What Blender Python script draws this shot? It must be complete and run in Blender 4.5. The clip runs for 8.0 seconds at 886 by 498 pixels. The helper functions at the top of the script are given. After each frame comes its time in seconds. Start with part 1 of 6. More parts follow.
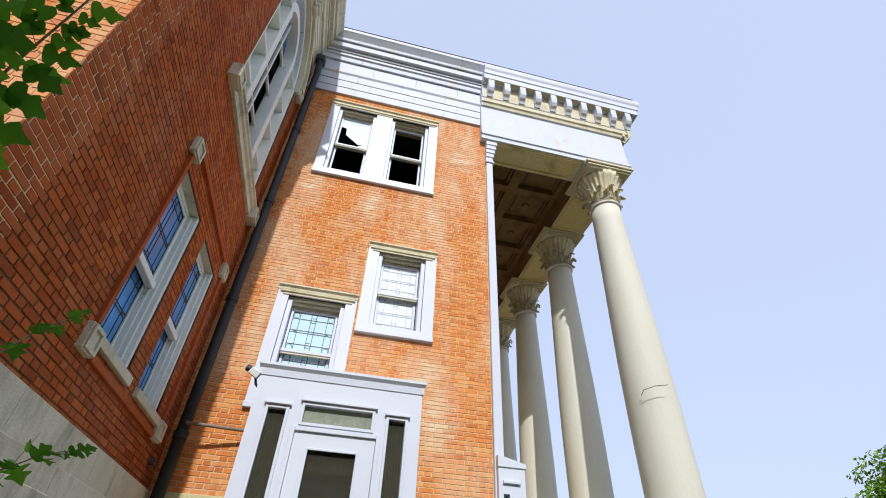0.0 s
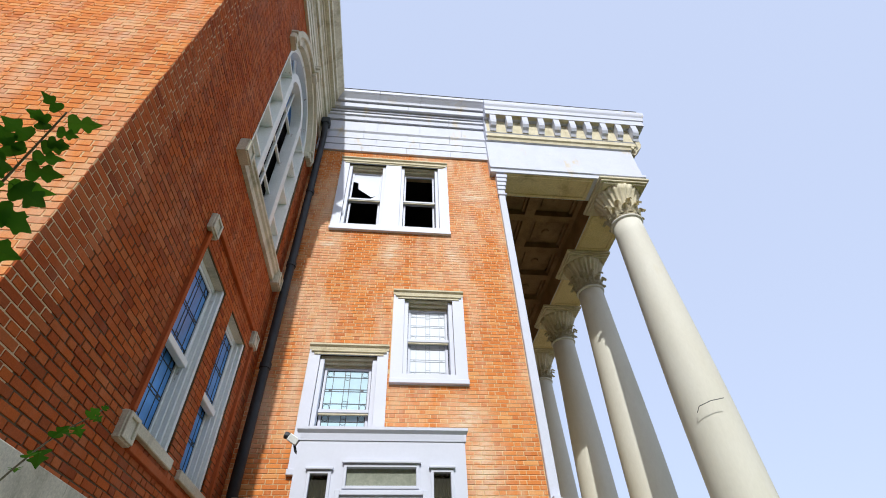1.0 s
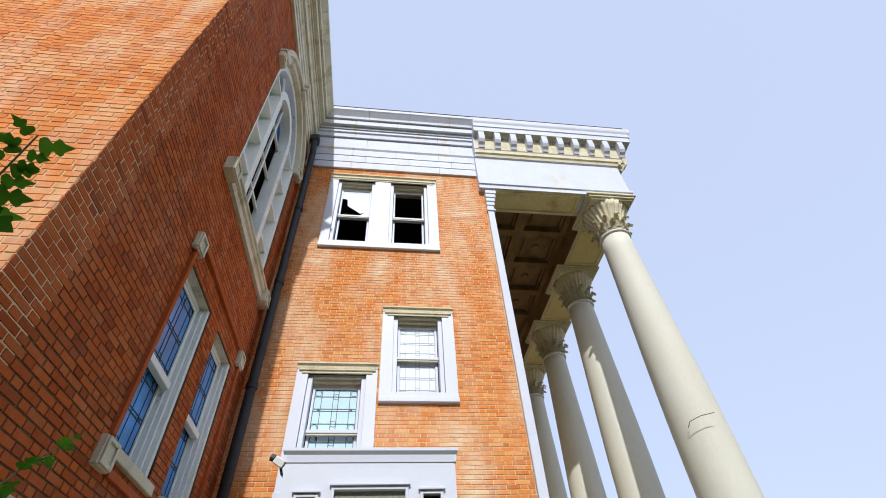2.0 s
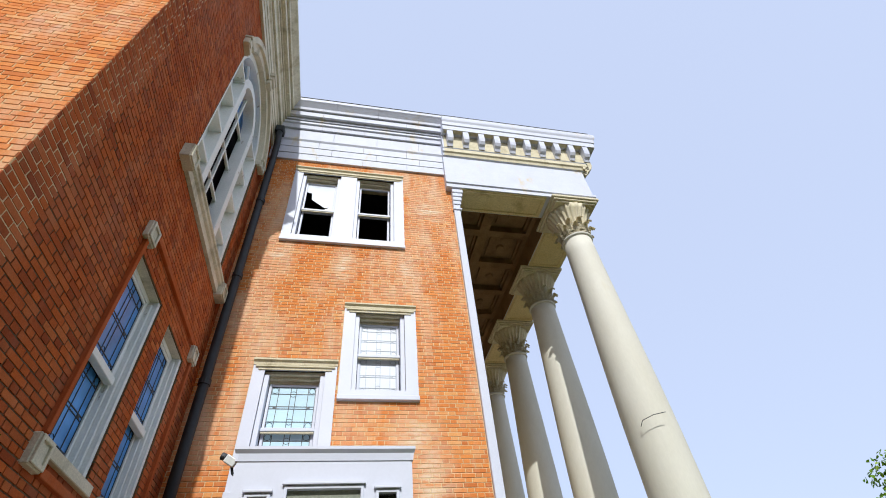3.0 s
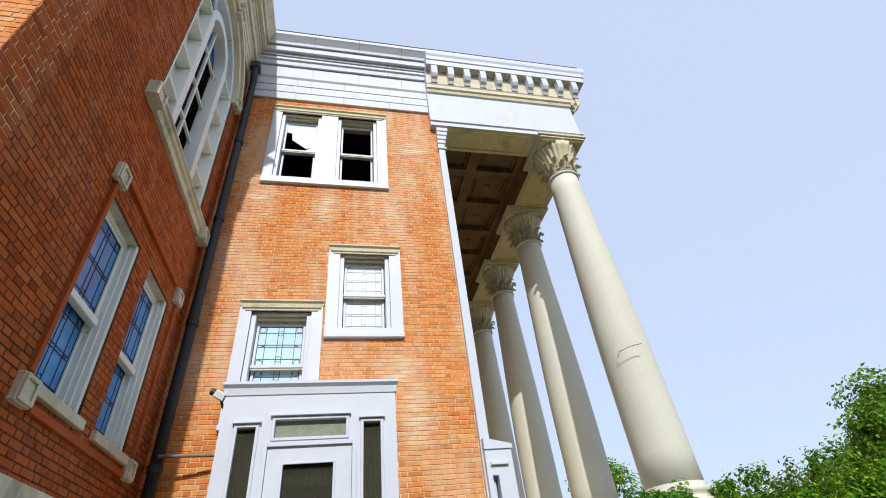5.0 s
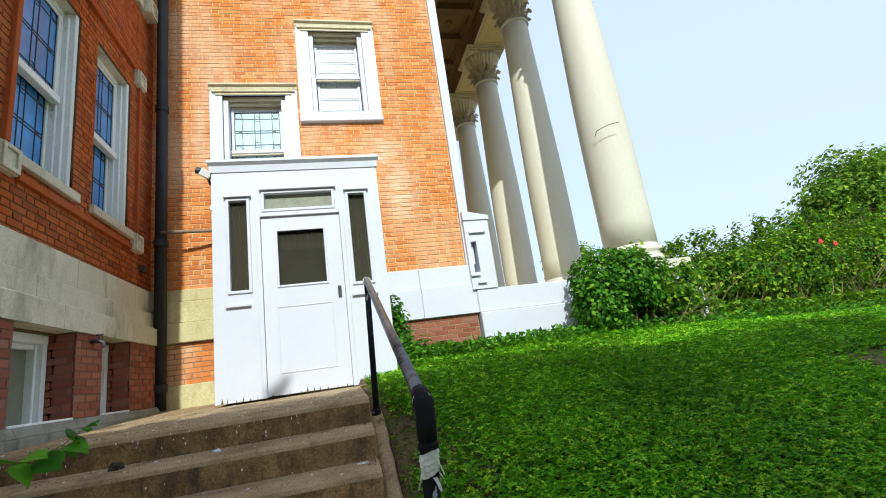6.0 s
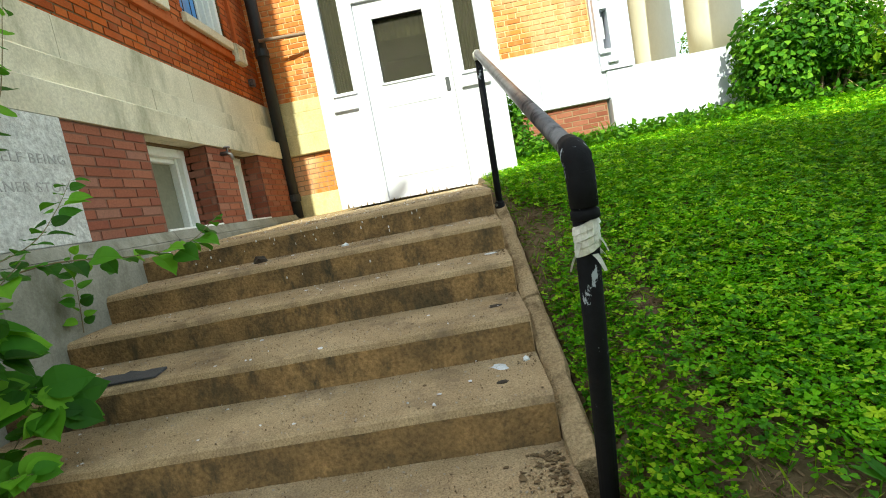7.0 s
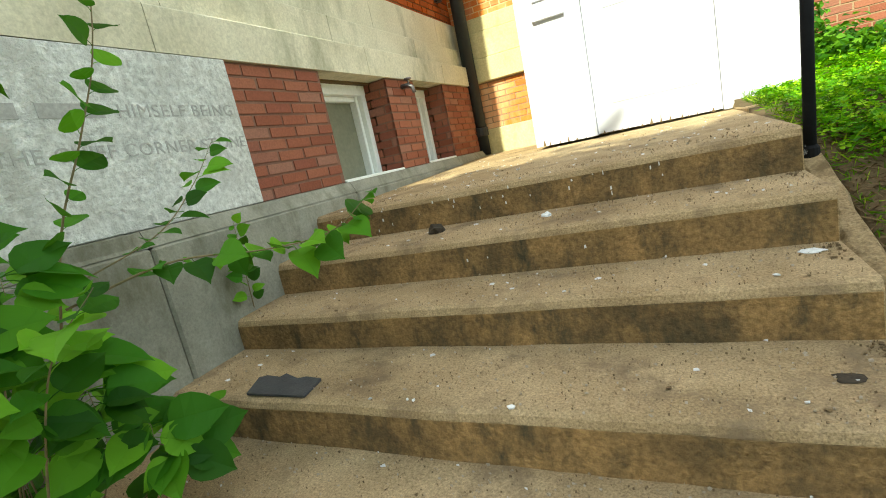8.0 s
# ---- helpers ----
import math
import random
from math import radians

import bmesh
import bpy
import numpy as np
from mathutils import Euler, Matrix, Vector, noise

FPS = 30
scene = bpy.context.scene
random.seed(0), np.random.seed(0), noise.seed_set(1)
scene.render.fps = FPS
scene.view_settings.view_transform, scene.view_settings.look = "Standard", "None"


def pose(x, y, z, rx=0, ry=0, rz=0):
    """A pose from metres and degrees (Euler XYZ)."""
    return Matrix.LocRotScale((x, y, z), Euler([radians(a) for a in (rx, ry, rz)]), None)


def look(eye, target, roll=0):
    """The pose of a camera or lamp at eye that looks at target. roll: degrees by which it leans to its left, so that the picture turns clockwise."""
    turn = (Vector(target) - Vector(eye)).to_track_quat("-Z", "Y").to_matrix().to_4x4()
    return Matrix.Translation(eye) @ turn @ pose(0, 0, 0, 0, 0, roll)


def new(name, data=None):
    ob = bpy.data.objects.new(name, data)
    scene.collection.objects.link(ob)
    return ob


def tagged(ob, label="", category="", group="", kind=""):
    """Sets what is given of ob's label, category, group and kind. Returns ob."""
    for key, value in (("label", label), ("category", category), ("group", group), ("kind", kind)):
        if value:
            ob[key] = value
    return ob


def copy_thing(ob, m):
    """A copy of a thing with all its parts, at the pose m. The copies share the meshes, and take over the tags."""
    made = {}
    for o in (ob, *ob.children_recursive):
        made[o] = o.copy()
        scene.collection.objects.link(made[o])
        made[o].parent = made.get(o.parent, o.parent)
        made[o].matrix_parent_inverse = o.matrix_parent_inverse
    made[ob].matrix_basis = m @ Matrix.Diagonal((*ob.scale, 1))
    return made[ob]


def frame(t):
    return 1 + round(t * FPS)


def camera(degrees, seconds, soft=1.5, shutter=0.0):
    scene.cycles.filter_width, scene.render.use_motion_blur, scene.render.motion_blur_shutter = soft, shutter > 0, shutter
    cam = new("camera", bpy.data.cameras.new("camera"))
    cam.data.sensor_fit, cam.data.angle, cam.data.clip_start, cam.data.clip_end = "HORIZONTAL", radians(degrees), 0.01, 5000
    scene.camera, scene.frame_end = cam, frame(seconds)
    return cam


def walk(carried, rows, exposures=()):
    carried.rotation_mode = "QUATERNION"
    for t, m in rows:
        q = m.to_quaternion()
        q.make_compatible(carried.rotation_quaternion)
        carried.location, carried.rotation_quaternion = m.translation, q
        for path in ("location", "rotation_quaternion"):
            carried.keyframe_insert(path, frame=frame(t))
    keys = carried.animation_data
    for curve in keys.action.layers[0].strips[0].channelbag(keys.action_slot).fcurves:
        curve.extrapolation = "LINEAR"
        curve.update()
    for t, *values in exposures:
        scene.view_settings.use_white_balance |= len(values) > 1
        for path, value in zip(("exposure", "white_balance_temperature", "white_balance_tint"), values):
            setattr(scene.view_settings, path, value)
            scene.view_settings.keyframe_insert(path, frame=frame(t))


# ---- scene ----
cam = camera(86.7, 8.0, soft=1.0)
PATH = [
    (0, (-0.08, 0.576, 0.486), (0.244, 2.102, 1.737), 2.9),
    (0.5, (-0.004, 0.572, 0.521), (0.231, 2.062, 1.834), 0.3),
    (1, (0.019, 0.559, 0.539), (0.212, 2.002, 1.911), -2.3),
    (1.5, (0.032, 0.551, 0.551), (0.221, 1.948, 1.969), -3.1),
    (3, (0.098, 0.575, 0.567), (0.465, 1.951, 1.971), -6.2),
    (3.5, (0.134, 0.593, 0.534), (0.549, 2.003, 1.891), -6.8),
    (4, (0.165, 0.564, 0.554), (0.61, 2.008, 1.865), -6.5),
    (5.5, (0.278, 0.572, 0.446), (0.673, 2.255, 1.451), -6.5),
    (5.7, (0.285, 0.581, 0.331), (0.707, 2.362, 1.138), -6.8),
    (6, (0.329, 0.622, 0.146), (0.783, 2.51, 0.626), -8.0),
    (6.5, (0.368, 0.805, 0.061), (0.746, 2.769, 0.054), -9.3),
    (7, (0.306, 1.09, 0.018), (0.183, 3.074, -0.204), -10.7),
    (7.5, (0.222, 1.44, 0.03), (-0.507, 3.269, -0.32), -11.9),
    (8, (0.046, 1.935, 0.175), (-0.856, 3.679, -0.206), -12.2),
]
walk(cam, [(t, look(e, g, r)) for t, e, g, r in PATH],
     exposures=[(0.0, -0.10, 6200, 8), (4.2, -0.10, 6200, 8), (5.5, -0.03, 6300, 3), (6.0, 0.2, 6300, -1), (6.5, 0.5, 6750, -5),
                (7.0, 0.95, 7300, -9), (7.5, 1.24, 7700, -10), (8.0, 1.24, 7700, -11)])

# ---------------------------------------------------------------- light
SUN_EL, SUN_DX = radians(39.5), 0.085          # the sun stands behind the camera, a little to the west
world = bpy.data.worlds.new("world")
scene.world = world
world.use_nodes = True
wn = world.node_tree
wn.nodes.clear()
w_out, w_bg = wn.nodes.new("ShaderNodeOutputWorld"), wn.nodes.new("ShaderNodeBackground")
w_sky, w_mix = wn.nodes.new("ShaderNodeTexSky"), wn.nodes.new("ShaderNodeMix")
w_sky.sky_type, w_sky.sun_disc = "NISHITA", False
w_sky.sun_elevation, w_sky.sun_rotation = SUN_EL, radians(180 + 5)
w_sky.air_density, w_sky.dust_density, w_sky.ozone_density = 1.0, 3.0, 1.5
w_mix.data_type = "RGBA"
w_mix.inputs["Factor"].default_value = 0.66
w_mix.inputs["B"].default_value = (7.2, 7.9, 10.2, 1)     # thin summer haze over the blue
wn.links.new(w_sky.outputs["Color"], w_mix.inputs["A"])
wn.links.new(w_mix.outputs["Result"], w_bg.inputs["Color"])
w_bg.inputs["Strength"].default_value = 0.13
wn.links.new(w_bg.outputs["Background"], w_out.inputs["Surface"])

sun_data = bpy.data.lights.new("sun", "SUN")
sun_data.energy, sun_data.angle, sun_data.color = 3.9, radians(0.53), (0.98, 0.955, 0.92)
sun = new("sun", sun_data)
sun.matrix_world = look((-SUN_DX * 40, -40, 40 * math.tan(SUN_EL)), (0, 0, 0))


# ---------------------------------------------------------------- materials
def ramp(nt, stops):
    r = nt.nodes.new("ShaderNodeValToRGB")
    e = r.color_ramp.elements
    while len(e) < len(stops):
        e.new(0.5)
    for el, (p, c) in zip(e, stops):
        el.position, el.color = p, (*c, 1)
    return r


def noise_node(nt, scale, detail=4.0, rough=0.6, stretch=(1, 1, 1), where=None):
    n = nt.nodes.new("ShaderNodeTexNoise")
    n.inputs["Scale"].default_value, n.inputs["Detail"].default_value = scale, detail
    n.inputs["Roughness"].default_value = rough
    m = nt.nodes.new("ShaderNodeMapping")
    m.inputs["Scale"].default_value = stretch
    nt.links.new(where, m.inputs["Vector"])
    nt.links.new(m.outputs["Vector"], n.inputs["Vector"])
    return n


def mixed(nt, fac, a, b, how="MIX"):
    m = nt.nodes.new("ShaderNodeMix")
    m.data_type, m.blend_type = "RGBA", how
    for key, v in (("Factor", fac), ("A", a), ("B", b)):
        if isinstance(v, bpy.types.NodeSocket):
            nt.links.new(v, m.inputs[key])
        elif key == "Factor":
            m.inputs[key].default_value = v
        else:
            m.inputs[key].default_value = (*v, 1)
    return m.outputs["Result"]


def surface(name, c1, c2, scale=6.0, rough=0.7, fine=60.0, bump=0.3, stain=None, stain_at=(0.55, 0.7), stain_scale=1.5,
            stretch=(1, 1, 1), metal=0.0, grit=1.0, per="", spread=0.0, hues=(), coat=0.0, bump_size=0.004):
    """A procedural surface: two tones in broad patches, fine grain, stains with an edge, fine relief; per piece variation on request."""
    mat = bpy.data.materials.new(name)
    mat.use_nodes = True
    nt = mat.node_tree
    b = nt.nodes["Principled BSDF"]
    pos = nt.nodes.new("ShaderNodeNewGeometry").outputs["Position"]
    big = noise_node(nt, scale, 5, 0.65, stretch, pos)
    r = ramp(nt, [(0.3, c1), (0.72, c2)])
    nt.links.new(big.outputs["Fac"], r.inputs["Fac"])
    col = r.outputs["Color"]
    if per:
        if per == "island":
            rnd = nt.nodes.new("ShaderNodeNewGeometry").outputs["Random Per Island"]
        else:
            rnd = nt.nodes.new("ShaderNodeObjectInfo").outputs["Random"]
        if hues:
            hr = ramp(nt, [(i / (len(hues) - 1), h) for i, h in enumerate(hues)])
            nt.links.new(rnd, hr.inputs["Fac"])
            col = mixed(nt, spread, col, hr.outputs["Color"])
    grain = noise_node(nt, fine, 3, 0.7, stretch, pos)
    gr = ramp(nt, [(0.3, (1 - 0.28 * grit,) * 3), (0.7, (1 + 0.12 * grit,) * 3)])
    nt.links.new(grain.outputs["Fac"], gr.inputs["Fac"])
    col = mixed(nt, 0.75, col, gr.outputs["Color"], "MULTIPLY")
    if stain:
        st = noise_node(nt, stain_scale, 6, 0.7, (1, 1, 0.45), pos)
        sr = ramp(nt, [(stain_at[0], (0, 0, 0)), (stain_at[1], (1, 1, 1))])
        nt.links.new(st.outputs["Fac"], sr.inputs["Fac"])
        col = mixed(nt, sr.outputs["Color"], col, stain)
    nt.links.new(col, b.inputs["Base Color"])
    b.inputs["Roughness"].default_value, b.inputs["Metallic"].default_value = rough, metal
    b.inputs["Coat Weight"].default_value = coat
    b.inputs["Specular IOR Level"].default_value = 0.18 if rough > 0.78 else 0.5
    if bump:
        bp = nt.nodes.new("ShaderNodeBump")
        bp.inputs["Strength"].default_value, bp.inputs["Distance"].default_value = bump, bump_size
        nt.links.new(grain.outputs["Fac"], bp.inputs["Height"])
        nt.links.new(bp.outputs["Normal"], b.inputs["Normal"])
    return mat


def leaf_material(name, dark, light, yellow, through_col, single=False):
    mat = bpy.data.materials.new(name)
    mat.use_nodes = True
    nt = mat.node_tree
    b = nt.nodes["Principled BSDF"]
    geo = nt.nodes.new("ShaderNodeNewGeometry")
    r = ramp(nt, [(0.0, dark), (0.6, light), (1.0, yellow)])
    rnd = nt.nodes.new("ShaderNodeObjectInfo").outputs["Random"] if single else geo.outputs["Random Per Island"]
    nt.links.new(rnd, r.inputs["Fac"])
    n = noise_node(nt, 0.9, 3, 0.6, (1, 1, 1), geo.outputs["Position"])
    nr = ramp(nt, [(0.3, (0.6, 0.62, 0.55)), (0.7, (1.25, 1.2, 1.1))])
    nt.links.new(n.outputs["Fac"], nr.inputs["Fac"])
    col = mixed(nt, 1.0, r.outputs["Color"], nr.outputs["Color"], "MULTIPLY")
    nt.links.new(col, b.inputs["Base Color"])
    b.inputs["Roughness"].default_value = 0.6
    b.inputs["Specular IOR Level"].default_value = 0.18
    tr = nt.nodes.new("ShaderNodeBsdfTranslucent")
    nt.links.new(mixed(nt, 0.5, col, through_col), tr.inputs["Color"])
    mx = nt.nodes.new("ShaderNodeMixShader")
    mx.inputs["Fac"].default_value = 0.35
    out = nt.nodes["Material Output"]
    nt.links.new(b.outputs["BSDF"], mx.inputs[1])
    nt.links.new(tr.outputs["BSDF"], mx.inputs[2])
    nt.links.new(mx.outputs["Shader"], out.inputs["Surface"])
    return mat


BRICK_HUES = ((0.50, 0.135, 0.034), (0.69, 0.222, 0.052), (0.76, 0.28, 0.07), (0.63, 0.185, 0.042), (0.78, 0.39, 0.14), (0.55, 0.155, 0.04))
# the same face brick for the wing wall, its shade put into darker hues
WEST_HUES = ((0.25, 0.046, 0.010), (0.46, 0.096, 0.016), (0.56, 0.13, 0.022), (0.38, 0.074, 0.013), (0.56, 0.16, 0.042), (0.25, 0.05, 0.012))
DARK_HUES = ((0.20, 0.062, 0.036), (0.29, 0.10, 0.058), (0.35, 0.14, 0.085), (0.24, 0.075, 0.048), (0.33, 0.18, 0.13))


SALT_RUNS = ((-0.10, 7.0, 0.34, 0.75), (-1.36, 7.2, 0.40, 0.5), (1.16, 6.9, 0.34, 0.8), (1.2, 3.6, 0.55, 0.55), (1.45, 2.9, 0.45, 0.9), (1.7, 8.9, 0.7, 0.6))


def brick_material(name, per, hues, c1, c2, pale=0.0):
    mat = surface(name, c1, c2, 2.2, 0.85, 90, 0.5, per=per, spread=0.72, hues=hues)
    if pale:                                  # white salts washed down the wall under the openings
        nt = mat.node_tree
        b = nt.nodes["Principled BSDF"]
        col = b.inputs["Base Color"].links[0].from_socket
        pos = nt.nodes.new("ShaderNodeNewGeometry").outputs["Position"]
        n = noise_node(nt, 1.1, 5, 0.7, (1.6, 1.6, 0.55), pos)
        r = ramp(nt, [(0.44, (0, 0, 0)), (0.68, (pale, pale, pale))])
        nt.links.new(n.outputs["Fac"], r.inputs["Fac"])
        salt = r.outputs["Color"]
        if pale > 0.2:                        # the thickest runs, below sills and beside the vestibule
            for cx, cz, sx, sz in SALT_RUNS:
                m = nt.nodes.new("ShaderNodeMapping")
                m.inputs["Location"].default_value = (-cx / sx, 0, -cz / sz)
                m.inputs["Scale"].default_value = (1 / sx, 0, 1 / sz)
                nt.links.new(pos, m.inputs["Vector"])
                d = nt.nodes.new("ShaderNodeVectorMath")
                d.operation = "LENGTH"
                nt.links.new(m.outputs["Vector"], d.inputs[0])
                mr = nt.nodes.new("ShaderNodeMapRange")
                mr.inputs["From Min"].default_value, mr.inputs["From Max"].default_value = 1.0, 0.1
                mr.inputs["To Max"].default_value = 0.95
                nt.links.new(d.outputs["Value"], mr.inputs["Value"])
                br = ramp(nt, [(0.36, (0.15, 0.15, 0.15)), (0.62, (1, 1, 1))])
                bn = noise_node(nt, 7.0, 5, 0.75, (0.5, 0.5, 1.4), pos)
                nt.links.new(bn.outputs["Fac"], br.inputs["Fac"])
                run = mixed(nt, 1.0, mr.outputs["Result"], br.outputs["Color"], "MULTIPLY")
                salt = mixed(nt, 1.0, salt, run, "LIGHTEN")
        nt.links.new(mixed(nt, salt, col, (0.75, 0.63, 0.46)), b.inputs["Base Color"])
    return mat


M_BRICK = brick_material("face brick", "island", BRICK_HUES, (0.63, 0.188, 0.044), (0.75, 0.27, 0.07), 0.55)
M_BRICK_WEST = brick_material("shaded face brick", "island", WEST_HUES, (0.32, 0.062, 0.012), (0.43, 0.092, 0.017), 0.08)
M_BRICK_ONE = brick_material("face brick piece", "object", BRICK_HUES, (0.63, 0.188, 0.044), (0.75, 0.27, 0.07), 0.55)
M_WEST_ONE = brick_material("shaded brick piece", "object", WEST_HUES, (0.32, 0.062, 0.012), (0.43, 0.092, 0.017), 0.08)
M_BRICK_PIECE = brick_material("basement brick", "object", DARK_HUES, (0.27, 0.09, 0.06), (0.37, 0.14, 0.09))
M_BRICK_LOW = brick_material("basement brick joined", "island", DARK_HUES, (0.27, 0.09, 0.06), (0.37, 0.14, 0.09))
# mortar of the wing wall, darkened in colour for its shade
M_MORTAR_DARK = surface("shaded wing mortar", (0.11, 0.072, 0.036), (0.19, 0.128, 0.066), 3, 0.95, 120, 0.5)
M_MORTAR = surface("mortar", (0.66, 0.46, 0.24), (0.80, 0.60, 0.35), 3, 0.95, 120, 0.5)
M_MORTAR_BASE = surface("pink brown mortar", (0.17, 0.085, 0.06), (0.27, 0.15, 0.11), 3, 0.95, 120, 0.5)
M_MORTAR_LOW = surface("brown mortar", (0.30, 0.20, 0.12), (0.40, 0.28, 0.18), 3, 0.95, 120, 0.5)
M_STONE = surface("limestone", (0.60, 0.56, 0.42), (0.76, 0.72, 0.57), 2.0, 0.85, 60, 0.6, stain=(0.27, 0.27, 0.18), stain_at=(0.5, 0.72), stain_scale=2.0)
M_QUOIN = surface("yellow limestone", (0.56, 0.50, 0.27), (0.68, 0.62, 0.36), 2.5, 0.85, 50, 0.5, stain=(0.36, 0.30, 0.15), stain_at=(0.55, 0.75), stain_scale=3)
M_PLINTH = surface("plinth limestone", (0.22, 0.22, 0.18), (0.36, 0.355, 0.295), 3.0, 0.85, 70, 0.8, stain=(0.13, 0.125, 0.085), stain_at=(0.5, 0.68), stain_scale=3.2)
M_SLAB = surface("cornerstone limestone", (0.56, 0.575, 0.55), (0.74, 0.755, 0.73), 5.0, 0.8, 38, 1.0, stain=(0.46, 0.46, 0.43), stain_at=(0.50, 0.68), stain_scale=6, bump_size=0.012, grit=1.8)
M_TERRA = surface("cream terracotta", (0.57, 0.59, 0.66), (0.64, 0.66, 0.74), 2.5, 0.6, 40, 0.2, stain=(0.62, 0.50, 0.27), stain_at=(0.58, 0.74), stain_scale=1.7, grit=0.4)
M_TERRA_WEST = surface("weathered cream terracotta", (0.62, 0.57, 0.40), (0.78, 0.74, 0.58), 2.5, 0.7, 40, 0.3, stain=(0.36, 0.31, 0.17), stain_at=(0.52, 0.72), stain_scale=2.6, grit=0.8)
# stained stone whose beige also holds the shade of undersides and recesses
M_AGED_SHADE = surface("stained and shaded cream terracotta", (0.58, 0.51, 0.33), (0.74, 0.67, 0.48), 4.0, 0.75, 40, 0.3, stain=(0.30, 0.24, 0.12), stain_at=(0.58, 0.8), stain_scale=4, grit=0.8)
# this ochre holds the light bounced up under the beams
M_OCHRE = surface("bounce-lit ochre soffit", (0.74, 0.60, 0.30), (0.84, 0.71, 0.42), 1.6, 0.8, 30, 0.2, stain=(0.30, 0.20, 0.08), stain_at=(0.55, 0.85))
# dark brown that also serves as shade on the beams' inner faces
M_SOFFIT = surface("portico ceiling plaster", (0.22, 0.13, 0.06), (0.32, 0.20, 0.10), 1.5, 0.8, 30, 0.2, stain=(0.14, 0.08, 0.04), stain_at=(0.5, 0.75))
M_COLUMN = surface("column stone", (0.60, 0.565, 0.455), (0.66, 0.635, 0.54), 1.2, 0.7, 30, 0.15, stretch=(1, 1, 0.35), stain=(0.58, 0.52, 0.37), stain_at=(0.6, 0.9), grit=0.2)
M_WHITE = surface("white house paint", (0.58, 0.60, 0.68), (0.63, 0.65, 0.73), 1.2, 0.5, 25, 0.12, stain=(0.58, 0.57, 0.52), stain_at=(0.68, 0.95), stain_scale=2, grit=0.12)
M_PEEL = surface("peeling white paint", (0.80, 0.84, 0.80), (0.88, 0.90, 0.86), 3.0, 0.6, 40, 0.6, stain=(0.36, 0.32, 0.25), stain_at=(0.64, 0.70), stain_scale=8, grit=0.4)
# near-black: the darkness of unlit rooms is put into the colour
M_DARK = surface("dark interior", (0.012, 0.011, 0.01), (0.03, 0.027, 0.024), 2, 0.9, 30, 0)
M_INNER = surface("vestibule plaster", (0.34, 0.34, 0.28), (0.46, 0.46, 0.39), 1.6, 0.8, 30, 0.1)
M_LEAD = surface("lead came", (0.035, 0.04, 0.045), (0.07, 0.075, 0.08), 20, 0.5, 80, 0.1, metal=0.4)
M_LEAD_PALE = surface("pale lead", (0.46, 0.51, 0.56), (0.58, 0.62, 0.66), 20, 0.6, 80, 0.1)
M_PIPE = surface("painted downpipe", (0.007, 0.010, 0.013), (0.020, 0.027, 0.032), 4, 0.62, 40, 0.2, stain=(0.11, 0.06, 0.035), stain_at=(0.62, 0.72))
M_RAIL = surface("worn black railing paint", (0.004, 0.0045, 0.006), (0.010, 0.011, 0.013), 6, 0.8, 60, 0.3, stain=(0.34, 0.38, 0.42), stain_at=(0.61, 0.635), stain_scale=14)
M_RAILTOP = surface("rubbed steel rail", (0.10, 0.095, 0.10), (0.21, 0.20, 0.20), 12, 0.35, 70, 0.3, metal=0.5, stain=(0.03, 0.03, 0.035), stain_at=(0.52, 0.62), stain_scale=9)
M_TAPE = surface("torn white tape", (0.62, 0.63, 0.55), (0.80, 0.81, 0.74), 20, 0.6, 80, 0.4)
M_STEP = surface("brown step concrete", (0.37, 0.262, 0.145), (0.60, 0.45, 0.275), 2.6, 0.9, 150, 1.0, stain=(0.22, 0.16, 0.10), stain_at=(0.52, 0.68), stain_scale=3.4, bump_size=0.007, grit=2.4)
M_RISER = surface("dark mottled riser concrete", (0.10, 0.074, 0.04), (0.43, 0.265, 0.115), 3.5, 0.95, 60, 1.0, stain=(0.06, 0.052, 0.032), stain_at=(0.50, 0.68), stain_scale=9, bump_size=0.012, grit=2.2)
M_KERB = surface("dirty kerb concrete", (0.31, 0.22, 0.12), (0.50, 0.38, 0.23), 5.0, 0.95, 90, 1.0, stain=(0.17, 0.12, 0.065), stain_at=(0.52, 0.66), stain_scale=7, bump_size=0.012, grit=2.0)
M_SOIL = surface("lawn soil", (0.09, 0.066, 0.034), (0.21, 0.15, 0.085), 1.6, 0.95, 60, 0.8, stain=(0.13, 0.09, 0.05), stain_at=(0.62, 0.7), stain_scale=1.3)
M_CHIP = surface("white paint flake", (0.7, 0.71, 0.72), (0.85, 0.85, 0.85), 9, 0.6, 90, 0.1)
M_DEBRIS = surface("dry leaf litter", (0.09, 0.055, 0.03), (0.24, 0.17, 0.09), 30, 0.9, 90, 0.2, per="island", spread=0.6, hues=((0.05, 0.035, 0.02), (0.22, 0.15, 0.08), (0.12, 0.08, 0.05)))
M_SLATE = surface("grey roof shingle", (0.045, 0.048, 0.055), (0.075, 0.078, 0.085), 14, 0.75, 120, 0.6)
M_ROOF = surface("roof felt", (0.08, 0.08, 0.085), (0.13, 0.13, 0.13), 2, 0.9, 30, 0.2)
M_BARK = surface("bark", (0.09, 0.065, 0.04), (0.20, 0.15, 0.10), 9, 0.9, 50, 0.7, stretch=(1, 1, 0.3))
M_STEM = surface("young stem", (0.13, 0.12, 0.05), (0.26, 0.19, 0.10), 20, 0.7, 70, 0.3)
M_REED = surface("dry stalks", (0.26, 0.19, 0.09), (0.42, 0.33, 0.18), 9, 0.9, 60, 0.2)
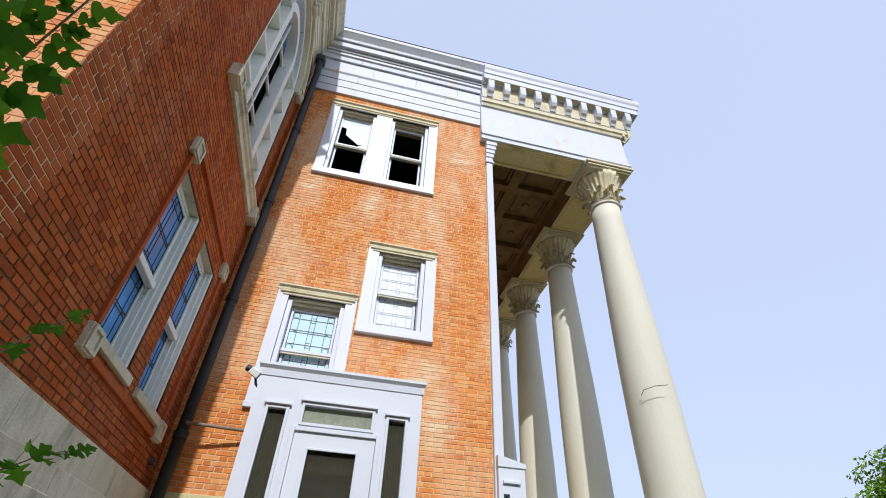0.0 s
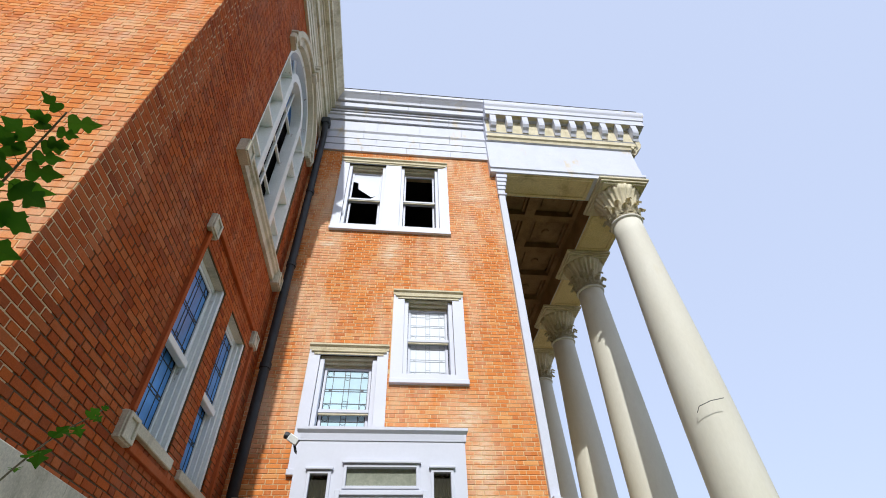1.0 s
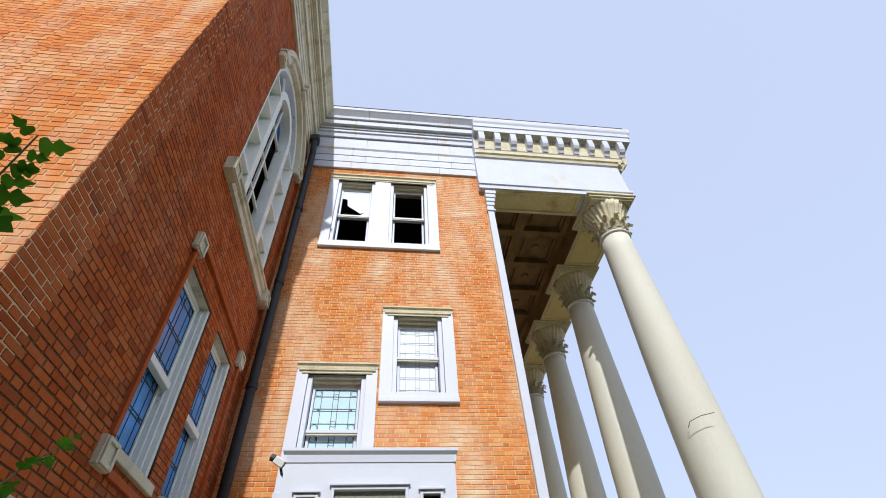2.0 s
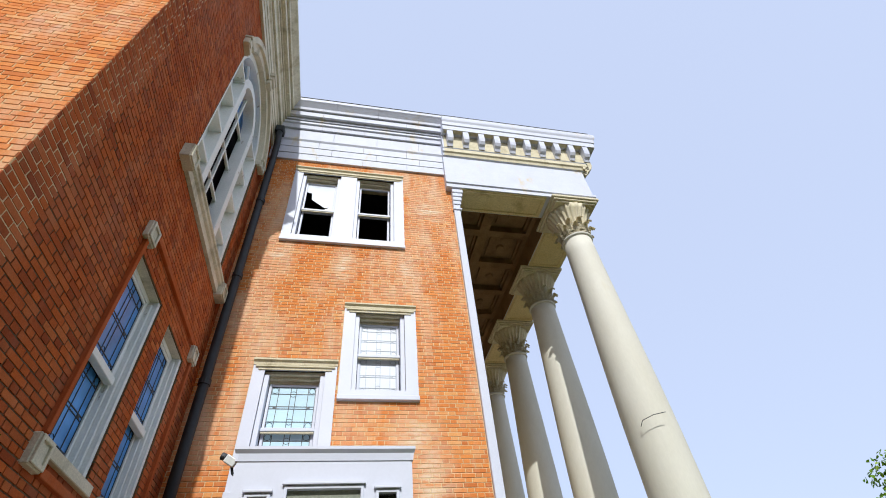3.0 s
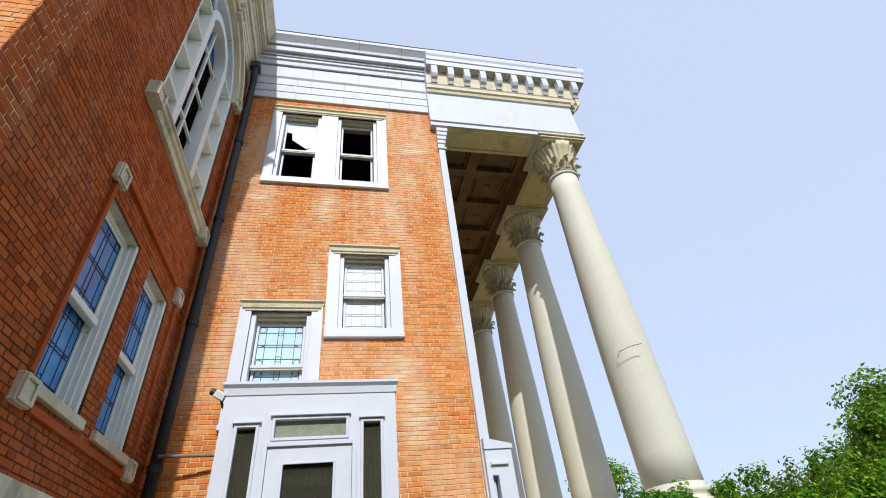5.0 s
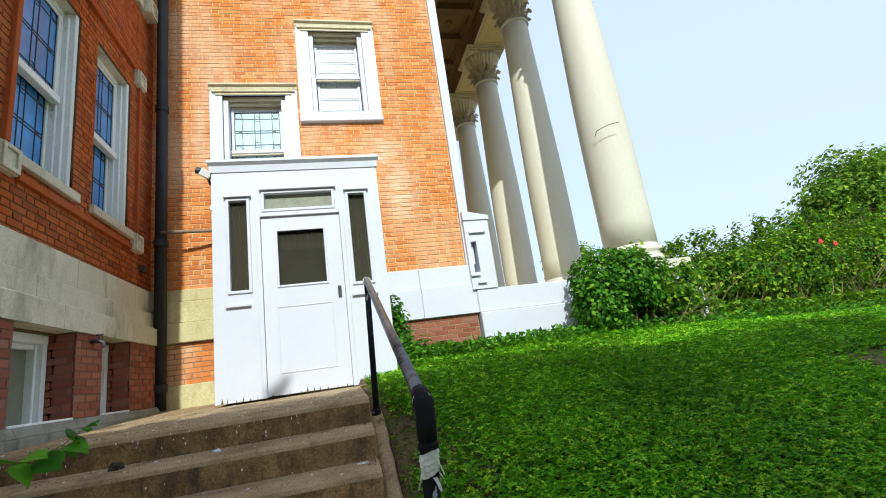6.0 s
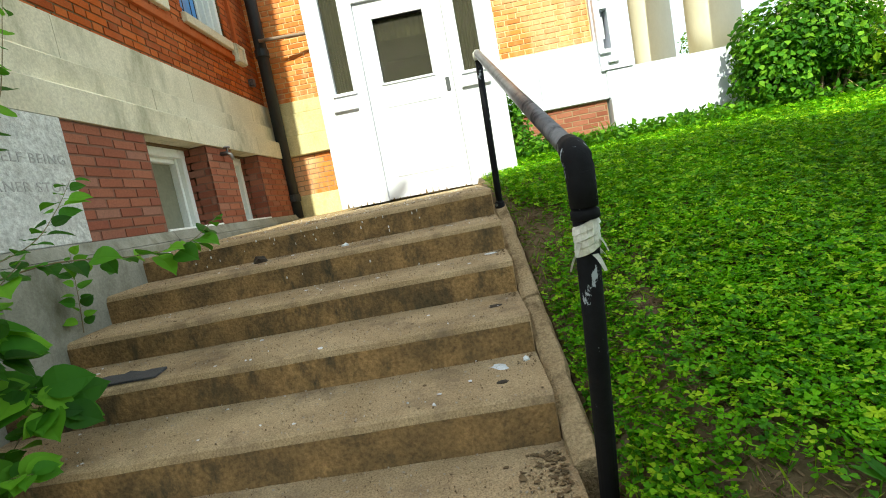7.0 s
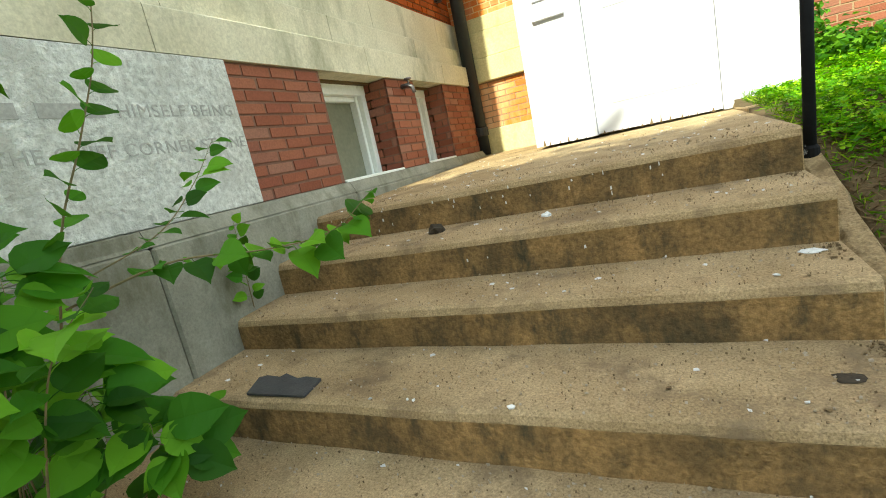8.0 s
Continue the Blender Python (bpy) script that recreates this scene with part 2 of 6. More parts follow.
M_BOARD = surface("grey green boarded pane", (0.17, 0.175, 0.12), (0.25, 0.25, 0.175), 1.2, 0.35, 30, 0.05)
M_TRANSOM = surface("grey green transom glass", (0.21, 0.23, 0.17), (0.31, 0.32, 0.25), 1.2, 0.25, 30, 0.05)
M_LEAF = leaf_material("mulberry leaf", (0.012, 0.062, 0.006), (0.045, 0.185, 0.012), (0.17, 0.42, 0.03), (0.15, 0.40, 0.02), True)
M_IVY = leaf_material("ivy leaf", (0.014, 0.065, 0.005), (0.065, 0.23, 0.014), (0.20, 0.42, 0.035), (0.2, 0.42, 0.02))
M_HEDGE = leaf_material("hedge leaf", (0.010, 0.042, 0.003), (0.075, 0.22, 0.010), (0.36, 0.52, 0.035), (0.34, 0.55, 0.02))
M_TREE = leaf_material("tree leaf", (0.035, 0.11, 0.010), (0.15, 0.31, 0.03), (0.34, 0.47, 0.05), (0.22, 0.36, 0.03))
M_CLOVER = leaf_material("clover and grass", (0.024, 0.13, 0.003), (0.15, 0.46, 0.010), (0.44, 0.68, 0.035), (0.17, 0.4, 0.02))


def glass_material(name, tint, rough=0.03, clear=0.0, low=0.85):
    mat = bpy.data.materials.new(name)
    mat.use_nodes = True
    nt = mat.node_tree
    b = nt.nodes["Principled BSDF"]
    pos = nt.nodes.new("ShaderNodeNewGeometry").outputs["Position"]
    n = noise_node(nt, 2.2, 4, 0.6, (1, 1, 1), pos)
    r = ramp(nt, [(0.32, tuple(c * low for c in tint)), (0.68, tint)])
    nt.links.new(n.outputs["Fac"], r.inputs["Fac"])
    nt.links.new(r.outputs["Color"], b.inputs["Base Color"])
    b.inputs["Roughness"].default_value = rough
    b.inputs["IOR"].default_value = 1.52
    b.inputs["Transmission Weight"].default_value = clear
    bp = nt.nodes.new("ShaderNodeBump")
    bp.inputs["Strength"].default_value, bp.inputs["Distance"].default_value = 0.15, 0.01
    nt.links.new(n.outputs["Fac"], bp.inputs["Height"])
    nt.links.new(bp.outputs["Normal"], b.inputs["Normal"])
    return mat


M_BLUE = glass_material("blue leaded glass", (0.09, 0.35, 0.82), 0.32, low=0.5)
M_PALE = glass_material("pale leaded glass", (0.80, 0.84, 0.90), 0.12, low=0.92)
M_AQUA = glass_material("aqua leaded glass", (0.58, 0.80, 0.90), 0.10)
M_GREY_PANE = glass_material("grey window glass", (0.24, 0.23, 0.18), 0.05, clear=0.86)
M_PANE = glass_material("clear window glass", (0.9, 0.95, 0.93), 0.02, clear=1.0)


# ---------------------------------------------------------------- building blocks
def mesh_object(name, bm, mat, smooth=False):
    me = bpy.data.meshes.new(name)
    bmesh.ops.recalc_face_normals(bm, faces=bm.faces)
    bm.to_mesh(me)
    bm.free()
    me.materials.append(mat)
    if smooth:
        me.polygons.foreach_set("use_smooth", [True] * len(me.polygons))
    return new(name, me)


def part(name, bm, mat, parent, label="", smooth=False):
    ob = mesh_object(name, bm, mat, smooth)
    ob.parent = parent
    if parent.type == "EMPTY":
        ob.matrix_parent_inverse = Matrix.Translation(-parent.location)
    return tagged(ob, label)


def thing(name, at, label, category, group="", kind=""):
    ob = new(name)
    ob.empty_display_size = 0.1
    ob.location = at
    return tagged(ob, label, category, group, kind)


def box(bm, x0, x1, y0, y1, z0, z1):
    v = [bm.verts.new((x, y, z)) for x in (x0, x1) for y in (y0, y1) for z in (z0, z1)]
    for f in ((0, 1, 3, 2), (4, 6, 7, 5), (0, 4, 5, 1), (2, 3, 7, 6), (0, 2, 6, 4), (1, 5, 7, 3)):
        bm.faces.new([v[i] for i in f])
    return v


def soft_edges(bm, w=0.006, seg=1):
    bmesh.ops.recalc_face_normals(bm, faces=bm.faces)
    bmesh.ops.bevel(bm, geom=[e for e in bm.edges if e.calc_face_angle(0) > 0.5], offset=w, segments=seg, affect="EDGES", clamp_overlap=True)
    return bm


def boxes(*rows, w=0.0):
    bm = bmesh.new()
    for r in rows:
        box(bm, *r)
    return soft_edges(bm, w) if w else bm


# a wall's own axes: u along it, d out of its face, v up
FACE_Y, FACE_X, END_Y = 7.55, -2.12, 2.77


def on_face(u, d, v):
    return (u, FACE_Y - d, v)


def on_west(u, d, v):
    return (FACE_X + d, u, v)


def on_end(u, d, v):
    return (u, END_Y - d, v)


def wbox(bm, M, u0, u1, d0, d1, v0, v1):
    a, b = M(u0, d0, v0), M(u1, d1, v1)
    return box(bm, *[c for p in zip(map(min, a, b), map(max, a, b)) for c in p])


def wboxes(M, *rows, w=0.0):
    bm = bmesh.new()
    for r in rows:
        wbox(bm, M, *r)
    return soft_edges(bm, w) if w else bm


def cells(u0, u1, v0, v1, holes):
    """Rectangles that fill a wall around its openings."""
    us = sorted({u0, u1, *[h[i] for h in holes for i in (0, 1) if u0 < h[i] < u1]})
    out = []
    for a, b in zip(us, us[1:]):
        vs = [v0]
        for h in sorted([h for h in holes if h[0] <= a and h[1] >= b], key=lambda h: h[2]):
            vs += [h[2], h[3]]
        vs.append(v1)
        out += [(a, b, c, d) for c, d in zip(vs[::2], vs[1::2]) if d > c]
    return out


def np_mesh(name, verts, faces, mat):
    """One mesh from arrays of places and of equal-sided faces."""
    me = bpy.data.meshes.new(name)
    n, k = faces.shape
    me.vertices.add(len(verts))
    me.vertices.foreach_set("co", np.ascontiguousarray(verts, np.float32).ravel())
    me.loops.add(n * k)
    me.loops.foreach_set("vertex_index", np.ascontiguousarray(faces, np.int32).ravel())
    me.polygons.add(n)
    me.polygons.foreach_set("loop_start", np.arange(0, n * k, k, dtype=np.int32))
    me.update(calc_edges=True)
    me.shade_flat()
    me.materials.append(mat)
    return me


COURSE = 0.0677
rng = np.random.default_rng(7)


def brick_rects(u0, u1, v0, v1, holes, skip=None, flemish=True, gap=0.013):
    """Brick faces course by course: in Flemish bond (header, stretcher, header) or in plain stretchers."""
    out, row, v = [], 0, v0
    r = np.random.default_rng(int(abs(u0) * 100 + v0 * 10))
    bond = (0.212, 0.108) if flemish else (0.213,)
    period = sum(bond)
    while v < v1 - 0.02:
        top = min(v + COURSE, v1)
        mid = (v + top) / 2
        free = [(u0, u1)]
        for h in holes:
            if h[2] < mid < h[3]:
                free = [p for a, b in free for p in ((a, min(b, h[0])), (max(a, h[1]), b)) if p[1] - p[0] > 0.03]
        shift = (0.0 if row % 2 else period / 2) + 0.012 * math.sin(row * 1.7)
        for a, b in free:
            u = u0 + period * math.floor((a - u0) / period) - shift
            while u < b:
                for step in bond:
                    p, q = max(a, u), min(b, u + step)
                    if q - p > 0.03 and not (skip and skip((p + q) / 2, mid)):
                        sag = r.normal(0, 0.0012)
                        out.append((p, q - gap * r.uniform(0.8, 1.2), v + sag, top - gap + sag))
                    u += step
        row, v = row + 1, v + COURSE
    return np.array(out)


def brick_mesh(name, M, rects, mat, proud=0.004, back=0.004):
    n = len(rects)
    jit = rng.normal(0, 0.0009, n)
    tilt = rng.normal(0, 0.0012, (n, 4))
    co = np.zeros((n, 8, 3))
    for i, (a, b) in enumerate(((0, 2), (1, 2), (1, 3), (0, 3))):
        u, v = rects[:, a] + tilt[:, i], rects[:, b] + tilt[:, 3 - i]
        for j, d in ((i, np.full(n, -back)), (i + 4, proud + jit)):
            co[:, j] = np.array(M(0, 0, 0)) + np.outer(u, np.subtract(M(1, 0, 0), M(0, 0, 0))) \
                + np.outer(d, np.subtract(M(0, 1, 0), M(0, 0, 0))) + np.outer(v, np.subtract(M(0, 0, 1), M(0, 0, 0)))
    f = np.array(((4, 5, 6, 7), (0, 1, 5, 4), (1, 2, 6, 5), (2, 3, 7, 6), (3, 0, 4, 7)))
    ax = np.subtract(M(1, 0, 0), M(0, 0, 0)), np.subtract(M(0, 0, 1), M(0, 0, 0)), np.subtract(M(0, 1, 0), M(0, 0, 0))
    if np.dot(np.cross(ax[0], ax[1]), ax[2]) < 0:
        f = f[:, ::-1]
    faces = (np.arange(n)[:, None, None] * 8 + f[None]).reshape(-1, 4)
    return np_mesh(name, co.reshape(-1, 3), faces, mat)


def bricks(name, parent, M, rects, mat):
    ob = new(name, brick_mesh(name, M, rects, mat))
    ob.parent = parent
    return tagged(ob, kind="stuff")


def lathe(bm, profile, at=(0, 0, 0), seg=32, wobble=None):
    """Turns (radius, height) pairs round a vertical axis."""
    rings = []
    for r, z in profile:
        rings.append([bm.verts.new((at[0] + r * math.cos(a), at[1] + r * math.sin(a), at[2] + z))
                      for a in (2 * math.pi * i / seg for i in range(seg))])
    for lo, hi in zip(rings, rings[1:]):
        for i in range(seg):
            bm.faces.new((lo[i], lo[(i + 1) % seg], hi[(i + 1) % seg], hi[i]))
    bm.faces.new(rings[0][::-1])
    bm.faces.new(rings[-1])
    return bm


def tube(bm, points, radii, seg=8):
    """A round bar along a line of points."""
    pts = [Vector(p) for p in points]
    radii = [radii] * len(pts) if isinstance(radii, (int, float)) else radii
    rings, up = [], Vector((0.31, 0.17, 0.93)).normalized()
    for i, p in enumerate(pts):
        d = (pts[min(i + 1, len(pts) - 1)] - pts[max(i - 1, 0)]).normalized()
        if abs(d.dot(up)) > 0.97:
            up = Vector((0.9, 0.3, 0.1)).normalized()
        a = d.cross(up).normalized()
        b = d.cross(a)
        rings.append([bm.verts.new(p + radii[i] * (a * math.cos(t) + b * math.sin(t))) for t in (2 * math.pi * k / seg for k in range(seg))])
    for lo, hi in zip(rings, rings[1:]):
        for k in range(seg):
            bm.faces.new((lo[k], lo[(k + 1) % seg], hi[(k + 1) % seg], hi[k]))
    bm.faces.new(rings[0][::-1])
    bm.faces.new(rings[-1])
    return bm


def moulding(bm, M, u0, u1, profile, ends=(0, 0)):
    """A moulding along a wall: (d, v) profile pushed from u0 to u1. ends: how the ends run out with d (mitre)."""
    a = [bm.verts.new(M(u0 - ends[0] * d, d, v)) for d, v in profile]
    b = [bm.verts.new(M(u1 + ends[1] * d, d, v)) for d, v in profile]
    n = len(profile)
    for i in range(n):
        j = (i + 1) % n
        bm.faces.new((a[i], a[j], b[j], b[i]))
    bm.faces.new(a)
    bm.faces.new(b[::-1])
    return bm


# ---------------------------------------------------------------- ground and stairs
def smooth(t):
    t = min(1.0, max(0.0, t))
    return t * t * (3 - 2 * t)


def ground_z(x, y):
    """The lawn: a bank that climbs from the walk to the house, level beyond."""
    bank = -0.98 + 1.06 * smooth((y - 0.6) / 5.2)
    bank += 0.20 * smooth((y - 5.6) / 1.5) * (1 - smooth((x - 3.5) / 5.0))
    far = 0.05 * (noise.noise(Vector((x * 0.12, y * 0.12, 0))))
    z = bank + far * smooth((abs(x) + abs(y)) / 30) * 4 + 0.025 * noise.noise(Vector((x * 0.9, y * 0.9, 3)))
    if y < 4.9:                               # a soft brow of earth down to the kerb
        low = max(-0.90, -0.93 + (y - 2.4) * 0.40)
        near = smooth((x - 0.60) / 0.30) + smooth((y - 4.4) / 0.5)
        z = min(1.0, near) * z + max(0.0, 1 - near) * low
    if x < 0.48 or (x < 0.60 and y < 4.36):
        z = -1.0
    return z


def make_ground():
    near = [-0.2 + 0.2 * i for i in range(60)]
    xs = [-600, -150, -40, -14, -6, -2, 0.3, 0.46, 0.50, 0.585, 0.602, 0.66, 0.72, 0.78, 0.84] + [0.9 + 0.22 * i for i in range(60)] + [16, 20, 30, 60, 160, 600]
    ys = [-600, -150, -40, -14, -6, -2] + near + [14, 18, 25, 40, 80, 200, 600]
    bm = bmesh.new()
    g = [[bm.verts.new((x, y, ground_z(x, y))) for y in ys] for x in xs]
    for i in range(len(xs) - 1):
        for j in range(len(ys) - 1):
            bm.faces.new((g[i][j], g[i + 1][j], g[i + 1][j + 1], g[i][j + 1]))
    return tagged(mesh_object("ground", bm, M_SOIL, True), "sloping lawn soil between walk and hedge", "ground", kind="structure")


make_ground()

RISE = 0.175
LEVEL = [0.005, -0.172, -0.350, -0.525, -0.700]
NOSE_Y = [4.13, 3.74, 3.40, 3.00, 2.62]          # front edges of landing and treads, top to bottom
WALK_Z = -0.875


def slab(bm, x0, x1, y0, y1, top, thick, wear=0.008, n=26, back_rise=0.0, side_drop=0.0):
    """A tread with an uneven worn nosing."""
    prof = [(0.0, -thick), (0.0, -0.03), (0.006, -0.010), (0.022, 0.0)]
    rows = []
    for i in range(n + 1):
        x = x0 + (x1 - x0) * i / n
        w = wear * noise.noise(Vector((x * 3.1, y0 * 5, top * 7))) + 0.5 * wear * noise.noise(Vector((x * 14, y0, top)))
        dz = -side_drop * (x1 - x) / (x1 - x0)
        r = [bm.verts.new((x, y0 + a + w, top + b + dz + (w * 0.4 if b > -0.02 else 0))) for a, b in prof]
        r.append(bm.verts.new((x, (y0 + y1) / 2, top + dz + back_rise / 2 + 0.004 * noise.noise(Vector((x * 2, y0, 9))))))
        r.append(bm.verts.new((x, y1, top + dz + back_rise)))
        r.append(bm.verts.new((x, y1, top - thick)))
        rows.append(r)
    k = len(rows[0])
    for a, b in zip(rows, rows[1:]):
        for i in range(k):
            bm.faces.new((a[i], a[(i + 1) % k], b[(i + 1) % k], b[i]))
    bm.faces.new(rows[0])
    bm.faces.new(rows[-1][::-1])
    return bm


STAIR_X0, STAIR_X1 = -1.95, 0.49
stairs = thing("stairs", (-0.7, 3.4, WALK_Z), "worn brown concrete steps with paint flakes", "stairs", kind="structure")
for i, y in enumerate(NOSE_Y):
    back = 7.6 if i == 0 else NOSE_Y[i - 1] + 0.012
    st = part("landing" if i == 0 else "step", slab(bmesh.new(), STAIR_X0, STAIR_X1, y, back, LEVEL[i], RISE * 0.995 if i else 0.9,
              back_rise=0.10 if i == 0 else 0.012, side_drop=0.03 if i < 3 else 0.015), M_STEP, stairs, smooth=False)
    # the riser's own skin, darker and mottled, a hair in front of the slab's face
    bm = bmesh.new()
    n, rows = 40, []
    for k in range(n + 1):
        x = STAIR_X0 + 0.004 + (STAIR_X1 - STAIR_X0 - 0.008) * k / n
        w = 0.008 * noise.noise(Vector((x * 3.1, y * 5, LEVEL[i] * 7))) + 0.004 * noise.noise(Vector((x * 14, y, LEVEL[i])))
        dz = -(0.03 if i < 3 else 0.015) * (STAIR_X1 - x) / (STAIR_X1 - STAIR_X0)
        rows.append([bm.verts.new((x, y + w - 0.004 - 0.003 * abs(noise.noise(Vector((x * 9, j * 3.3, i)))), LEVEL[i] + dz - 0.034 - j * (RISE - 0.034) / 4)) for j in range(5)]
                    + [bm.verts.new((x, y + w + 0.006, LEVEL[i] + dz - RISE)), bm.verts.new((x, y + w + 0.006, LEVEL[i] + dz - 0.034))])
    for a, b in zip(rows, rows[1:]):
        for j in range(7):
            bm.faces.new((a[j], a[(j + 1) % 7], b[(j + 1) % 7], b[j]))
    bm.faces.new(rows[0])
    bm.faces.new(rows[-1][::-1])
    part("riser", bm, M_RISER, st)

# the sloping kerb between steps and lawn, in two lengths with a crack
kerb = thing("kerb", (0.57, 3.3, -0.6), "cracked concrete kerb sloping beside the steps", "kerb", kind="structure")
for y0, y1 in ((2.46, 3.29), (3.31, 4.35)):
    bm = bmesh.new()
    n = 10
    rows = []
    for i in range(n + 1):
        y = y0 + (y1 - y0) * i / n
        z = -0.885 + (y - 2.4) * 0.40 + 0.016 * noise.noise(Vector((0, y * 5, 1)))
        w = -0.012 + 0.02 * noise.noise(Vector((3, y * 6, 1)))
        rows.append([bm.verts.new(p) for p in ((0.495, y, z - 0.5), (0.495, y, z - 0.015), (0.515, y, z), (0.585 + w, y, z + 0.008), (0.60 + w, y, z - 0.02), (0.605, y, z - 0.5))])
    for a, b in zip(rows, rows[1:]):
        for j in range(6):
            bm.faces.new((a[j], a[(j + 1) % 6], b[(j + 1) % 6], b[j]))
    bm.faces.new(rows[0])
    bm.faces.new(rows[-1][::-1])
    part("kerb_length", bm, M_KERB, kerb)

walkway = tagged(mesh_object("pavement", slab(bmesh.new(), -1.95, 0.50, -6.0, 2.63, WALK_Z, 0.3), M_STEP), "brown concrete walk at the foot of the steps", "pavement", kind="structure")

# ---------------------------------------------------------------- west wing: the shaded brick wall with its windows
WIN_A, WIN_B = (4.64, 5.55, 2.29, 4.30), (5.92, 6.79, 2.29, 4.30)
ARCH_Y, ARCH_Z, ARCH_R = 5.80, 9.27, 1.20
BIG = (ARCH_Y - ARCH_R, ARCH_Y + ARCH_R, 6.02, ARCH_Z + ARCH_R)
BASE_A, BASE_B = (4.60, 5.44, 0.14, 0.87), (5.93, 6.56, 0.14, 0.87)
EAVE_Z = 11.05


def in_arch(u, v):
    return v > ARCH_Z and (u - ARCH_Y) ** 2 + (v - ARCH_Z) ** 2 < (ARCH_R + 0.16) ** 2


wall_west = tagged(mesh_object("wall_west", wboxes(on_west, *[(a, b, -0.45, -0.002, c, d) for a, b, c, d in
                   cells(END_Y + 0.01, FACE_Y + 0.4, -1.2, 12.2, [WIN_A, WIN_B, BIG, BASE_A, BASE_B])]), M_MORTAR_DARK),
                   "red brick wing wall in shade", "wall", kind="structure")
# spandrels either side of the arch
bm = bmesh.new()
for s in (-1, 1):
    arc = [(ARCH_Y + s * ARCH_R * math.cos(a), ARCH_Z + ARCH_R * math.sin(a)) for a in (math.pi / 2 * i / 12 for i in range(13))]
    pts = arc + [(ARCH_Y + s * ARCH_R, ARCH_Z + ARCH_R)]
    for i in range(12):
        q = [arc[i], arc[i + 1], pts[-1]]
        f = [bm.verts.new(on_west(u, -0.002, v)) for u, v in q], [bm.verts.new(on_west(u, -0.45, v)) for u, v in q]
        bm.faces.new(f[0])
        bm.faces.new(f[1])
        bm.faces.new((f[0][0], f[0][1], f[1][1], f[1][0]))
part("spandrel", bm, M_MORTAR, wall_west)
PANEL = (4.50, 7.06, 2.03, 4.66)                 # raised brick border round the two windows
west_holes = [WIN_A, WIN_B, (BIG[0] - 0.02, BIG[1] + 0.02, 5.8, ARCH_Z), (4.36, 7.22, 5.72, 6.03)]
west_rects = brick_rects(END_Y, FACE_Y, 1.60, EAVE_Z, west_holes, in_arch)
west_near = west_rects[:, 2] < 2.48
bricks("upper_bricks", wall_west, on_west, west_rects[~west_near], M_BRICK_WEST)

end_wall = tagged(mesh_object("wall_end", wboxes(on_end, (-3.35, FACE_X, -0.45, -0.002, -1.2, 12.2), (-13, -3.35, -0.45, -0.052, -1.2, 12.2)), M_MORTAR),
                  "sunlit red brick end wall of the wing", "wall", kind="structure")
bricks("pier_bricks", end_wall, on_end, brick_rects(-3.35, FACE_X + 0.009, 1.60, EAVE_Z, []), M_BRICK)
bricks("panel_bricks", end_wall, lambda u, d, v: (u, END_Y + 0.05 - d, v), brick_rects(-8.5, -3.36, 1.60, EAVE_Z, []), M_BRICK)

# limestone base: three stepped courses over the basement
base_west = thing("base_course", (-1.95, 5.0, 0.9), "weathered limestone base course with green stains", "base course", kind="structure")
for v0, v1, d, joints in ((1.30, 1.60, 0.07, (4.1, 5.6, 6.9)), (1.10, 1.295, 0.12, (3.6, 4.9, 6.2)), (0.885, 1.095, 0.18, (3.46, 5.2, 6.6))):
    us = [END_Y - d, *joints, FACE_Y - 0.05]
    for a, b in zip(us, us[1:]):
        bm = bmesh.new()
        moulding(bm, on_west, a + 0.002, b - 0.002, [(-0.3, v0), (d, v0), (d, v1 - 0.006), (d - 0.004, v1), (-0.3, v1)])
        part("stone", bm, M_STONE, base_west)
    bm = bmesh.new()
    moulding(bm, on_end, -9, FACE_X + d - 0.003, [(-0.3, v0), (d, v0), (d, v1 - 0.006), (d - 0.004, v1), (-0.3, v1)])
    part("stone", bm, M_STONE, base_west)
plinth = thing("plinth", (-1.9, 4.0, -1.0), "grey limestone plinth with a cracked joint", "plinth", kind="structure")
for a, b in ((2.55, 3.12), (3.124, 4.6), (4.604, 7.5)):
    part("stone", soft_edges(wboxes(on_west, (a, b, -0.3, 0.235, -1.2, 0.06)), 0.012), M_PLINTH, plinth)
    bm = bmesh.new()
    moulding(bm, on_west, a, b, [(-0.3, 0.06), (0.228, 0.062), (0.19, 0.135), (-0.3, 0.135)])
    part("ledge", bm, M_PLINTH, plinth)
bm = bmesh.new()
wbox(bm, on_end, -9, -1.90, -0.3, 0.2, -1.2, 0.13)
part("stone", bm, M_PLINTH, plinth)
part("stone", wboxes(on_end, (-9, -1.96, -0.3, 0.165, 0.135, 0.883)), M_PLINTH, plinth)

# the inscribed cornerstone
corner_stone = thing("cornerstone", (-1.94, 3.4, 0.5), "pale limestone cornerstone with carved lettering", "cornerstone", kind="structure")
part("slab", soft_edges(wboxes(on_west, (2.60, 3.825, -0.3, 0.181, 0.138, 0.882)), 0.004), M_SLAB, corner_stone)
# letters lie on the slab's face; the grooves' shade is put into their colour
M_CUT_SHADE = surface("letter groove shade", (0.36, 0.36, 0.345), (0.45, 0.45, 0.43), 8, 0.9, 60, 0.3)


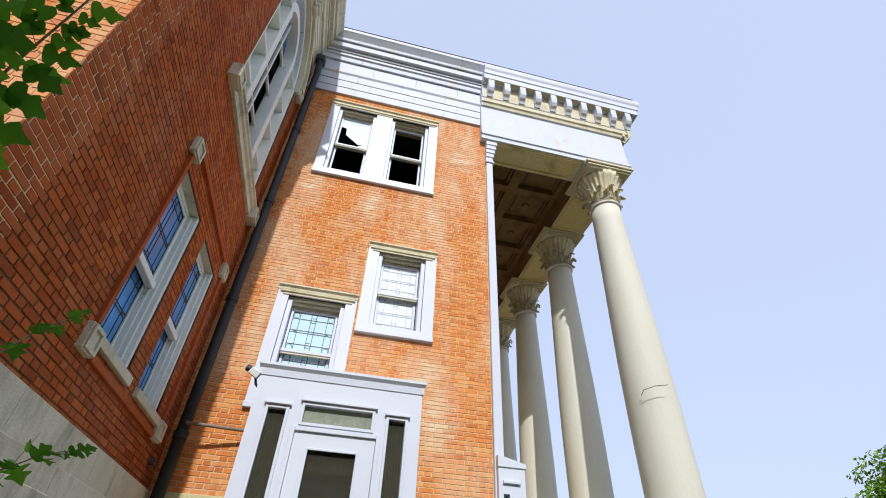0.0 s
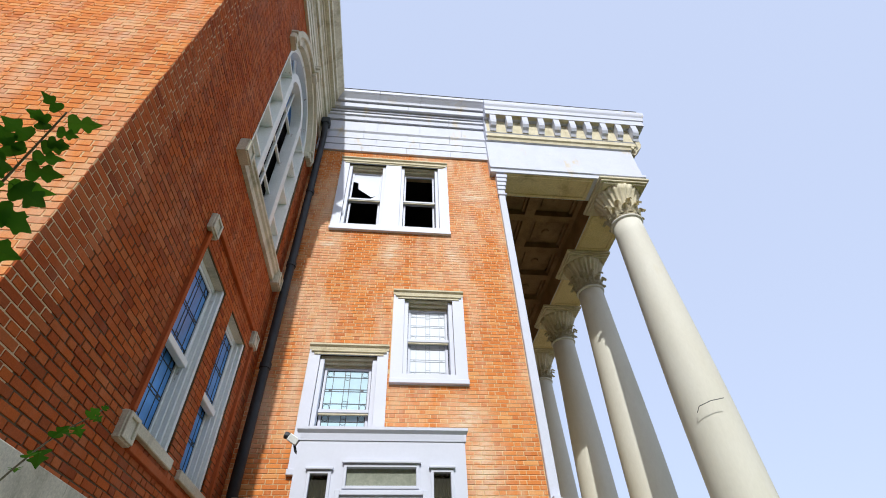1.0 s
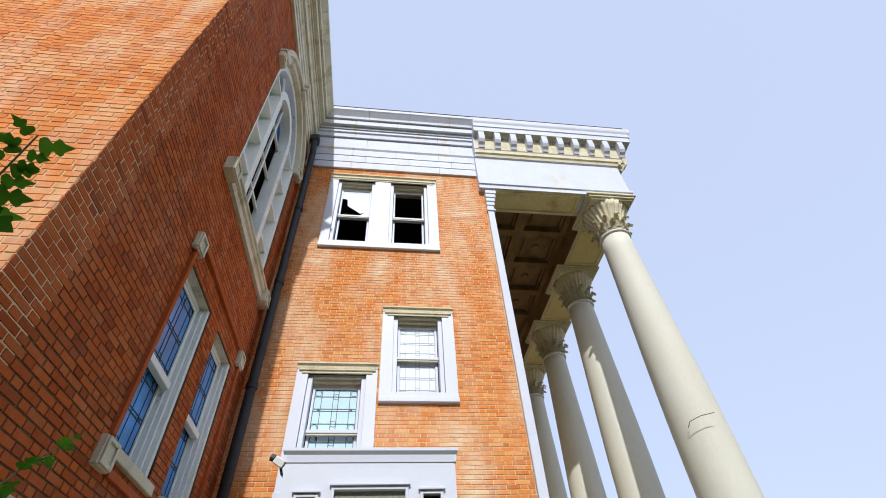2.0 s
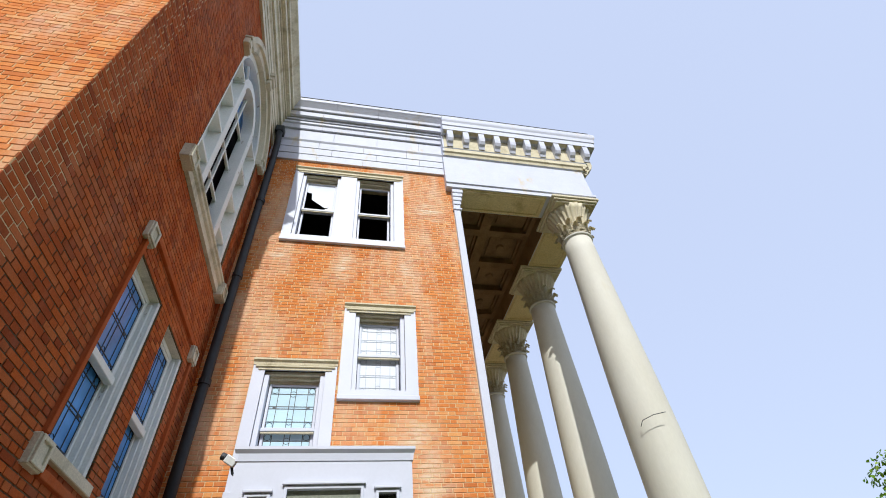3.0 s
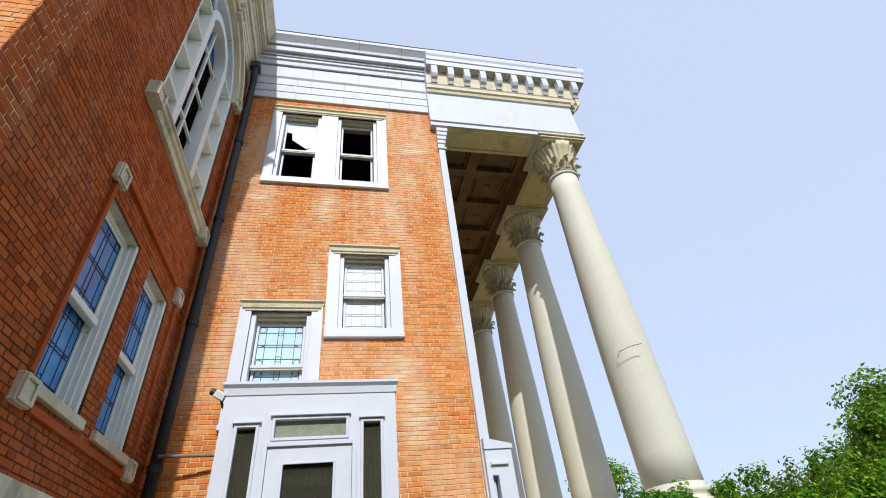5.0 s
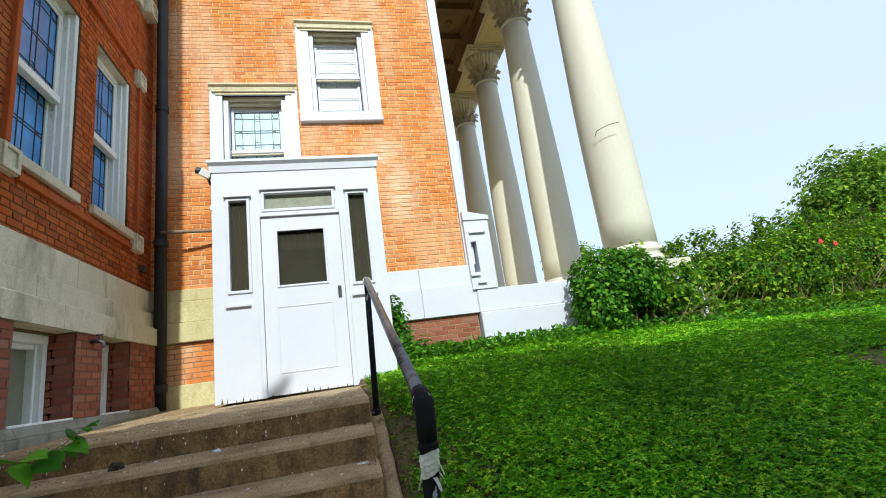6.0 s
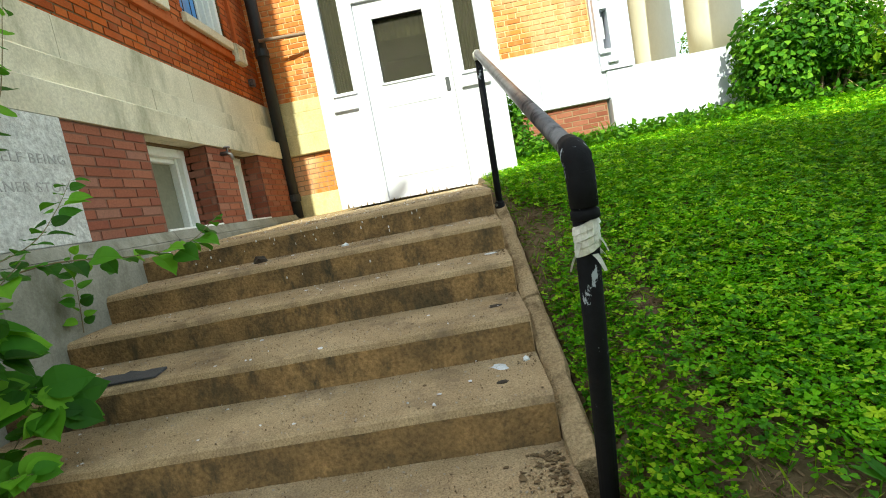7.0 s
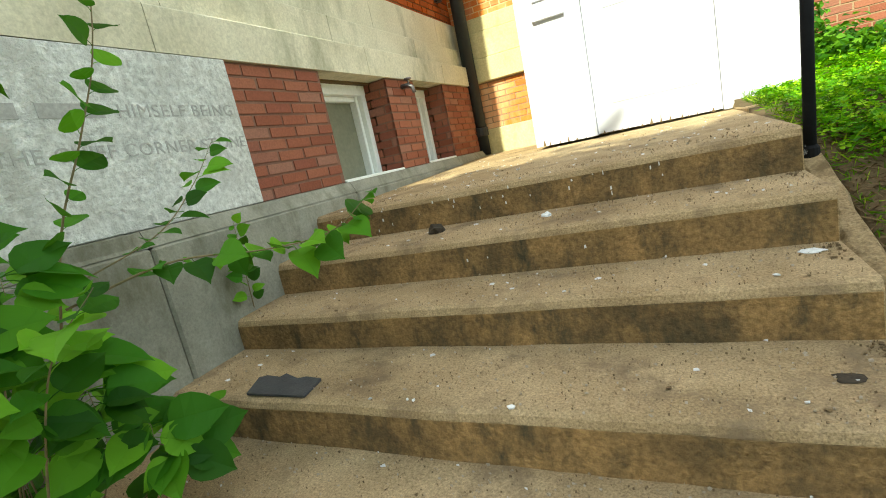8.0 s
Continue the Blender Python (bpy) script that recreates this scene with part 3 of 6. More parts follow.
def carve(text, y0, z, size, spacing=1.12):
    cu = bpy.data.curves.new("carved_line", "FONT")
    cu.body, cu.size, cu.extrude, cu.space_character, cu.resolution_u = text, size, 0.0015, spacing, 3
    tmp = bpy.data.objects.new("carved_line", cu)
    scene.collection.objects.link(tmp)
    dg = bpy.context.evaluated_depsgraph_get()
    me = bpy.data.meshes.new_from_object(tmp.evaluated_get(dg))
    bpy.data.objects.remove(tmp)
    bm = bmesh.new()
    bm.from_mesh(me)
    for v in bm.verts:
        v.co = Vector(on_west(y0 + v.co.x, 0.1815 + v.co.z, z + v.co.y))
    return bm


part("carved_line", carve("HIMSELF BEING", 3.20, 0.60, 0.078), M_CUT_SHADE, corner_stone)
part("carved_line", carve("THE CHIEF CORNER STONE", 2.74, 0.44, 0.078), M_CUT_SHADE, corner_stone)
part("carved_bar", wboxes(on_west, (2.66, 2.86, 0.180, 0.183, 0.60, 0.655), (2.92, 3.15, 0.180, 0.183, 0.60, 0.655)), M_CUT_SHADE, corner_stone)

# dark brick of the basement storey, each brick a piece
low_wall = tagged(mesh_object("wall_basement", wboxes(on_west, *[(a, b, -0.3, 0.155, c, d) for a, b, c, d in cells(3.828, FACE_Y, 0.137, 0.882, [(BASE_A[0], BASE_A[1], 0, 1), (BASE_B[0], BASE_B[1], 0, 1)])]), M_MORTAR_BASE),
                  "dark red basement brick under the base course", "wall", kind="structure")
piece_list = brick_rects(3.83, FACE_Y - 0.01, 0.139, 0.884, [(BASE_A[0], BASE_A[1], 0, 1), (BASE_B[0], BASE_B[1], 0, 1)], flemish=False)


def piece_bricks(parent, M, rects, mat, d):
    shared = {}
    for a, b, c, e in rects:
        key = (round(b - a, 2), round(e - c, 3))
        if key not in shared:
            me = bpy.data.meshes.new("brick")
            bm = soft_edges(wboxes(M, (0, b - a, -0.02, 0.006, 0, e - c)), 0.002)
            o = Vector(M(0, 0, 0))
            for v in bm.verts:
                v.co -= o
            bmesh.ops.recalc_face_normals(bm, faces=bm.faces)
            bm.to_mesh(me)
            bm.free()
            me.materials.append(mat)
            shared[key] = me
        ob = new("brick", shared[key])
        ob.parent = parent
        ob.location = M(a, d + random.uniform(-0.0015, 0.0015), c)


# returns of the basement piers inside the window recesses
for u, s in ((BASE_A[0], 1), (BASE_A[1], -1), (BASE_B[0], 1), (BASE_B[1], -1)):
    M = (lambda u0, sg: (lambda a, d, v: (FACE_X - 0.115 + a, u0 + sg * d, v)))(u, s)
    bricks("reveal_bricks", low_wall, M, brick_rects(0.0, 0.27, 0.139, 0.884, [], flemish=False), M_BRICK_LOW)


# ---------------------------------------------------------------- windows
def came_grid(bm, M, u0, u1, v0, v1, d, w=0.009):
    """Lead lines of a geometric stained window: border, corner squares, a middle ladder."""
    h, k = v1 - v0, u1 - u0
    iu, iv = k * 0.17, min(k * 0.17, h * 0.2)
    for u in (u0 + iu, u1 - iu, u0 + k * 0.44, u0 + k * 0.56):
        wbox(bm, M, u - w / 2, u + w / 2, d, d + 0.006, v0, v1)
    for v in (v0 + iv, v1 - iv):
        wbox(bm, M, u0, u1, d, d + 0.0064, v - w / 2, v + w / 2)
    vm = v0 + h * 0.5
    for v in (vm - 0.018, vm + 0.018):        # a double bar across the middle, with a small square on it
        wbox(bm, M, u0, u1, d, d + 0.0062, v - w / 2, v + w / 2)
    for u in (u0 + iu - 0.03, u1 - iu + 0.03):
        wbox(bm, M, u - 0.022, u + 0.022, d + 0.001, d + 0.0068, vm - 0.022, vm + 0.022)
    for u in (u0, u1 - w):
        wbox(bm, M, u, u + w, d, d + 0.006, v0, v1)
    for v in (v0, v1 - w):
        wbox(bm, M, u0, u1, d, d + 0.0064, v, v + w)
    # lozenges in the corners and at the ladder's ends
    for cu, cv in [(a, b) for a in (u0 + iu / 2, u1 - iu / 2) for b in (v0 + iv / 2, v1 - iv / 2)] + [(u0 + k / 2, v0 + iv), (u0 + k / 2, v1 - iv)]:
        r = min(iu, iv) * 0.42
        ring = [(cu + r * math.cos(t), cv + r * math.sin(t)) for t in (math.pi / 4 * i for i in range(9))]
        tube(bm, [M(a, d + 0.003, b) for a, b in ring], w * 0.42, 4)


def sash(window, M, u0, u1, v0, v1, d, stile, glass, leaded, mat, rail=None, glazed=True):
    rail = rail or stile
    s = part("sash", wboxes(M, (u0, u0 + stile, d, d + 0.045, v0, v1), (u1 - stile, u1, d, d + 0.045, v0, v1),
                            (u0 + stile, u1 - stile, d, d + 0.043, v0, v0 + rail), (u0 + stile, u1 - stile, d, d + 0.043, v1 - stile, v1), w=0.004), mat, window)
    g = (u0 + stile, u1 - stile, v0 + rail, v1 - stile)
    if glazed:
        part("pane", wboxes(M, (g[0], g[1], d + 0.016, d + 0.022, g[2], g[3])), glass, s)
        if leaded:
            bm = bmesh.new()
            came_grid(bm, M, g[0], g[1], g[2], g[3], d + 0.022)
            part("lead_cames", bm, M_LEAD_PALE if glass is M_PALE else M_LEAD, s)
    return s


def side_window(i, hole):
    """A tall double-hung leaded window in the shaded wall."""
    u0, u1, v0, v1 = hole
    w = thing(f"window_{i}", on_west(u0, 0, v0), "white double-hung window with blue leaded glass", "window", kind="structure")
    part("window_frame", wboxes(on_west, (u0, u0 + 0.05, -0.30, -0.10, v0, v1), (u1 - 0.06, u1, -0.30, -0.02, v0, v1), (u0 + 0.05, u1 - 0.06, -0.30, -0.12, v1 - 0.06, v1),
                                (u0 + 0.05, u0 + 0.07, -0.28, -0.13, v0, v1 - 0.06), (u1 - 0.095, u1 - 0.06, -0.28, -0.07, v0, v1 - 0.06), (u1 - 0.12, u1 - 0.095, -0.28, -0.12, v0, v1 - 0.06), w=0.006), M_PEEL, w)
    part("lintel", wboxes(on_west, (u0 - 0.005, u1 + 0.005, -0.30, -0.02, v1 - 0.004, v1 + 0.10)), M_STONE, w)
    mid = (v0 + v1) / 2 - 0.08
    sash(w, on_west, u0 + 0.07, u1 - 0.12, mid, v1 - 0.07, -0.17, 0.035, M_BLUE, True, M_PEEL)
    sash(w, on_west, u0 + 0.07, u1 - 0.12, v0 + 0.02, mid + 0.045, -0.225, 0.035, M_BLUE, True, M_PEEL, 0.06)
    part("meeting_rail", wboxes(on_west, (u0 + 0.06, u1 - 0.11, -0.17, -0.09, mid - 0.03, mid + 0.05), w=0.006), M_PEEL, w)
    bm = bmesh.new()
    moulding(bm, on_west, u0 - 0.04, u1 + 0.06, [(-0.30, v0 - 0.11), (0.055, v0 - 0.11), (0.055, v0 - 0.015), (-0.30, v0 + 0.02)])
    part("window_sill", soft_edges(bm, 0.006), M_STONE, w)
    # sheet behind the sashes with the room's darkness in its colour
    part("dark_backing", wboxes(on_west, (u0, u1, -0.42, -0.40, v0, v1)), M_DARK, w)


side_window(1, WIN_A)
side_window(2, WIN_B)

# raised brick border with stone corner blocks
border = thing("window_border", on_west(PANEL[0], 0, PANEL[2]), "raised brick border with stone corner blocks", "window surround", kind="structure")
for u0, u1, v0, v1 in ((PANEL[0] + 0.22, PANEL[1] - 0.22, PANEL[3] - 0.06, PANEL[3]), (PANEL[0] + 0.22, PANEL[1] - 0.22, PANEL[2] + 0.02, PANEL[2] + 0.09),
                       (PANEL[0] + 0.02, PANEL[0] + 0.08, PANEL[2] + 0.28, PANEL[3] - 0.26), (PANEL[1] - 0.08, PANEL[1] - 0.02, PANEL[2] + 0.28, PANEL[3] - 0.26)):
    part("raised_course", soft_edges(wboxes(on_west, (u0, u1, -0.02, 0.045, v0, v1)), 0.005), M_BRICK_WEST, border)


def corner_block(parent, M, u, v, size, depth):
    b = part("corner_block", soft_edges(wboxes(M, (u, u + size, -0.02, depth, v, v + size)), 0.008), M_STONE, parent)
    k = size * 0.2
    part("panel_rim", soft_edges(wboxes(M, (u + 0.01, u + k, depth, depth + 0.02, v + 0.01, v + size - 0.01), (u + size - k, u + size - 0.01, depth, depth + 0.02, v + 0.01, v + size - 0.01),
                                        (u + k, u + size - k, depth, depth + 0.019, v + 0.01, v + k), (u + k, u + size - k, depth, depth + 0.019, v + size - k, v + size - 0.01)), 0.004), M_STONE, b)


for u, v in ((PANEL[0] - 0.05, PANEL[2] + 0.02), (PANEL[0] - 0.05, PANEL[3] - 0.26), (PANEL[1] - 0.18, PANEL[2] + 0.02), (PANEL[1] - 0.18, PANEL[3] - 0.26)):
    corner_block(border, on_west, u, v, 0.23, 0.06)


def arched_window():
    """The tall arched window: stone surround, white mullions, missing panes."""
    w = thing("window_3", on_west(BIG[0], 0, BIG[2]), "tall arched white window with broken panes", "window", kind="structure")
    u0, u1, v0 = BIG[0], BIG[1], BIG[2]

    def ring(r0, r1, d0, d1, n=28):
        bm = bmesh.new()
        rows = []
        for i in range(n + 1):
            a = math.pi * i / n
            rows.append([bm.verts.new(on_west(ARCH_Y + r * math.cos(a), d, ARCH_Z + r * math.sin(a))) for r, d in ((r0, d0), (r0, d1), (r1, d1), (r1, d0))])
        for a, b in zip(rows, rows[1:]):
            for j in range(4):
                bm.faces.new((a[j], a[(j + 1) % 4], b[(j + 1) % 4], b[j]))
        bm.faces.new(rows[0])
        bm.faces.new(rows[-1][::-1])
        return bm

    part("archivolt", ring(ARCH_R - 0.02, ARCH_R + 0.13, -0.06, 0.06), M_STONE, w)
    part("archivolt", ring(ARCH_R + 0.13, ARCH_R + 0.24, -0.03, 0.12), M_STONE, w)
    bm = bmesh.new()
    for a, b in ((u0 - 0.26, u0 - 0.01), (u1 + 0.01, u1 + 0.26)):
        wbox(bm, on_west, a, b, -0.05, 0.10, ARCH_Z - 0.02, ARCH_Z + 0.22)
        wbox(bm, on_west, a - 0.02, b + 0.02, -0.05, 0.13, ARCH_Z + 0.16, ARCH_Z + 0.224)
    part("springer", soft_edges(bm, 0.006), M_STONE, w)
    bm = bmesh.new()
    for k, (a, b) in enumerate(((0.10, 0.16), (0.12, 0.20), (0.14, 0.22))):
        wbox(bm, on_west, ARCH_Y - a, ARCH_Y + a, -0.02, b, ARCH_Z + ARCH_R + 0.02 + 0.13 * k, ARCH_Z + ARCH_R + 0.15 + 0.13 * k)
    part("keystone", soft_edges(bm, 0.008), M_STONE, w)
    bm = bmesh.new()
    moulding(bm, on_west, u0 - 0.08, u1 + 0.06, [(-0.3, 5.74), (0.05, 5.74), (0.05, 5.86), (0.085, 5.88), (0.085, 5.94), (0.11, 5.95), (0.11, 5.99), (-0.3, 6.03)])
    part("window_sill", bm, M_STONE, w)
    for u in (u0 - 0.28, u1 + 0.03):
        corner_block(w, on_west, u, 5.70, 0.26, 0.13)
    part("window_frame", wboxes(on_west, (u0, u0 + 0.09, -0.26, -0.03, v0, ARCH_Z), (u1 - 0.09, u1, -0.26, -0.03, v0, ARCH_Z), w=0.006), M_PEEL, w)
    part("arch_frame", ring(ARCH_R - 0.15, ARCH_R - 0.02, -0.26, -0.05), M_PEEL, w)
    m0, m1 = ARCH_Y - 0.55, ARCH_Y + 0.55
    part("arch_frame", ring(0.50, 0.66, -0.27, -0.06), M_PEEL, w)
    for u in (m0, m1):
        part("mullion", soft_edges(wboxes(on_west, (u - 0.08, u + 0.08, -0.27, -0.05, v0, ARCH_Z)), 0.008), M_PEEL, w)
    for u, s in ((u0 + 0.09, m0 - 0.08), (m1 + 0.08, u1 - 0.09)):
        for v in (6.7, 7.55, 8.4, 9.3):
            part("transom_bar", soft_edges(wboxes(on_west, (u, s, -0.26, -0.06, v, v + 0.06)), 0.006), M_PEEL, w)
        part("side_panel", wboxes(on_west, (u, s, -0.285, -0.262, v0, ARCH_Z)), M_PEEL, w)
    for v in (7.1, 8.0, 9.0):
        part("muntin", soft_edges(wboxes(on_west, (m0 + 0.08, m1 - 0.08, -0.24, -0.19, v, v + 0.045)), 0.005), M_PEEL, w)
    part("muntin", soft_edges(wboxes(on_west, (ARCH_Y - 0.025, ARCH_Y + 0.025, -0.238, -0.188, v0, ARCH_Z + 0.5)), 0.005), M_PEEL, w)
    for a in (0.9, math.pi - 0.9):
        bm = bmesh.new()
        tube(bm, [on_west(ARCH_Y + r * math.cos(a), -0.16, ARCH_Z + r * math.sin(a)) for r in (0.64, 0.98)], 0.045, 6)
        part("spoke", bm, M_PEEL, w)
    part("arch_panel", wboxes(on_west, (u0, u1, -0.33, -0.31, ARCH_Z + 0.2, ARCH_Z + ARCH_R)), M_BLUE, w)
    # sheet behind the arch, coloured black for the unlit room
    part("dark_backing", wboxes(on_west, (u0, u1, -0.445, -0.43, v0, BIG[3])), M_DARK, w)


arched_window()


def basement_window(i, hole):
    """A boarded window set deep in its recess, in a peeling frame."""
    u0, u1, v0, v1 = hole
    w = thing(f"window_{i}", on_west(u0, 0, v0), "boarded basement window with peeling white frame", "window", kind="structure")
    part("window_frame", soft_edges(wboxes(on_west, (u1 - 0.065, u1 - 0.006, -0.20, -0.055, v0, v1 - 0.06), (u1 - 0.095, u1 - 0.065, -0.20, -0.10, v0, v1 - 0.06), (u0 + 0.006, u0 + 0.06, -0.20, -0.08, v0, v1 - 0.06),
                                           (u0 + 0.006, u1 - 0.006, -0.20, -0.05, v1 - 0.075, v1 + 0.01), (u0 + 0.06, u1 - 0.095, -0.20, -0.11, v1 - 0.115, v1 - 0.075)), 0.006), M_PEEL, w)
    part("pane", wboxes(on_west, (u0 + 0.06, u1 - 0.095, -0.19, -0.165, v0, v1 - 0.10)), M_BOARD, w)
    part("window_sill", soft_edges(wboxes(on_west, (u0 + 0.006, u1 - 0.006, -0.20, 0.17, v0 - 0.045, v0 + 0.012)), 0.006), M_PEEL, w)


basement_window(4, BASE_A)
basement_window(5, BASE_B)

# ---------------------------------------------------------------- the sunlit wall with the stair windows
RIGHT = 2.32
W1, W2, W3 = (-1.33, -0.04, 2.75, 4.82), (0.0, 1.285, 4.15, 6.03), (-1.41, 1.12, 7.57, 10.05)
CAS = 0.24
H1 = (-1.15, -0.22, 2.95, 4.64)
H2 = (0.20, 1.08, 4.32, 5.88)
H3A, H3B = (-1.22, -0.35, 7.76, 9.88), (0.02, 0.90, 7.76, 9.88)
DOORWAY = (-0.55, 0.50, 0.05, 2.2)
wall_north = tagged(mesh_object("wall_north", wboxes(on_face, *[(a, b, -0.45, -0.002, c, d) for a, b, c, d in
                    cells(FACE_X, RIGHT - 0.002, -1.2, 12.4, [H1, DOORWAY, H2, H3A, H3B])]), M_MORTAR),
                    "sunlit orange brick wall with pale salt stains", "wall", kind="structure")
face_holes = [(W1[0], W1[1], W1[2], W1[3] - 0.02), W2, W3, (-1.0, 0.95, 0, 2.7)]
face_rects = brick_rects(FACE_X, RIGHT, 1.63, 10.42, face_holes)
face_near = face_rects[:, 2] < 3.15
bricks("wall_bricks", wall_north, on_face, face_rects[~face_near], M_BRICK)


def stair_window(i, outer, holes, glass, top_glass, broken=False):
    u0, u1, v0, v1 = outer
    label = "white casing with two broken sash windows, dark inside" if broken else "white casing with a leaded sash window"
    w = thing(f"window_{i}", on_face(u0, 0, v0), label, "window", kind="structure")
    part("window_frame", wboxes(on_face, *[(a, b, -0.36, 0.035, c, d) for a, b, c, d in cells(u0, u1, v0, v1 - 0.06, holes)]), M_WHITE, w)
    bm = bmesh.new()
    moulding(bm, on_face, u0 - 0.01, u1 + 0.01, [(-0.02, v1 - 0.10), (0.045, v1 - 0.10), (0.05, v1 - 0.05), (0.085, v1 - 0.03), (0.085, v1), (-0.02, v1 + 0.015)], (0.0, 0.0))
    part("hood", bm, M_AGED_SHADE, w)
    part("window_sill", soft_edges(wboxes(on_face, (u0 - 0.01, u1 + 0.01, -0.02, 0.075, v0 - 0.01, v0 + 0.07)), 0.006), M_WHITE, w)
    for k in range(2):                        # thin stepped fillets under the hood
        part("hood", soft_edges(wboxes(on_face, (u0 + 0.03 + 0.05 * k, u1 - 0.03 - 0.05 * k, 0.03, 0.066 - 0.014 * k, v1 - 0.145 - 0.05 * k, v1 - 0.115 - 0.05 * k)), 0.005), M_AGED_SHADE, w)
    for a, b, c, d in holes:
        # the head steps down three times towards the sash
        # the soffit's tan shade is in their colour; the side stops stay white
        for k, (o, i, n) in enumerate(((-0.03, -0.10, 0.0), (-0.10, -0.18, 0.035), (-0.18, -0.25, 0.07))):
            part("head_step", soft_edges(wboxes(on_face, (a + n + 0.001, b - n - 0.001, i, o, d - 1.3 * n - 0.05, d - 1.3 * n)), 0.006), M_AGED_SHADE, w)
        part("stop", soft_edges(wboxes(on_face, (a, a + 0.075, -0.20, -0.022, c, d - 0.055), (b - 0.075, b, -0.20, -0.022, c, d - 0.055)), 0.005), M_WHITE, w)
        mid = c + (d - c) * 0.46
        m, top = 0.085, d - 0.15
        sash(w, on_face, a + m, b - m, mid, top, -0.21, 0.04, top_glass, not broken, M_WHITE, glazed=not broken)
        sash(w, on_face, a + m, b - m, c, mid + 0.04, -0.255, 0.045, glass, not broken, M_WHITE, 0.07, glazed=not broken)
        part("meeting_rail", soft_edges(wboxes(on_face, (a + m - 0.02, b - m + 0.02, -0.21, -0.13, mid - 0.01, mid + 0.045)), 0.006), M_WHITE, w)
        part("parting_slip", soft_edges(wboxes(on_face, (a + m, b - m, -0.17, -0.135, mid - 0.045, mid - 0.022)), 0.004), M_AGED_SHADE, w)
    return w


w6 = stair_window(6, (W1[0], W1[1], W1[2], W1[3]), [H1], M_AQUA, M_AQUA)
w7 = stair_window(7, W2, [H2], M_PALE, M_PALE)
w8 = stair_window(8, W3, [H3A, H3B], M_PANE, M_PANE, True)
# what is left of the broken upper panes: shards and a hanging blind
bm = bmesh.new()
a, b, c, d = H3A
mid = c + (d - c) * 0.46
for pts in (((a + 0.09, d - 0.18), (b - 0.09, d - 0.18), (b - 0.09, mid + 0.35), (b - 0.16, mid + 0.22), (b - 0.3, mid + 0.16), (a + 0.26, mid + 0.42), (a + 0.24, d - 0.5), (a + 0.09, d - 0.46)),
            ((b - 0.36, mid + 0.05), (b - 0.09, mid + 0.05), (b - 0.09, mid + 0.30))):
    f = [bm.verts.new(on_face(u, -0.185, v)) for u, v in pts], [bm.verts.new(on_face(u, -0.191, v)) for u, v in pts]
    bm.faces.new(f[0])
    bm.faces.new(f[1][::-1])
    for i in range(len(pts)):
        j = (i + 1) % len(pts)
        bm.faces.new((f[0][i], f[0][j], f[1][j], f[1][i]))
part("broken_pane", bm, M_PALE, w8, "jagged remains of pale glass")

# stone courses low on the sunlit wall
base_north = thing("base_course", (-1.5, FACE_Y, 0.1), "cream limestone courses at the foot of the sunlit wall", "base course", kind="structure")
for v0, v1, d in ((1.46, 1.625, 0.05), (1.17, 1.457, 0.08), (0.905, 1.167, 0.11), (0.03, 0.365, 0.10)):
    part("stone", soft_edges(wboxes(on_face, (FACE_X + 0.10, -0.99, -0.02, d, v0, v1)), 0.008), M_QUOIN, base_north)
# same limestone east of the vestibule, its sunlit glare put into a white colour
for v0, v1, d in ((1.30, 1.60, 0.07), (0.85, 1.297, 0.11)):
    for a, b in ((0.90, 1.55), (1.553, 2.40)):
        part("stone", soft_edges(wboxes(on_face, (a, b, -0.02, d, v0, v1)), 0.008), M_WHITE, base_north)
bricks("low_bricks", wall_north, lambda u, d, v: on_face(u, d + 0.046, v), brick_rects(-2.0, -0.99, 0.37, 0.90, [], flemish=False), M_BRICK)
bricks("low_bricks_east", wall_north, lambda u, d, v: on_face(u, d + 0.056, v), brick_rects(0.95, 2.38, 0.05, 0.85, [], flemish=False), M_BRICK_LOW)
part("footing", wboxes(on_face, (-2.0, -0.99, -0.02, 0.045, 0.3, 0.91), (0.95, 2.379, -0.02, 0.055, -0.6, 0.86)), M_MORTAR_LOW, base_north)


# ---------------------------------------------------------------- entablature: architrave, frieze, cornice
def entablature_courses(z, a, b, top, out):
    """(d, v) up the face of each course: three fasciae to a, the frieze to b, bed mouldings, corona and crown. out: how far it reaches; top: its level."""
    k, q = (top - b) / 0.91, out / 0.50
    f = (a - z) / 0.87
    return [[(0.06, z), (0.06, z + 0.245 * f)], [(0.072, z + 0.25 * f), (0.072, z + 0.505 * f)],
            [(0.085, z + 0.51 * f), (0.085, a - 0.12 * f), (0.12, a - 0.07 * f), (0.12, a)],
            [(0.07, a + 0.005), (0.07, b)],
            [(0.12 * q, b + 0.02 * k), (0.14 * q, b + 0.16 * k), (0.18 * q, b + 0.18 * k), (0.18 * q, b + 0.26 * k)],
            [(0.21 * q, b + 0.28 * k), (0.21 * q, b + 0.36 * k)],
            [(0.30 * q, b + 0.37 * k), (0.30 * q, b + 0.56 * k)],
            [(0.35 * q, b + 0.58 * k), (0.37 * q, b + 0.66 * k), (0.46 * q, b + 0.76 * k), (out, b + 0.80 * k), (out, top)]]


ENT_Z, TOP_Z = 10.33, 12.53
ent = thing("entablature", (0, FACE_Y, ENT_Z), "cream terracotta entablature with stepped cornice", "entablature", kind="structure")


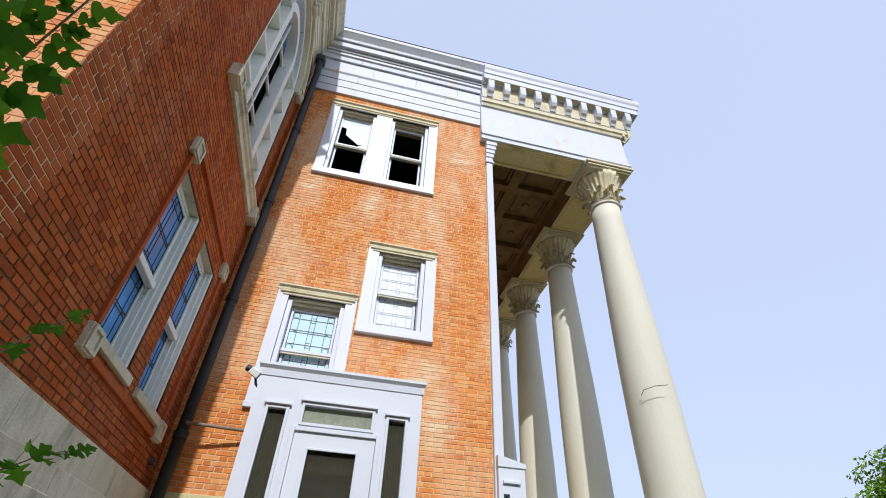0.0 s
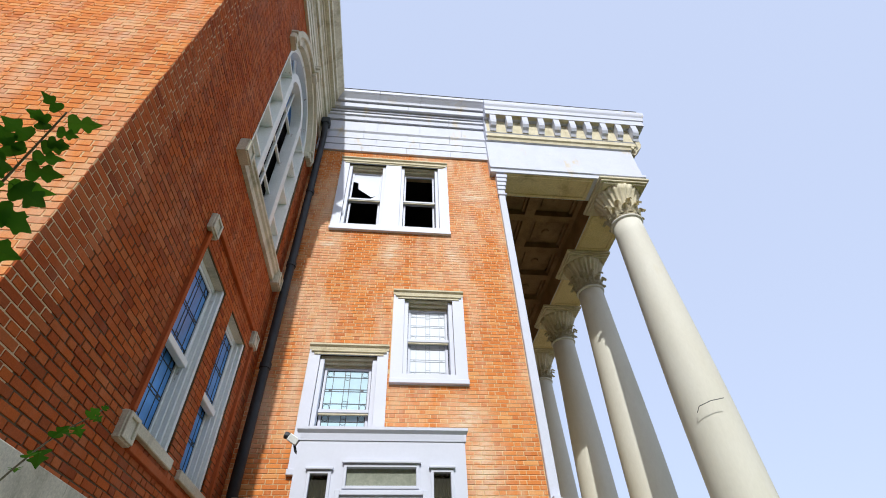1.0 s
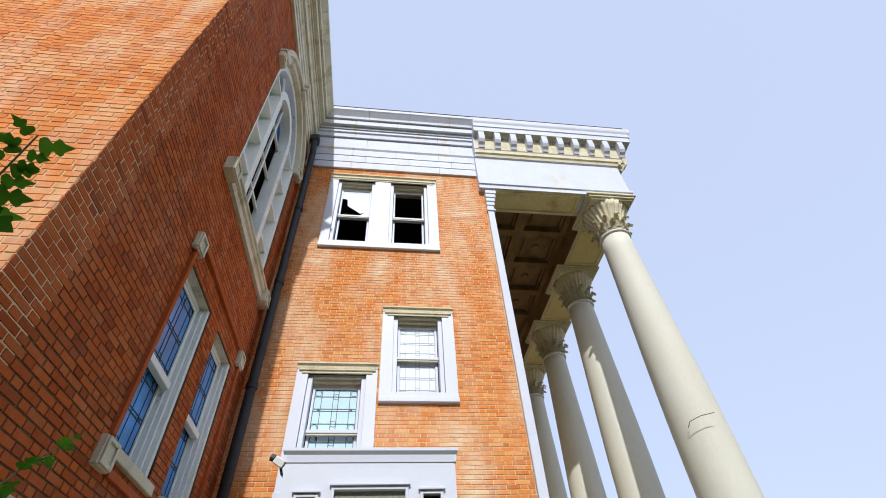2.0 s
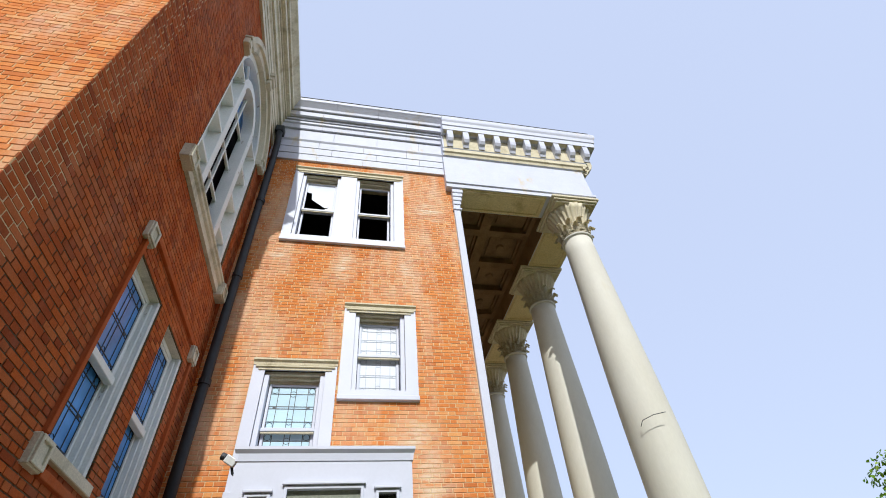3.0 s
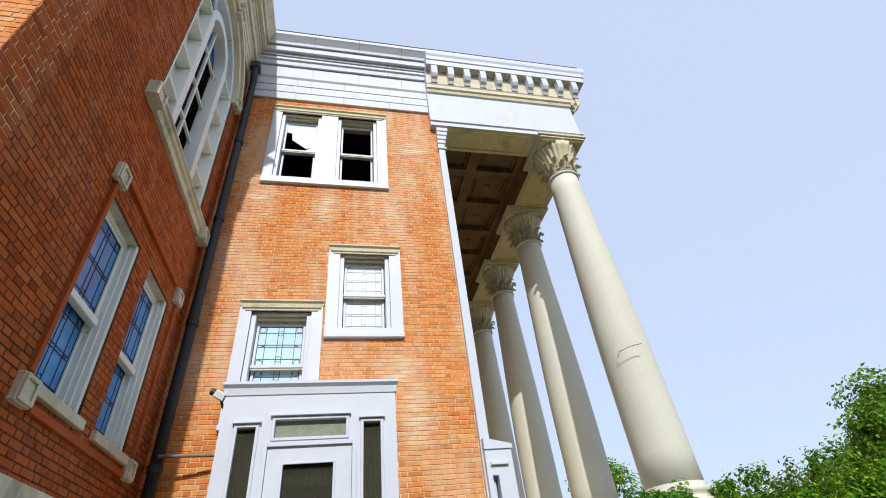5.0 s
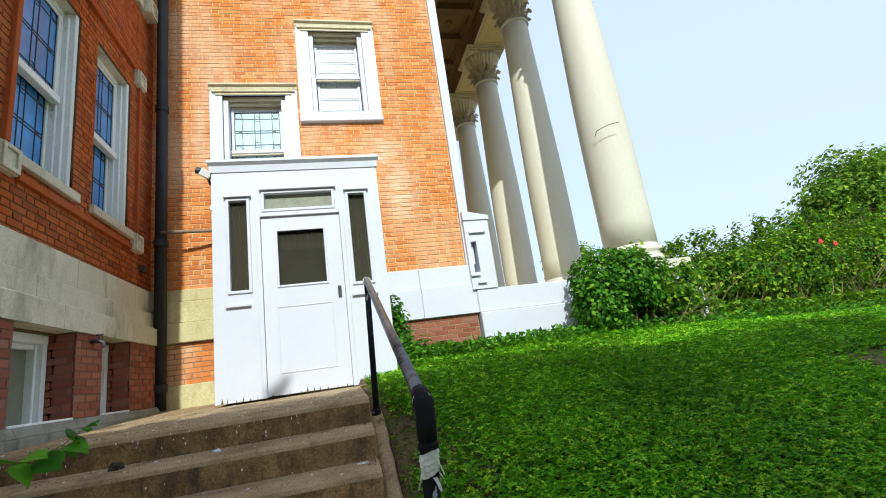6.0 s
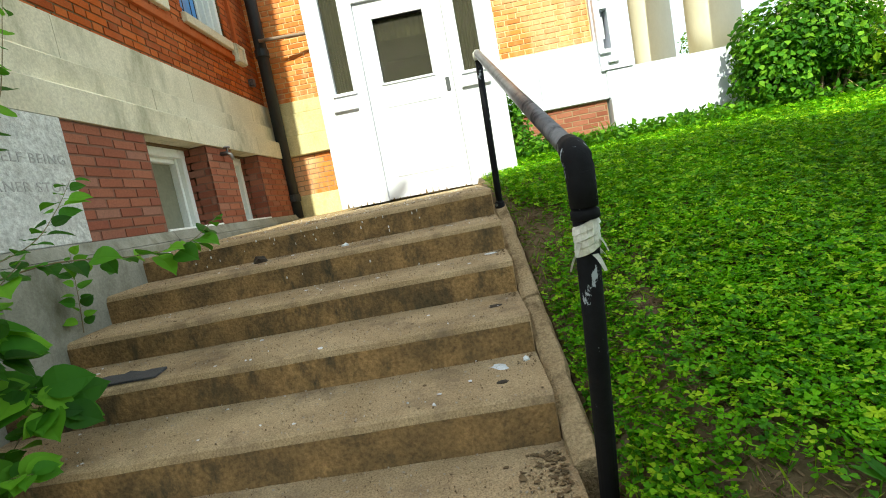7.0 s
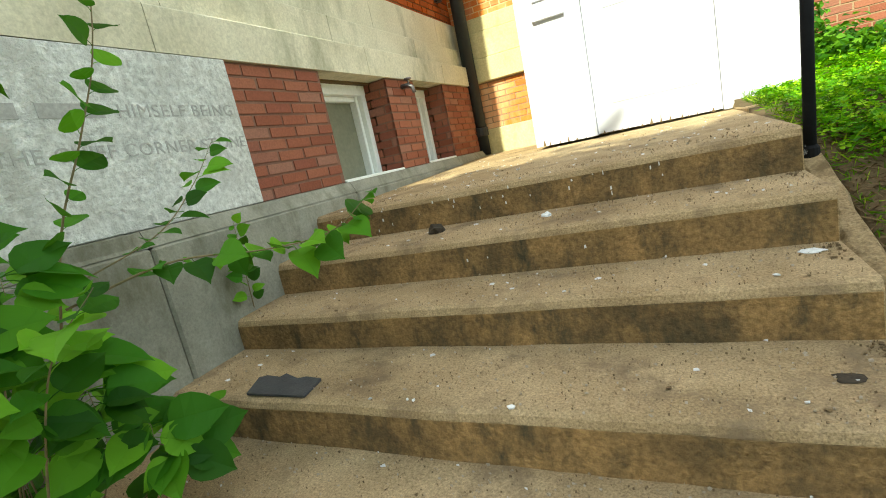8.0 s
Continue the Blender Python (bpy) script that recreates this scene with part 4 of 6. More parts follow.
def cornice_blocks(M, u0, u1, size, courses, mat, ends=(0, 0)):
    """The entablature in single blocks with open joints, course by course."""
    n = max(1, round((u1 - u0) / size))
    for j, c in enumerate(courses):
        lo, hi = c[0][1], c[-1][1]
        prof = [(-0.40, lo + 0.004)] + [(d, min(max(v, lo + 0.004), hi - 0.004)) for d, v in c] + [(-0.40, hi - 0.004)]
        cuts = [u0] + [u0 + (u1 - u0) * (i + 0.3 * (j % 2)) / n for i in range(1, n)] + [u1]
        for i in range(n):
            bm = bmesh.new()
            moulding(bm, M, cuts[i] + 0.003, cuts[i + 1] - 0.003, prof, (ends[0] * (i == 0), ends[1] * (i == n - 1)))
            part("cornice_block", bm, mat, ent)


cornice_blocks(on_face, FACE_X + 0.02, RIGHT + 0.02, 1.1, entablature_courses(ENT_Z, 11.20, 11.62, TOP_Z, 0.50), M_TERRA)
west_courses = entablature_courses(10.75, 11.35, 11.62, TOP_Z - 0.005, 0.49)
cornice_blocks(on_west, END_Y, FACE_Y - 0.07, 0.8, west_courses, M_TERRA_WEST)
cornice_blocks(on_end, -13, FACE_X, 2.2, west_courses, M_TERRA, (0, 1))
bm = bmesh.new()
moulding(bm, on_face, FACE_X + 0.48, RIGHT + 0.02, [(-0.3, TOP_Z + 0.045), (0.512, TOP_Z + 0.004), (0.512, TOP_Z + 0.022), (-0.3, TOP_Z + 0.065)])
part("roof_edge", bm, M_ROOF, ent, "dark roofing felt along the cornice")
part("corner_filler", boxes((FACE_X - 0.4, FACE_X + 0.07, END_Y - 0.07, END_Y + 0.02, 10.75, TOP_Z - 0.4)), M_TERRA, ent)

# the building's far sides and roof, which close it
tagged(mesh_object("wall_back", boxes((-13, -12.6, END_Y + 0.4, 20, -1.2, 12.2), (-13, RIGHT, 20, 20.4, -1.2, 12.2), (RIGHT - 0.4, RIGHT, FACE_Y + 0.45, 20, -1.2, 12.2)), M_MORTAR), "plain brick walls closing the building", "wall", kind="structure")
tagged(mesh_object("roof", boxes((-13, RIGHT, FACE_Y, 20.4, 12.22, 12.35), (-13, FACE_X - 0.05, END_Y, FACE_Y - 0.01, 12.22, 12.35)), M_ROOF), "flat felt roof of the building", "roof", kind="structure")
tagged(mesh_object("floor", boxes((-12.6, RIGHT - 0.4, FACE_Y + 0.45, 20, 6.6, 6.8), (-12.6, RIGHT - 0.4, FACE_Y + 0.45, 20, -0.2, 0.08)), M_DARK), "inner floors, coloured near-black for the unlit rooms", "floor", kind="structure")

# ---------------------------------------------------------------- portico
COL_X, COL_R = 5.53, 0.46
COL_Y = [7.92, 10.58, 13.24, 15.90]
BASE_Z, SOFFIT_Z = 1.62, 9.72
P_FACE = 7.38                                    # south face of the portico's entablature
P_EAST = 6.14
BEAM_W, CEILING_UP = 1.03, 0.86                  # east beam: its width, and how far the ceiling lies above its soffit


def on_porch(u, d, v):
    return (u, P_FACE - d, v)


def on_porch_east(u, d, v):
    return (P_EAST + d, u, v)


portico = thing("portico", (4.2, 12, 1.2), "cream portico entablature with modillion cornice", "portico", kind="structure")


def porch_profile(z):
    return [(-0.74, z), (0.0, z), (0.0, z + 0.13), (0.035, z + 0.14), (0.035, z + 0.22), (0.0, z + 0.23), (0.0, z + 1.27), (0.04, z + 1.29), (0.06, z + 1.37), (0.10, z + 1.40),
            (0.10, z + 1.53), (0.12, z + 1.55), (0.12, z + 2.10), (0.33, z + 2.11), (0.33, z + 2.30), (0.355, z + 2.32), (0.36, z + 2.46), (0.39, z + 2.52), (0.40, z + 2.57), (0.40, z + 2.69), (-0.74, z + 2.73)]


bm = bmesh.new()
moulding(bm, on_porch, RIGHT - 0.14, P_EAST, porch_profile(SOFFIT_Z), (0, 1.6))
part("south_beam", bm, M_TERRA, portico)
# ochre sheets put the warm bounced light on the soffits into colour
part("soffit_panel", boxes((RIGHT + 0.2, 4.80, P_FACE + 0.03, P_FACE + 0.72, SOFFIT_Z - 0.012, SOFFIT_Z - 0.004)), M_OCHRE, portico)
part("soffit_panel", boxes((P_EAST - BEAM_W + 0.02, P_EAST - 0.03, P_FACE + 0.75, 18.9, SOFFIT_Z - 0.012, SOFFIT_Z - 0.004)), M_OCHRE, portico)
# thin dark sheets: the shade on the beams' inner sides put into colour
part("beam_inner_shade", boxes((P_EAST - BEAM_W - 0.012, P_EAST - BEAM_W - 0.004, P_FACE + 0.75, 18.9, SOFFIT_Z, SOFFIT_Z + CEILING_UP - 0.02)), M_SOFFIT, portico)
part("beam_inner_shade", boxes((RIGHT + 0.15, P_EAST - BEAM_W - 0.02, P_FACE + 0.744, P_FACE + 0.752, SOFFIT_Z, SOFFIT_Z + CEILING_UP - 0.02)), M_SOFFIT, portico)
bm = bmesh.new()
prof = [(-BEAM_W if d < -0.5 else 1.6 * d, v) for d, v in porch_profile(SOFFIT_Z)]
moulding(bm, on_porch_east, P_FACE, 19.0, prof, (0.625, 0))
part("east_beam", bm, M_TERRA, portico)
z = SOFFIT_Z
# modillions under the cornice
def modillion(M, u):
    bm = bmesh.new()
    pr = [(0.11, z + 1.60), (0.15, z + 1.58), (0.19, z + 1.66), (0.25, z + 1.70), (0.30, z + 1.78), (0.315, z + 1.88), (0.315, z + 2.115), (0.11, z + 2.115)]
    moulding(bm, M, u, u + 0.16, pr)
    part("modillion", bm, M_TERRA, portico)


for M, u0, u1 in ((on_porch, RIGHT - 0.10, P_EAST + 0.16), (on_porch_east, P_FACE - 0.10, 18.9)):
    q = 0.075 if M is on_porch_east else 0.0
    bm = bmesh.new()
    moulding(bm, M, u0, u1, [(0.06, z + 1.56), (0.124 + q, z + 1.56), (0.124 + q, z + 2.103), (0.325, z + 2.106), (0.325, z + 2.112), (0.06, z + 2.112)])
    moulding(bm, M, u0, u1, [(0.02, z + 1.30), (0.045 + q * 0.4, z + 1.292), (0.066 + q * 0.5, z + 1.372), (0.106 + q * 0.85, z + 1.402), (0.106 + q * 0.85, z + 1.528), (0.02, z + 1.528)])
    # beige puts the shade behind the modillions into the colour
    part("bed_mould", bm, M_AGED_SHADE, portico, "stained bed moulding with recess shade in its colour")
    bm = bmesh.new()
    k = 0.24 if M is on_porch_east else 0.0
    moulding(bm, M, u0 - 0.2 * (k > 0), u1 + 0.30 * (k == 0), [(-0.3, z + 2.74), (0.41 + k, z + 2.695), (0.41 + k, z + 2.712), (-0.3, z + 2.76)])
    part("roof_edge", bm, M_ROOF, portico, "dark roofing felt along the cornice")
for i in range(10):
    modillion(on_porch, RIGHT - 0.02 + i * 0.44)
for i in range(14):
    modillion(on_porch_east, P_FACE + 0.2 + i * 0.44)
bm = bmesh.new()
moulding(bm, on_porch_east, P_FACE + 0.02, P_FACE + 0.22, [(0.02, z + 1.20), (0.14, z + 1.18), (0.24, z + 1.36), (0.40, z + 1.55), (0.46, z + 1.72), (0.46, z + 2.10), (0.02, z + 2.10)])
part("corner_console", soft_edges(bm, 0.01), M_AGED_SHADE, portico, "carved console under the cornice's corner")
# soffit panels sunk between raised borders on the beams
for x0, x1, y0, y1 in ((RIGHT + 0.25, 4.75, 7.46, 8.06),):
    part("soffit_border", soft_edges(boxes((x0, x1, y0, y0 + 0.06, z - 0.045, z - 0.013), (x0, x1, y1 - 0.06, y1, z - 0.045, z - 0.013), (x0, x0 + 0.06, y0 + 0.06, y1 - 0.06, z - 0.045, z - 0.013), (x1 - 0.06, x1, y0 + 0.06, y1 - 0.06, z - 0.045, z - 0.013)), 0.008), M_OCHRE, portico)
for a, b in zip(COL_Y, COL_Y[1:]):
    y0, y1, x0, x1 = a + 0.68, b - 0.68, 5.17, 6.05
    part("soffit_border", soft_edges(boxes((x0, x1, y0, y0 + 0.06, z - 0.045, z - 0.013), (x0, x1, y1 - 0.06, y1, z - 0.045, z - 0.013), (x0, x0 + 0.06, y0 + 0.06, y1 - 0.06, z - 0.045, z - 0.013), (x1 - 0.06, x1, y0 + 0.06, y1 - 0.06, z - 0.045, z - 0.013)), 0.008), M_OCHRE, portico)
# coffered ceiling in one mesh
bm = bmesh.new()
cx0, cx1, cy0, cy1, cz = RIGHT, P_EAST - BEAM_W, P_FACE + 0.74, 19.0, SOFFIT_Z + CEILING_UP
box(bm, cx0, cx1, cy0, cy1, cz, cz + 0.1)
for i in range(3):
    x = cx0 + (cx1 - cx0) * i / 2
    box(bm, max(cx0, x - 0.14), min(cx1, x + 0.14), cy0, cy1, cz - 0.22, cz)
    box(bm, max(cx0, x - 0.2), min(cx1, x + 0.2), cy0, cy1, cz - 0.08, cz - 0.001)
k = 0
while cy0 + k * 1.30 < cy1:
    y = cy0 + k * 1.30
    box(bm, cx0, cx1, y - 0.12, y + 0.12, cz - 0.218, cz - 0.002)
    for j in range(2):
        xc, yc = cx0 + (cx1 - cx0) * (0.25 + 0.5 * j), y + 0.65
        box(bm, xc - 0.38, xc + 0.38, yc - 0.38, yc + 0.38, cz - 0.06, cz - 0.003)
        box(bm, xc - 0.27, xc + 0.27, yc - 0.27, yc + 0.27, cz - 0.03, cz - 0.004)
        lathe(bm, [(0.10, cz - 0.12), (0.12, cz - 0.09), (0.12, cz - 0.06)], (xc, yc, 0), 10)
    k += 1
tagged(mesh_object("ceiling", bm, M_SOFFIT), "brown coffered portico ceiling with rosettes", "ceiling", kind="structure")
tagged(mesh_object("portico_roof", boxes((RIGHT, P_EAST - 0.1, P_FACE + 0.1, 19, SOFFIT_Z + 2.50, SOFFIT_Z + 2.60)), M_ROOF), "flat roof of the portico", "roof", kind="structure")
tagged(mesh_object("portico_floor", boxes((RIGHT, P_EAST + 0.1, 7.6, 19, -1.0, BASE_Z - 0.42)), M_STONE), "raised stone floor of the portico", "floor", kind="structure")


def make_column(at):
    c = thing("column", at, "tall smooth cream column with a leafy capital", "column", "portico columns")
    x, y, _ = at
    h = SOFFIT_Z - BASE_Z
    cap = 1.02
    sh = h - cap
    part("plinth_block", soft_edges(boxes((x - 0.63, x + 0.63, y - 0.63, y + 0.63, BASE_Z - 0.42, BASE_Z - 0.26)), 0.01), M_COLUMN, c)
    part("base_ring", lathe(bmesh.new(), [(0.59, -0.26), (0.62, -0.21), (0.59, -0.15), (0.54, -0.13), (0.53, -0.09), (0.56, -0.06), (0.57, -0.02), (0.53, 0.02), (COL_R + 0.01, 0.05), (COL_R, 0.10)], (x, y, BASE_Z), 40), M_COLUMN, c, smooth=True)
    prof = [(COL_R * (1 - 0.27 * smooth((t - 0.25) / 0.85)), 0.06 + (sh - 0.06) * t) for t in (i / 14 for i in range(15))]
    part("shaft", lathe(bmesh.new(), prof, (x, y, BASE_Z), 44), M_COLUMN, c, smooth=True)
    r = prof[-1][0]
    z0 = BASE_Z + sh
    part("neck_ring", lathe(bmesh.new(), [(r, -0.10), (r + 0.035, -0.085), (r + 0.045, -0.06), (r + 0.035, -0.03), (r, -0.02)], (x, y, z0), 40), M_COLUMN, c, smooth=True)
    # bell with flutes
    bm = bmesh.new()
    rings, seg = [], 144
    for t in (i / 8 for i in range(9)):
        rr = r - 0.02 + 0.25 * t ** 2.4
        fl = 0.026 * smooth((t - 0.30) / 0.25) * (1 - 0.6 * smooth((t - 0.85) / 0.15))
        rings.append([bm.verts.new((x + (rr + fl * math.cos(a * 24)) * math.cos(a), y + (rr + fl * math.cos(a * 24)) * math.sin(a), z0 - 0.03 + 0.88 * t)) for a in (2 * math.pi * i / seg for i in range(seg))])
    for lo, hi in zip(rings, rings[1:]):
        for i in range(seg):
            bm.faces.new((lo[i], lo[(i + 1) % seg], hi[(i + 1) % seg], hi[i]))
    bm.faces.new(rings[0][::-1])
    bm.faces.new(rings[-1])
    bell = part("capital_bell", bm, M_AGED_SHADE, c, smooth=True)
    # acanthus leaves in two rows, one mesh for each row
    for row, (n, zz, hh, rr) in enumerate(((10, 0.0, 0.30, r - 0.01), (10, 0.06, 0.44, r + 0.0))):
        for i in range(n):
            bm = bmesh.new()
            a = 2 * math.pi * (i + 0.5 * row) / n
            ca, sa = math.cos(a), math.sin(a)
            strips = []
            for k in range(7):
                t = k / 6
                wd = 0.115 * (1 - 0.55 * t) * (1 + 0.22 * (-1) ** k)
                out = rr + 0.03 + 0.06 * t + 0.13 * max(0, t - 0.62) * 2.2
                up = z0 + zz + hh * (t if t < 0.85 else 0.85 - (t - 0.85) * 1.2)
                strips.append([bm.verts.new((x + o * ca - s * sa, y + o * sa + s * ca, up)) for s, o in ((-wd, out - 0.035), (-wd * 0.45, out - 0.005), (0, out + 0.012), (wd * 0.45, out - 0.005), (wd, out - 0.035))])
            for lo, hi in zip(strips, strips[1:]):
                for j in range(4):
                    bm.faces.new((lo[j], lo[j + 1], hi[j + 1], hi[j]))
            bmesh.ops.solidify(bm, geom=bm.faces[:], thickness=0.014)
            part("acanthus_leaf", bm, M_AGED_SHADE, bell)
    # square abacus in three steps
    bm = bmesh.new()
    for k, z1, z2 in ((0.55, 0.84, 0.885), (0.60, 0.885, 0.945), (0.64, 0.945, cap - 0.001)):
        box(bm, x - k, x + k, y - k, y + k, z0 + z1, z0 + z2)
    soft_edges(bm, 0.012)
    part("abacus", bm, M_AGED_SHADE, c)
    return c


first = make_column((COL_X, COL_Y[0], BASE_Z - 0.42))
for y in COL_Y[1:]:
    copy_thing(first, pose(COL_X, y, BASE_Z - 0.42))

# corner pilaster at the end of the brick wall
M_STUCCO = surface("white stucco", (0.58, 0.60, 0.68), (0.63, 0.65, 0.73), 2.0, 0.7, 40, 0.2, stain=(0.66, 0.62, 0.52), stain_at=(0.66, 0.9), grit=0.25)
pil = thing("pilaster", (RIGHT, FACE_Y, 1.6), "narrow white pilaster at the wall's corner", "pilaster", kind="structure")
part("shaft", soft_edges(boxes((RIGHT, RIGHT + 0.15, FACE_Y - 0.06, FACE_Y + 0.7, 1.6, SOFFIT_Z - 0.75)), 0.008), M_STUCCO, pil)
part("neck_ring", soft_edges(boxes((RIGHT - 0.02, RIGHT + 0.19, FACE_Y - 0.09, FACE_Y + 0.7, SOFFIT_Z - 0.75, SOFFIT_Z - 0.69)), 0.01), M_STUCCO, pil)
bm = bmesh.new()
for k in range(5):
    box(bm, RIGHT - 0.01, RIGHT + 0.16 + 0.025 * k, FACE_Y - 0.07 - 0.018 * k, FACE_Y + 0.7, SOFFIT_Z - 0.69 + 0.13 * k, SOFFIT_Z - 0.565 + 0.13 * k)
part("capital", soft_edges(bm, 0.01), M_STUCCO, pil)

# podium, pedestal with its slot, steps of white stone
podium = thing("podium", (3.6, P_FACE, 0), "white painted stone podium of the portico", "podium", kind="structure")
part("wall_block", soft_edges(boxes((2.40, 6.3, 7.36, 7.9, -0.6, 0.84)), 0.012), M_WHITE, podium)
part("wall_block", soft_edges(boxes((2.40, 6.3, 7.42, 7.9, 0.845, 1.20)), 0.012), M_WHITE, podium)
part("pedestal", boxes(*[(a, b, 7.40, 7.85, c, d) for a, b, c, d in cells(2.34, 2.74, 1.20, 2.30, [(2.41, 2.50, 1.46, 1.95)])]), M_WHITE, podium)
bm = bmesh.new()
v = box(bm, 2.335, 2.76, 7.38, 7.9, 2.30, 2.36)
for q in v:
    if q.co.z > 2.33:
        q.co.z += 0.10 if q.co.x < 2.5 else 0.0
part("pedestal_cap", bm, M_WHITE, podium)
part("ledge", soft_edges(boxes((2.34, 2.48, 7.36, 7.42, 1.40, 1.43), (2.43, 2.56, 7.36, 7.42, 1.28, 1.31), (2.40, 2.66, 7.36, 7.42, 2.08, 2.12)), 0.004), M_WHITE, podium)

# ---------------------------------------------------------------- vestibule with its door
VX0, VX1, VY, VZ0, VZ1 = -0.99, 0.93, 6.11, 0.07, 2.84
DOOR = (-0.47, 0.43, VZ0, 2.10)
SIDE_L, SIDE_R, TRANS = (-0.81, -0.61, 1.25, 2.32), (0.55, 0.75, 1.23, 2.34), (-0.42, 0.36, 2.19, 2.39)


def on_vest(u, d, v):
    return (u, VY - d, v)


def welded(M, *rows):
    bm = wboxes(M, *rows)
    bmesh.ops.remove_doubles(bm, verts=bm.verts, dist=0.001)
    return bm


vest = thing("vestibule", (0, VY, VZ0), "white painted wooden entrance vestibule with peeling base", "vestibule")
part("front_panel", welded(on_vest, *[(a, b, -0.10, 0.0, c, d) for a, b, c, d in cells(VX0, VX1, VZ0, VZ1 - 0.1, [SIDE_L, DOOR, (TRANS[0], TRANS[1], TRANS[2], TRANS[3]), SIDE_R])]), M_WHITE, vest)
part("side_panel", boxes((VX0 + 0.002, VX0 + 0.08, VY + 0.10, FACE_Y - 0.08, VZ0, VZ1 - 0.1)), M_WHITE, vest)
part("side_panel", boxes((VX1 - 0.08, VX1 - 0.002, VY + 0.10, FACE_Y - 0.08, VZ0, VZ1 - 0.1)), M_WHITE, vest)
part("roof", boxes((VX0 + 0.01, VX1 - 0.01, VY + 0.01, FACE_Y - 0.02, VZ1 - 0.1, VZ1 - 0.02)), M_WHITE, vest)
part("inner_wall", boxes((VX0 + 0.08, VX1 - 0.08, FACE_Y - 0.12, FACE_Y - 0.09, VZ0, VZ1 - 0.1)), M_INNER, vest)
bm = bmesh.new()
moulding(bm, on_vest, VX0, VX1, [(-0.02, VZ1 - 0.16), (0.012, VZ1 - 0.16), (0.02, VZ1 - 0.08), (0.055, VZ1 - 0.045), (0.055, VZ1 - 0.012), (-0.02, VZ1)], (0.7, 0.7))
part("cornice", bm, M_WHITE, vest)
for s in (0, 1):
    bm = bmesh.new()
    x = VX0 if s == 0 else VX1
    sg = -1 if s == 0 else 1
    moulding(bm, lambda u, d, v: (x + sg * d, u, v), VY - 0.02, FACE_Y - 0.12, [(-0.01, VZ1 - 0.16), (0.012, VZ1 - 0.16), (0.02, VZ1 - 0.08), (0.04, VZ1 - 0.045), (0.04, VZ1 - 0.012), (-0.01, VZ1)])
    part("cornice", bm, M_WHITE, vest)
for a, b, c, d in (SIDE_L, SIDE_R, TRANS):
    k = 0.03
    fr = part("light_frame", soft_edges(wboxes(on_vest, (a - k, a + 0.004, -0.06, 0.018, c - k, d + k), (b - 0.004, b + k, -0.06, 0.018, c - k, d + k), (a, b, -0.06, 0.017, c - k, c + 0.004), (a, b, -0.06, 0.017, d - 0.004, d + k)), 0.004), M_WHITE, vest)
    pn = part("pane", wboxes(on_vest, (a, b, -0.05, -0.045, c, d)), M_GREY_PANE if b - a < 0.5 else M_TRANSOM, fr)
    pn.visible_shadow = False
    part("drip_cap", soft_edges(wboxes(on_vest, (a - 0.05, b + 0.05, 0, 0.045, d + 0.035, d + 0.06)), 0.004), M_WHITE, vest)
for a, b in ((-0.86, -0.60), (0.50, 0.80)):
    part("rail_cap", soft_edges(wboxes(on_vest, (a, b, 0, 0.035, 1.07, 1.10)), 0.004), M_WHITE, vest)
# the door leaf
u0, u1, v0, v1 = DOOR
GL = (-0.29, 0.23, 1.275, 1.915)
leaf = part("door", welded(on_vest, *[(a, b, -0.075, -0.010, c, d) for a, b, c, d in cells(u0 + 0.004, u1 - 0.004, v0 + 0.01, v1 - 0.004, [GL])]), M_WHITE, vest, "closed white door with a glazed upper half")
part("glazing_bead", soft_edges(wboxes(on_vest, (GL[0] - 0.025, GL[0], -0.06, 0.002, GL[2] - 0.025, GL[3] + 0.025), (GL[1], GL[1] + 0.025, -0.06, 0.002, GL[2] - 0.025, GL[3] + 0.025), (GL[0], GL[1], -0.06, 0.001, GL[2] - 0.025, GL[2]), (GL[0], GL[1], -0.06, 0.001, GL[3], GL[3] + 0.025)), 0.004), M_WHITE, leaf)
pn = part("door_pane", wboxes(on_vest, (GL[0], GL[1], -0.055, -0.05, GL[2], GL[3])), M_GREY_PANE, leaf)
pn.visible_shadow = False
part("panel_mould", soft_edges(wboxes(on_vest, (-0.33, 0.28, -0.03, -0.004, 1.02, 1.035), (-0.33, 0.28, -0.03, -0.004, 0.30, 0.315), (-0.33, -0.315, -0.03, -0.004, 0.315, 1.02), (0.265, 0.28, -0.03, -0.004, 0.315, 1.02)), 0.003), M_WHITE, leaf)
part("lock", soft_edges(wboxes(on_vest, (0.345, 0.385, -0.03, 0.004, 1.07, 1.21)), 0.006), M_LEAD, leaf, "small dark lock plate")
part("architrave", soft_edges(wboxes(on_vest, (u0 - 0.05, u0, 0, 0.02, v0, v1 + 0.05), (u1, u1 + 0.05, 0, 0.02, v0, v1 + 0.05), (u0, u1, 0, 0.019, v1, v1 + 0.05)), 0.004), M_WHITE, vest)
# inside: a white inner door frame seen through the glass
part("inner_frame", soft_edges(boxes((-0.62, -0.54, FACE_Y - 0.16, FACE_Y - 0.121, VZ0, 2.3), (0.5, 0.58, FACE_Y - 0.16, FACE_Y - 0.121, VZ0, 2.3), (-0.54, 0.5, FACE_Y - 0.16, FACE_Y - 0.121, 2.2, 2.3)), 0.006), M_PEEL, vest)
part("inner_door", boxes((-0.53, 0.49, FACE_Y - 0.14, FACE_Y - 0.122, VZ0, 1.85)), surface("brown inner door", (0.05, 0.035, 0.022), (0.09, 0.06, 0.04), 2, 0.6, 30, 0.1), vest)
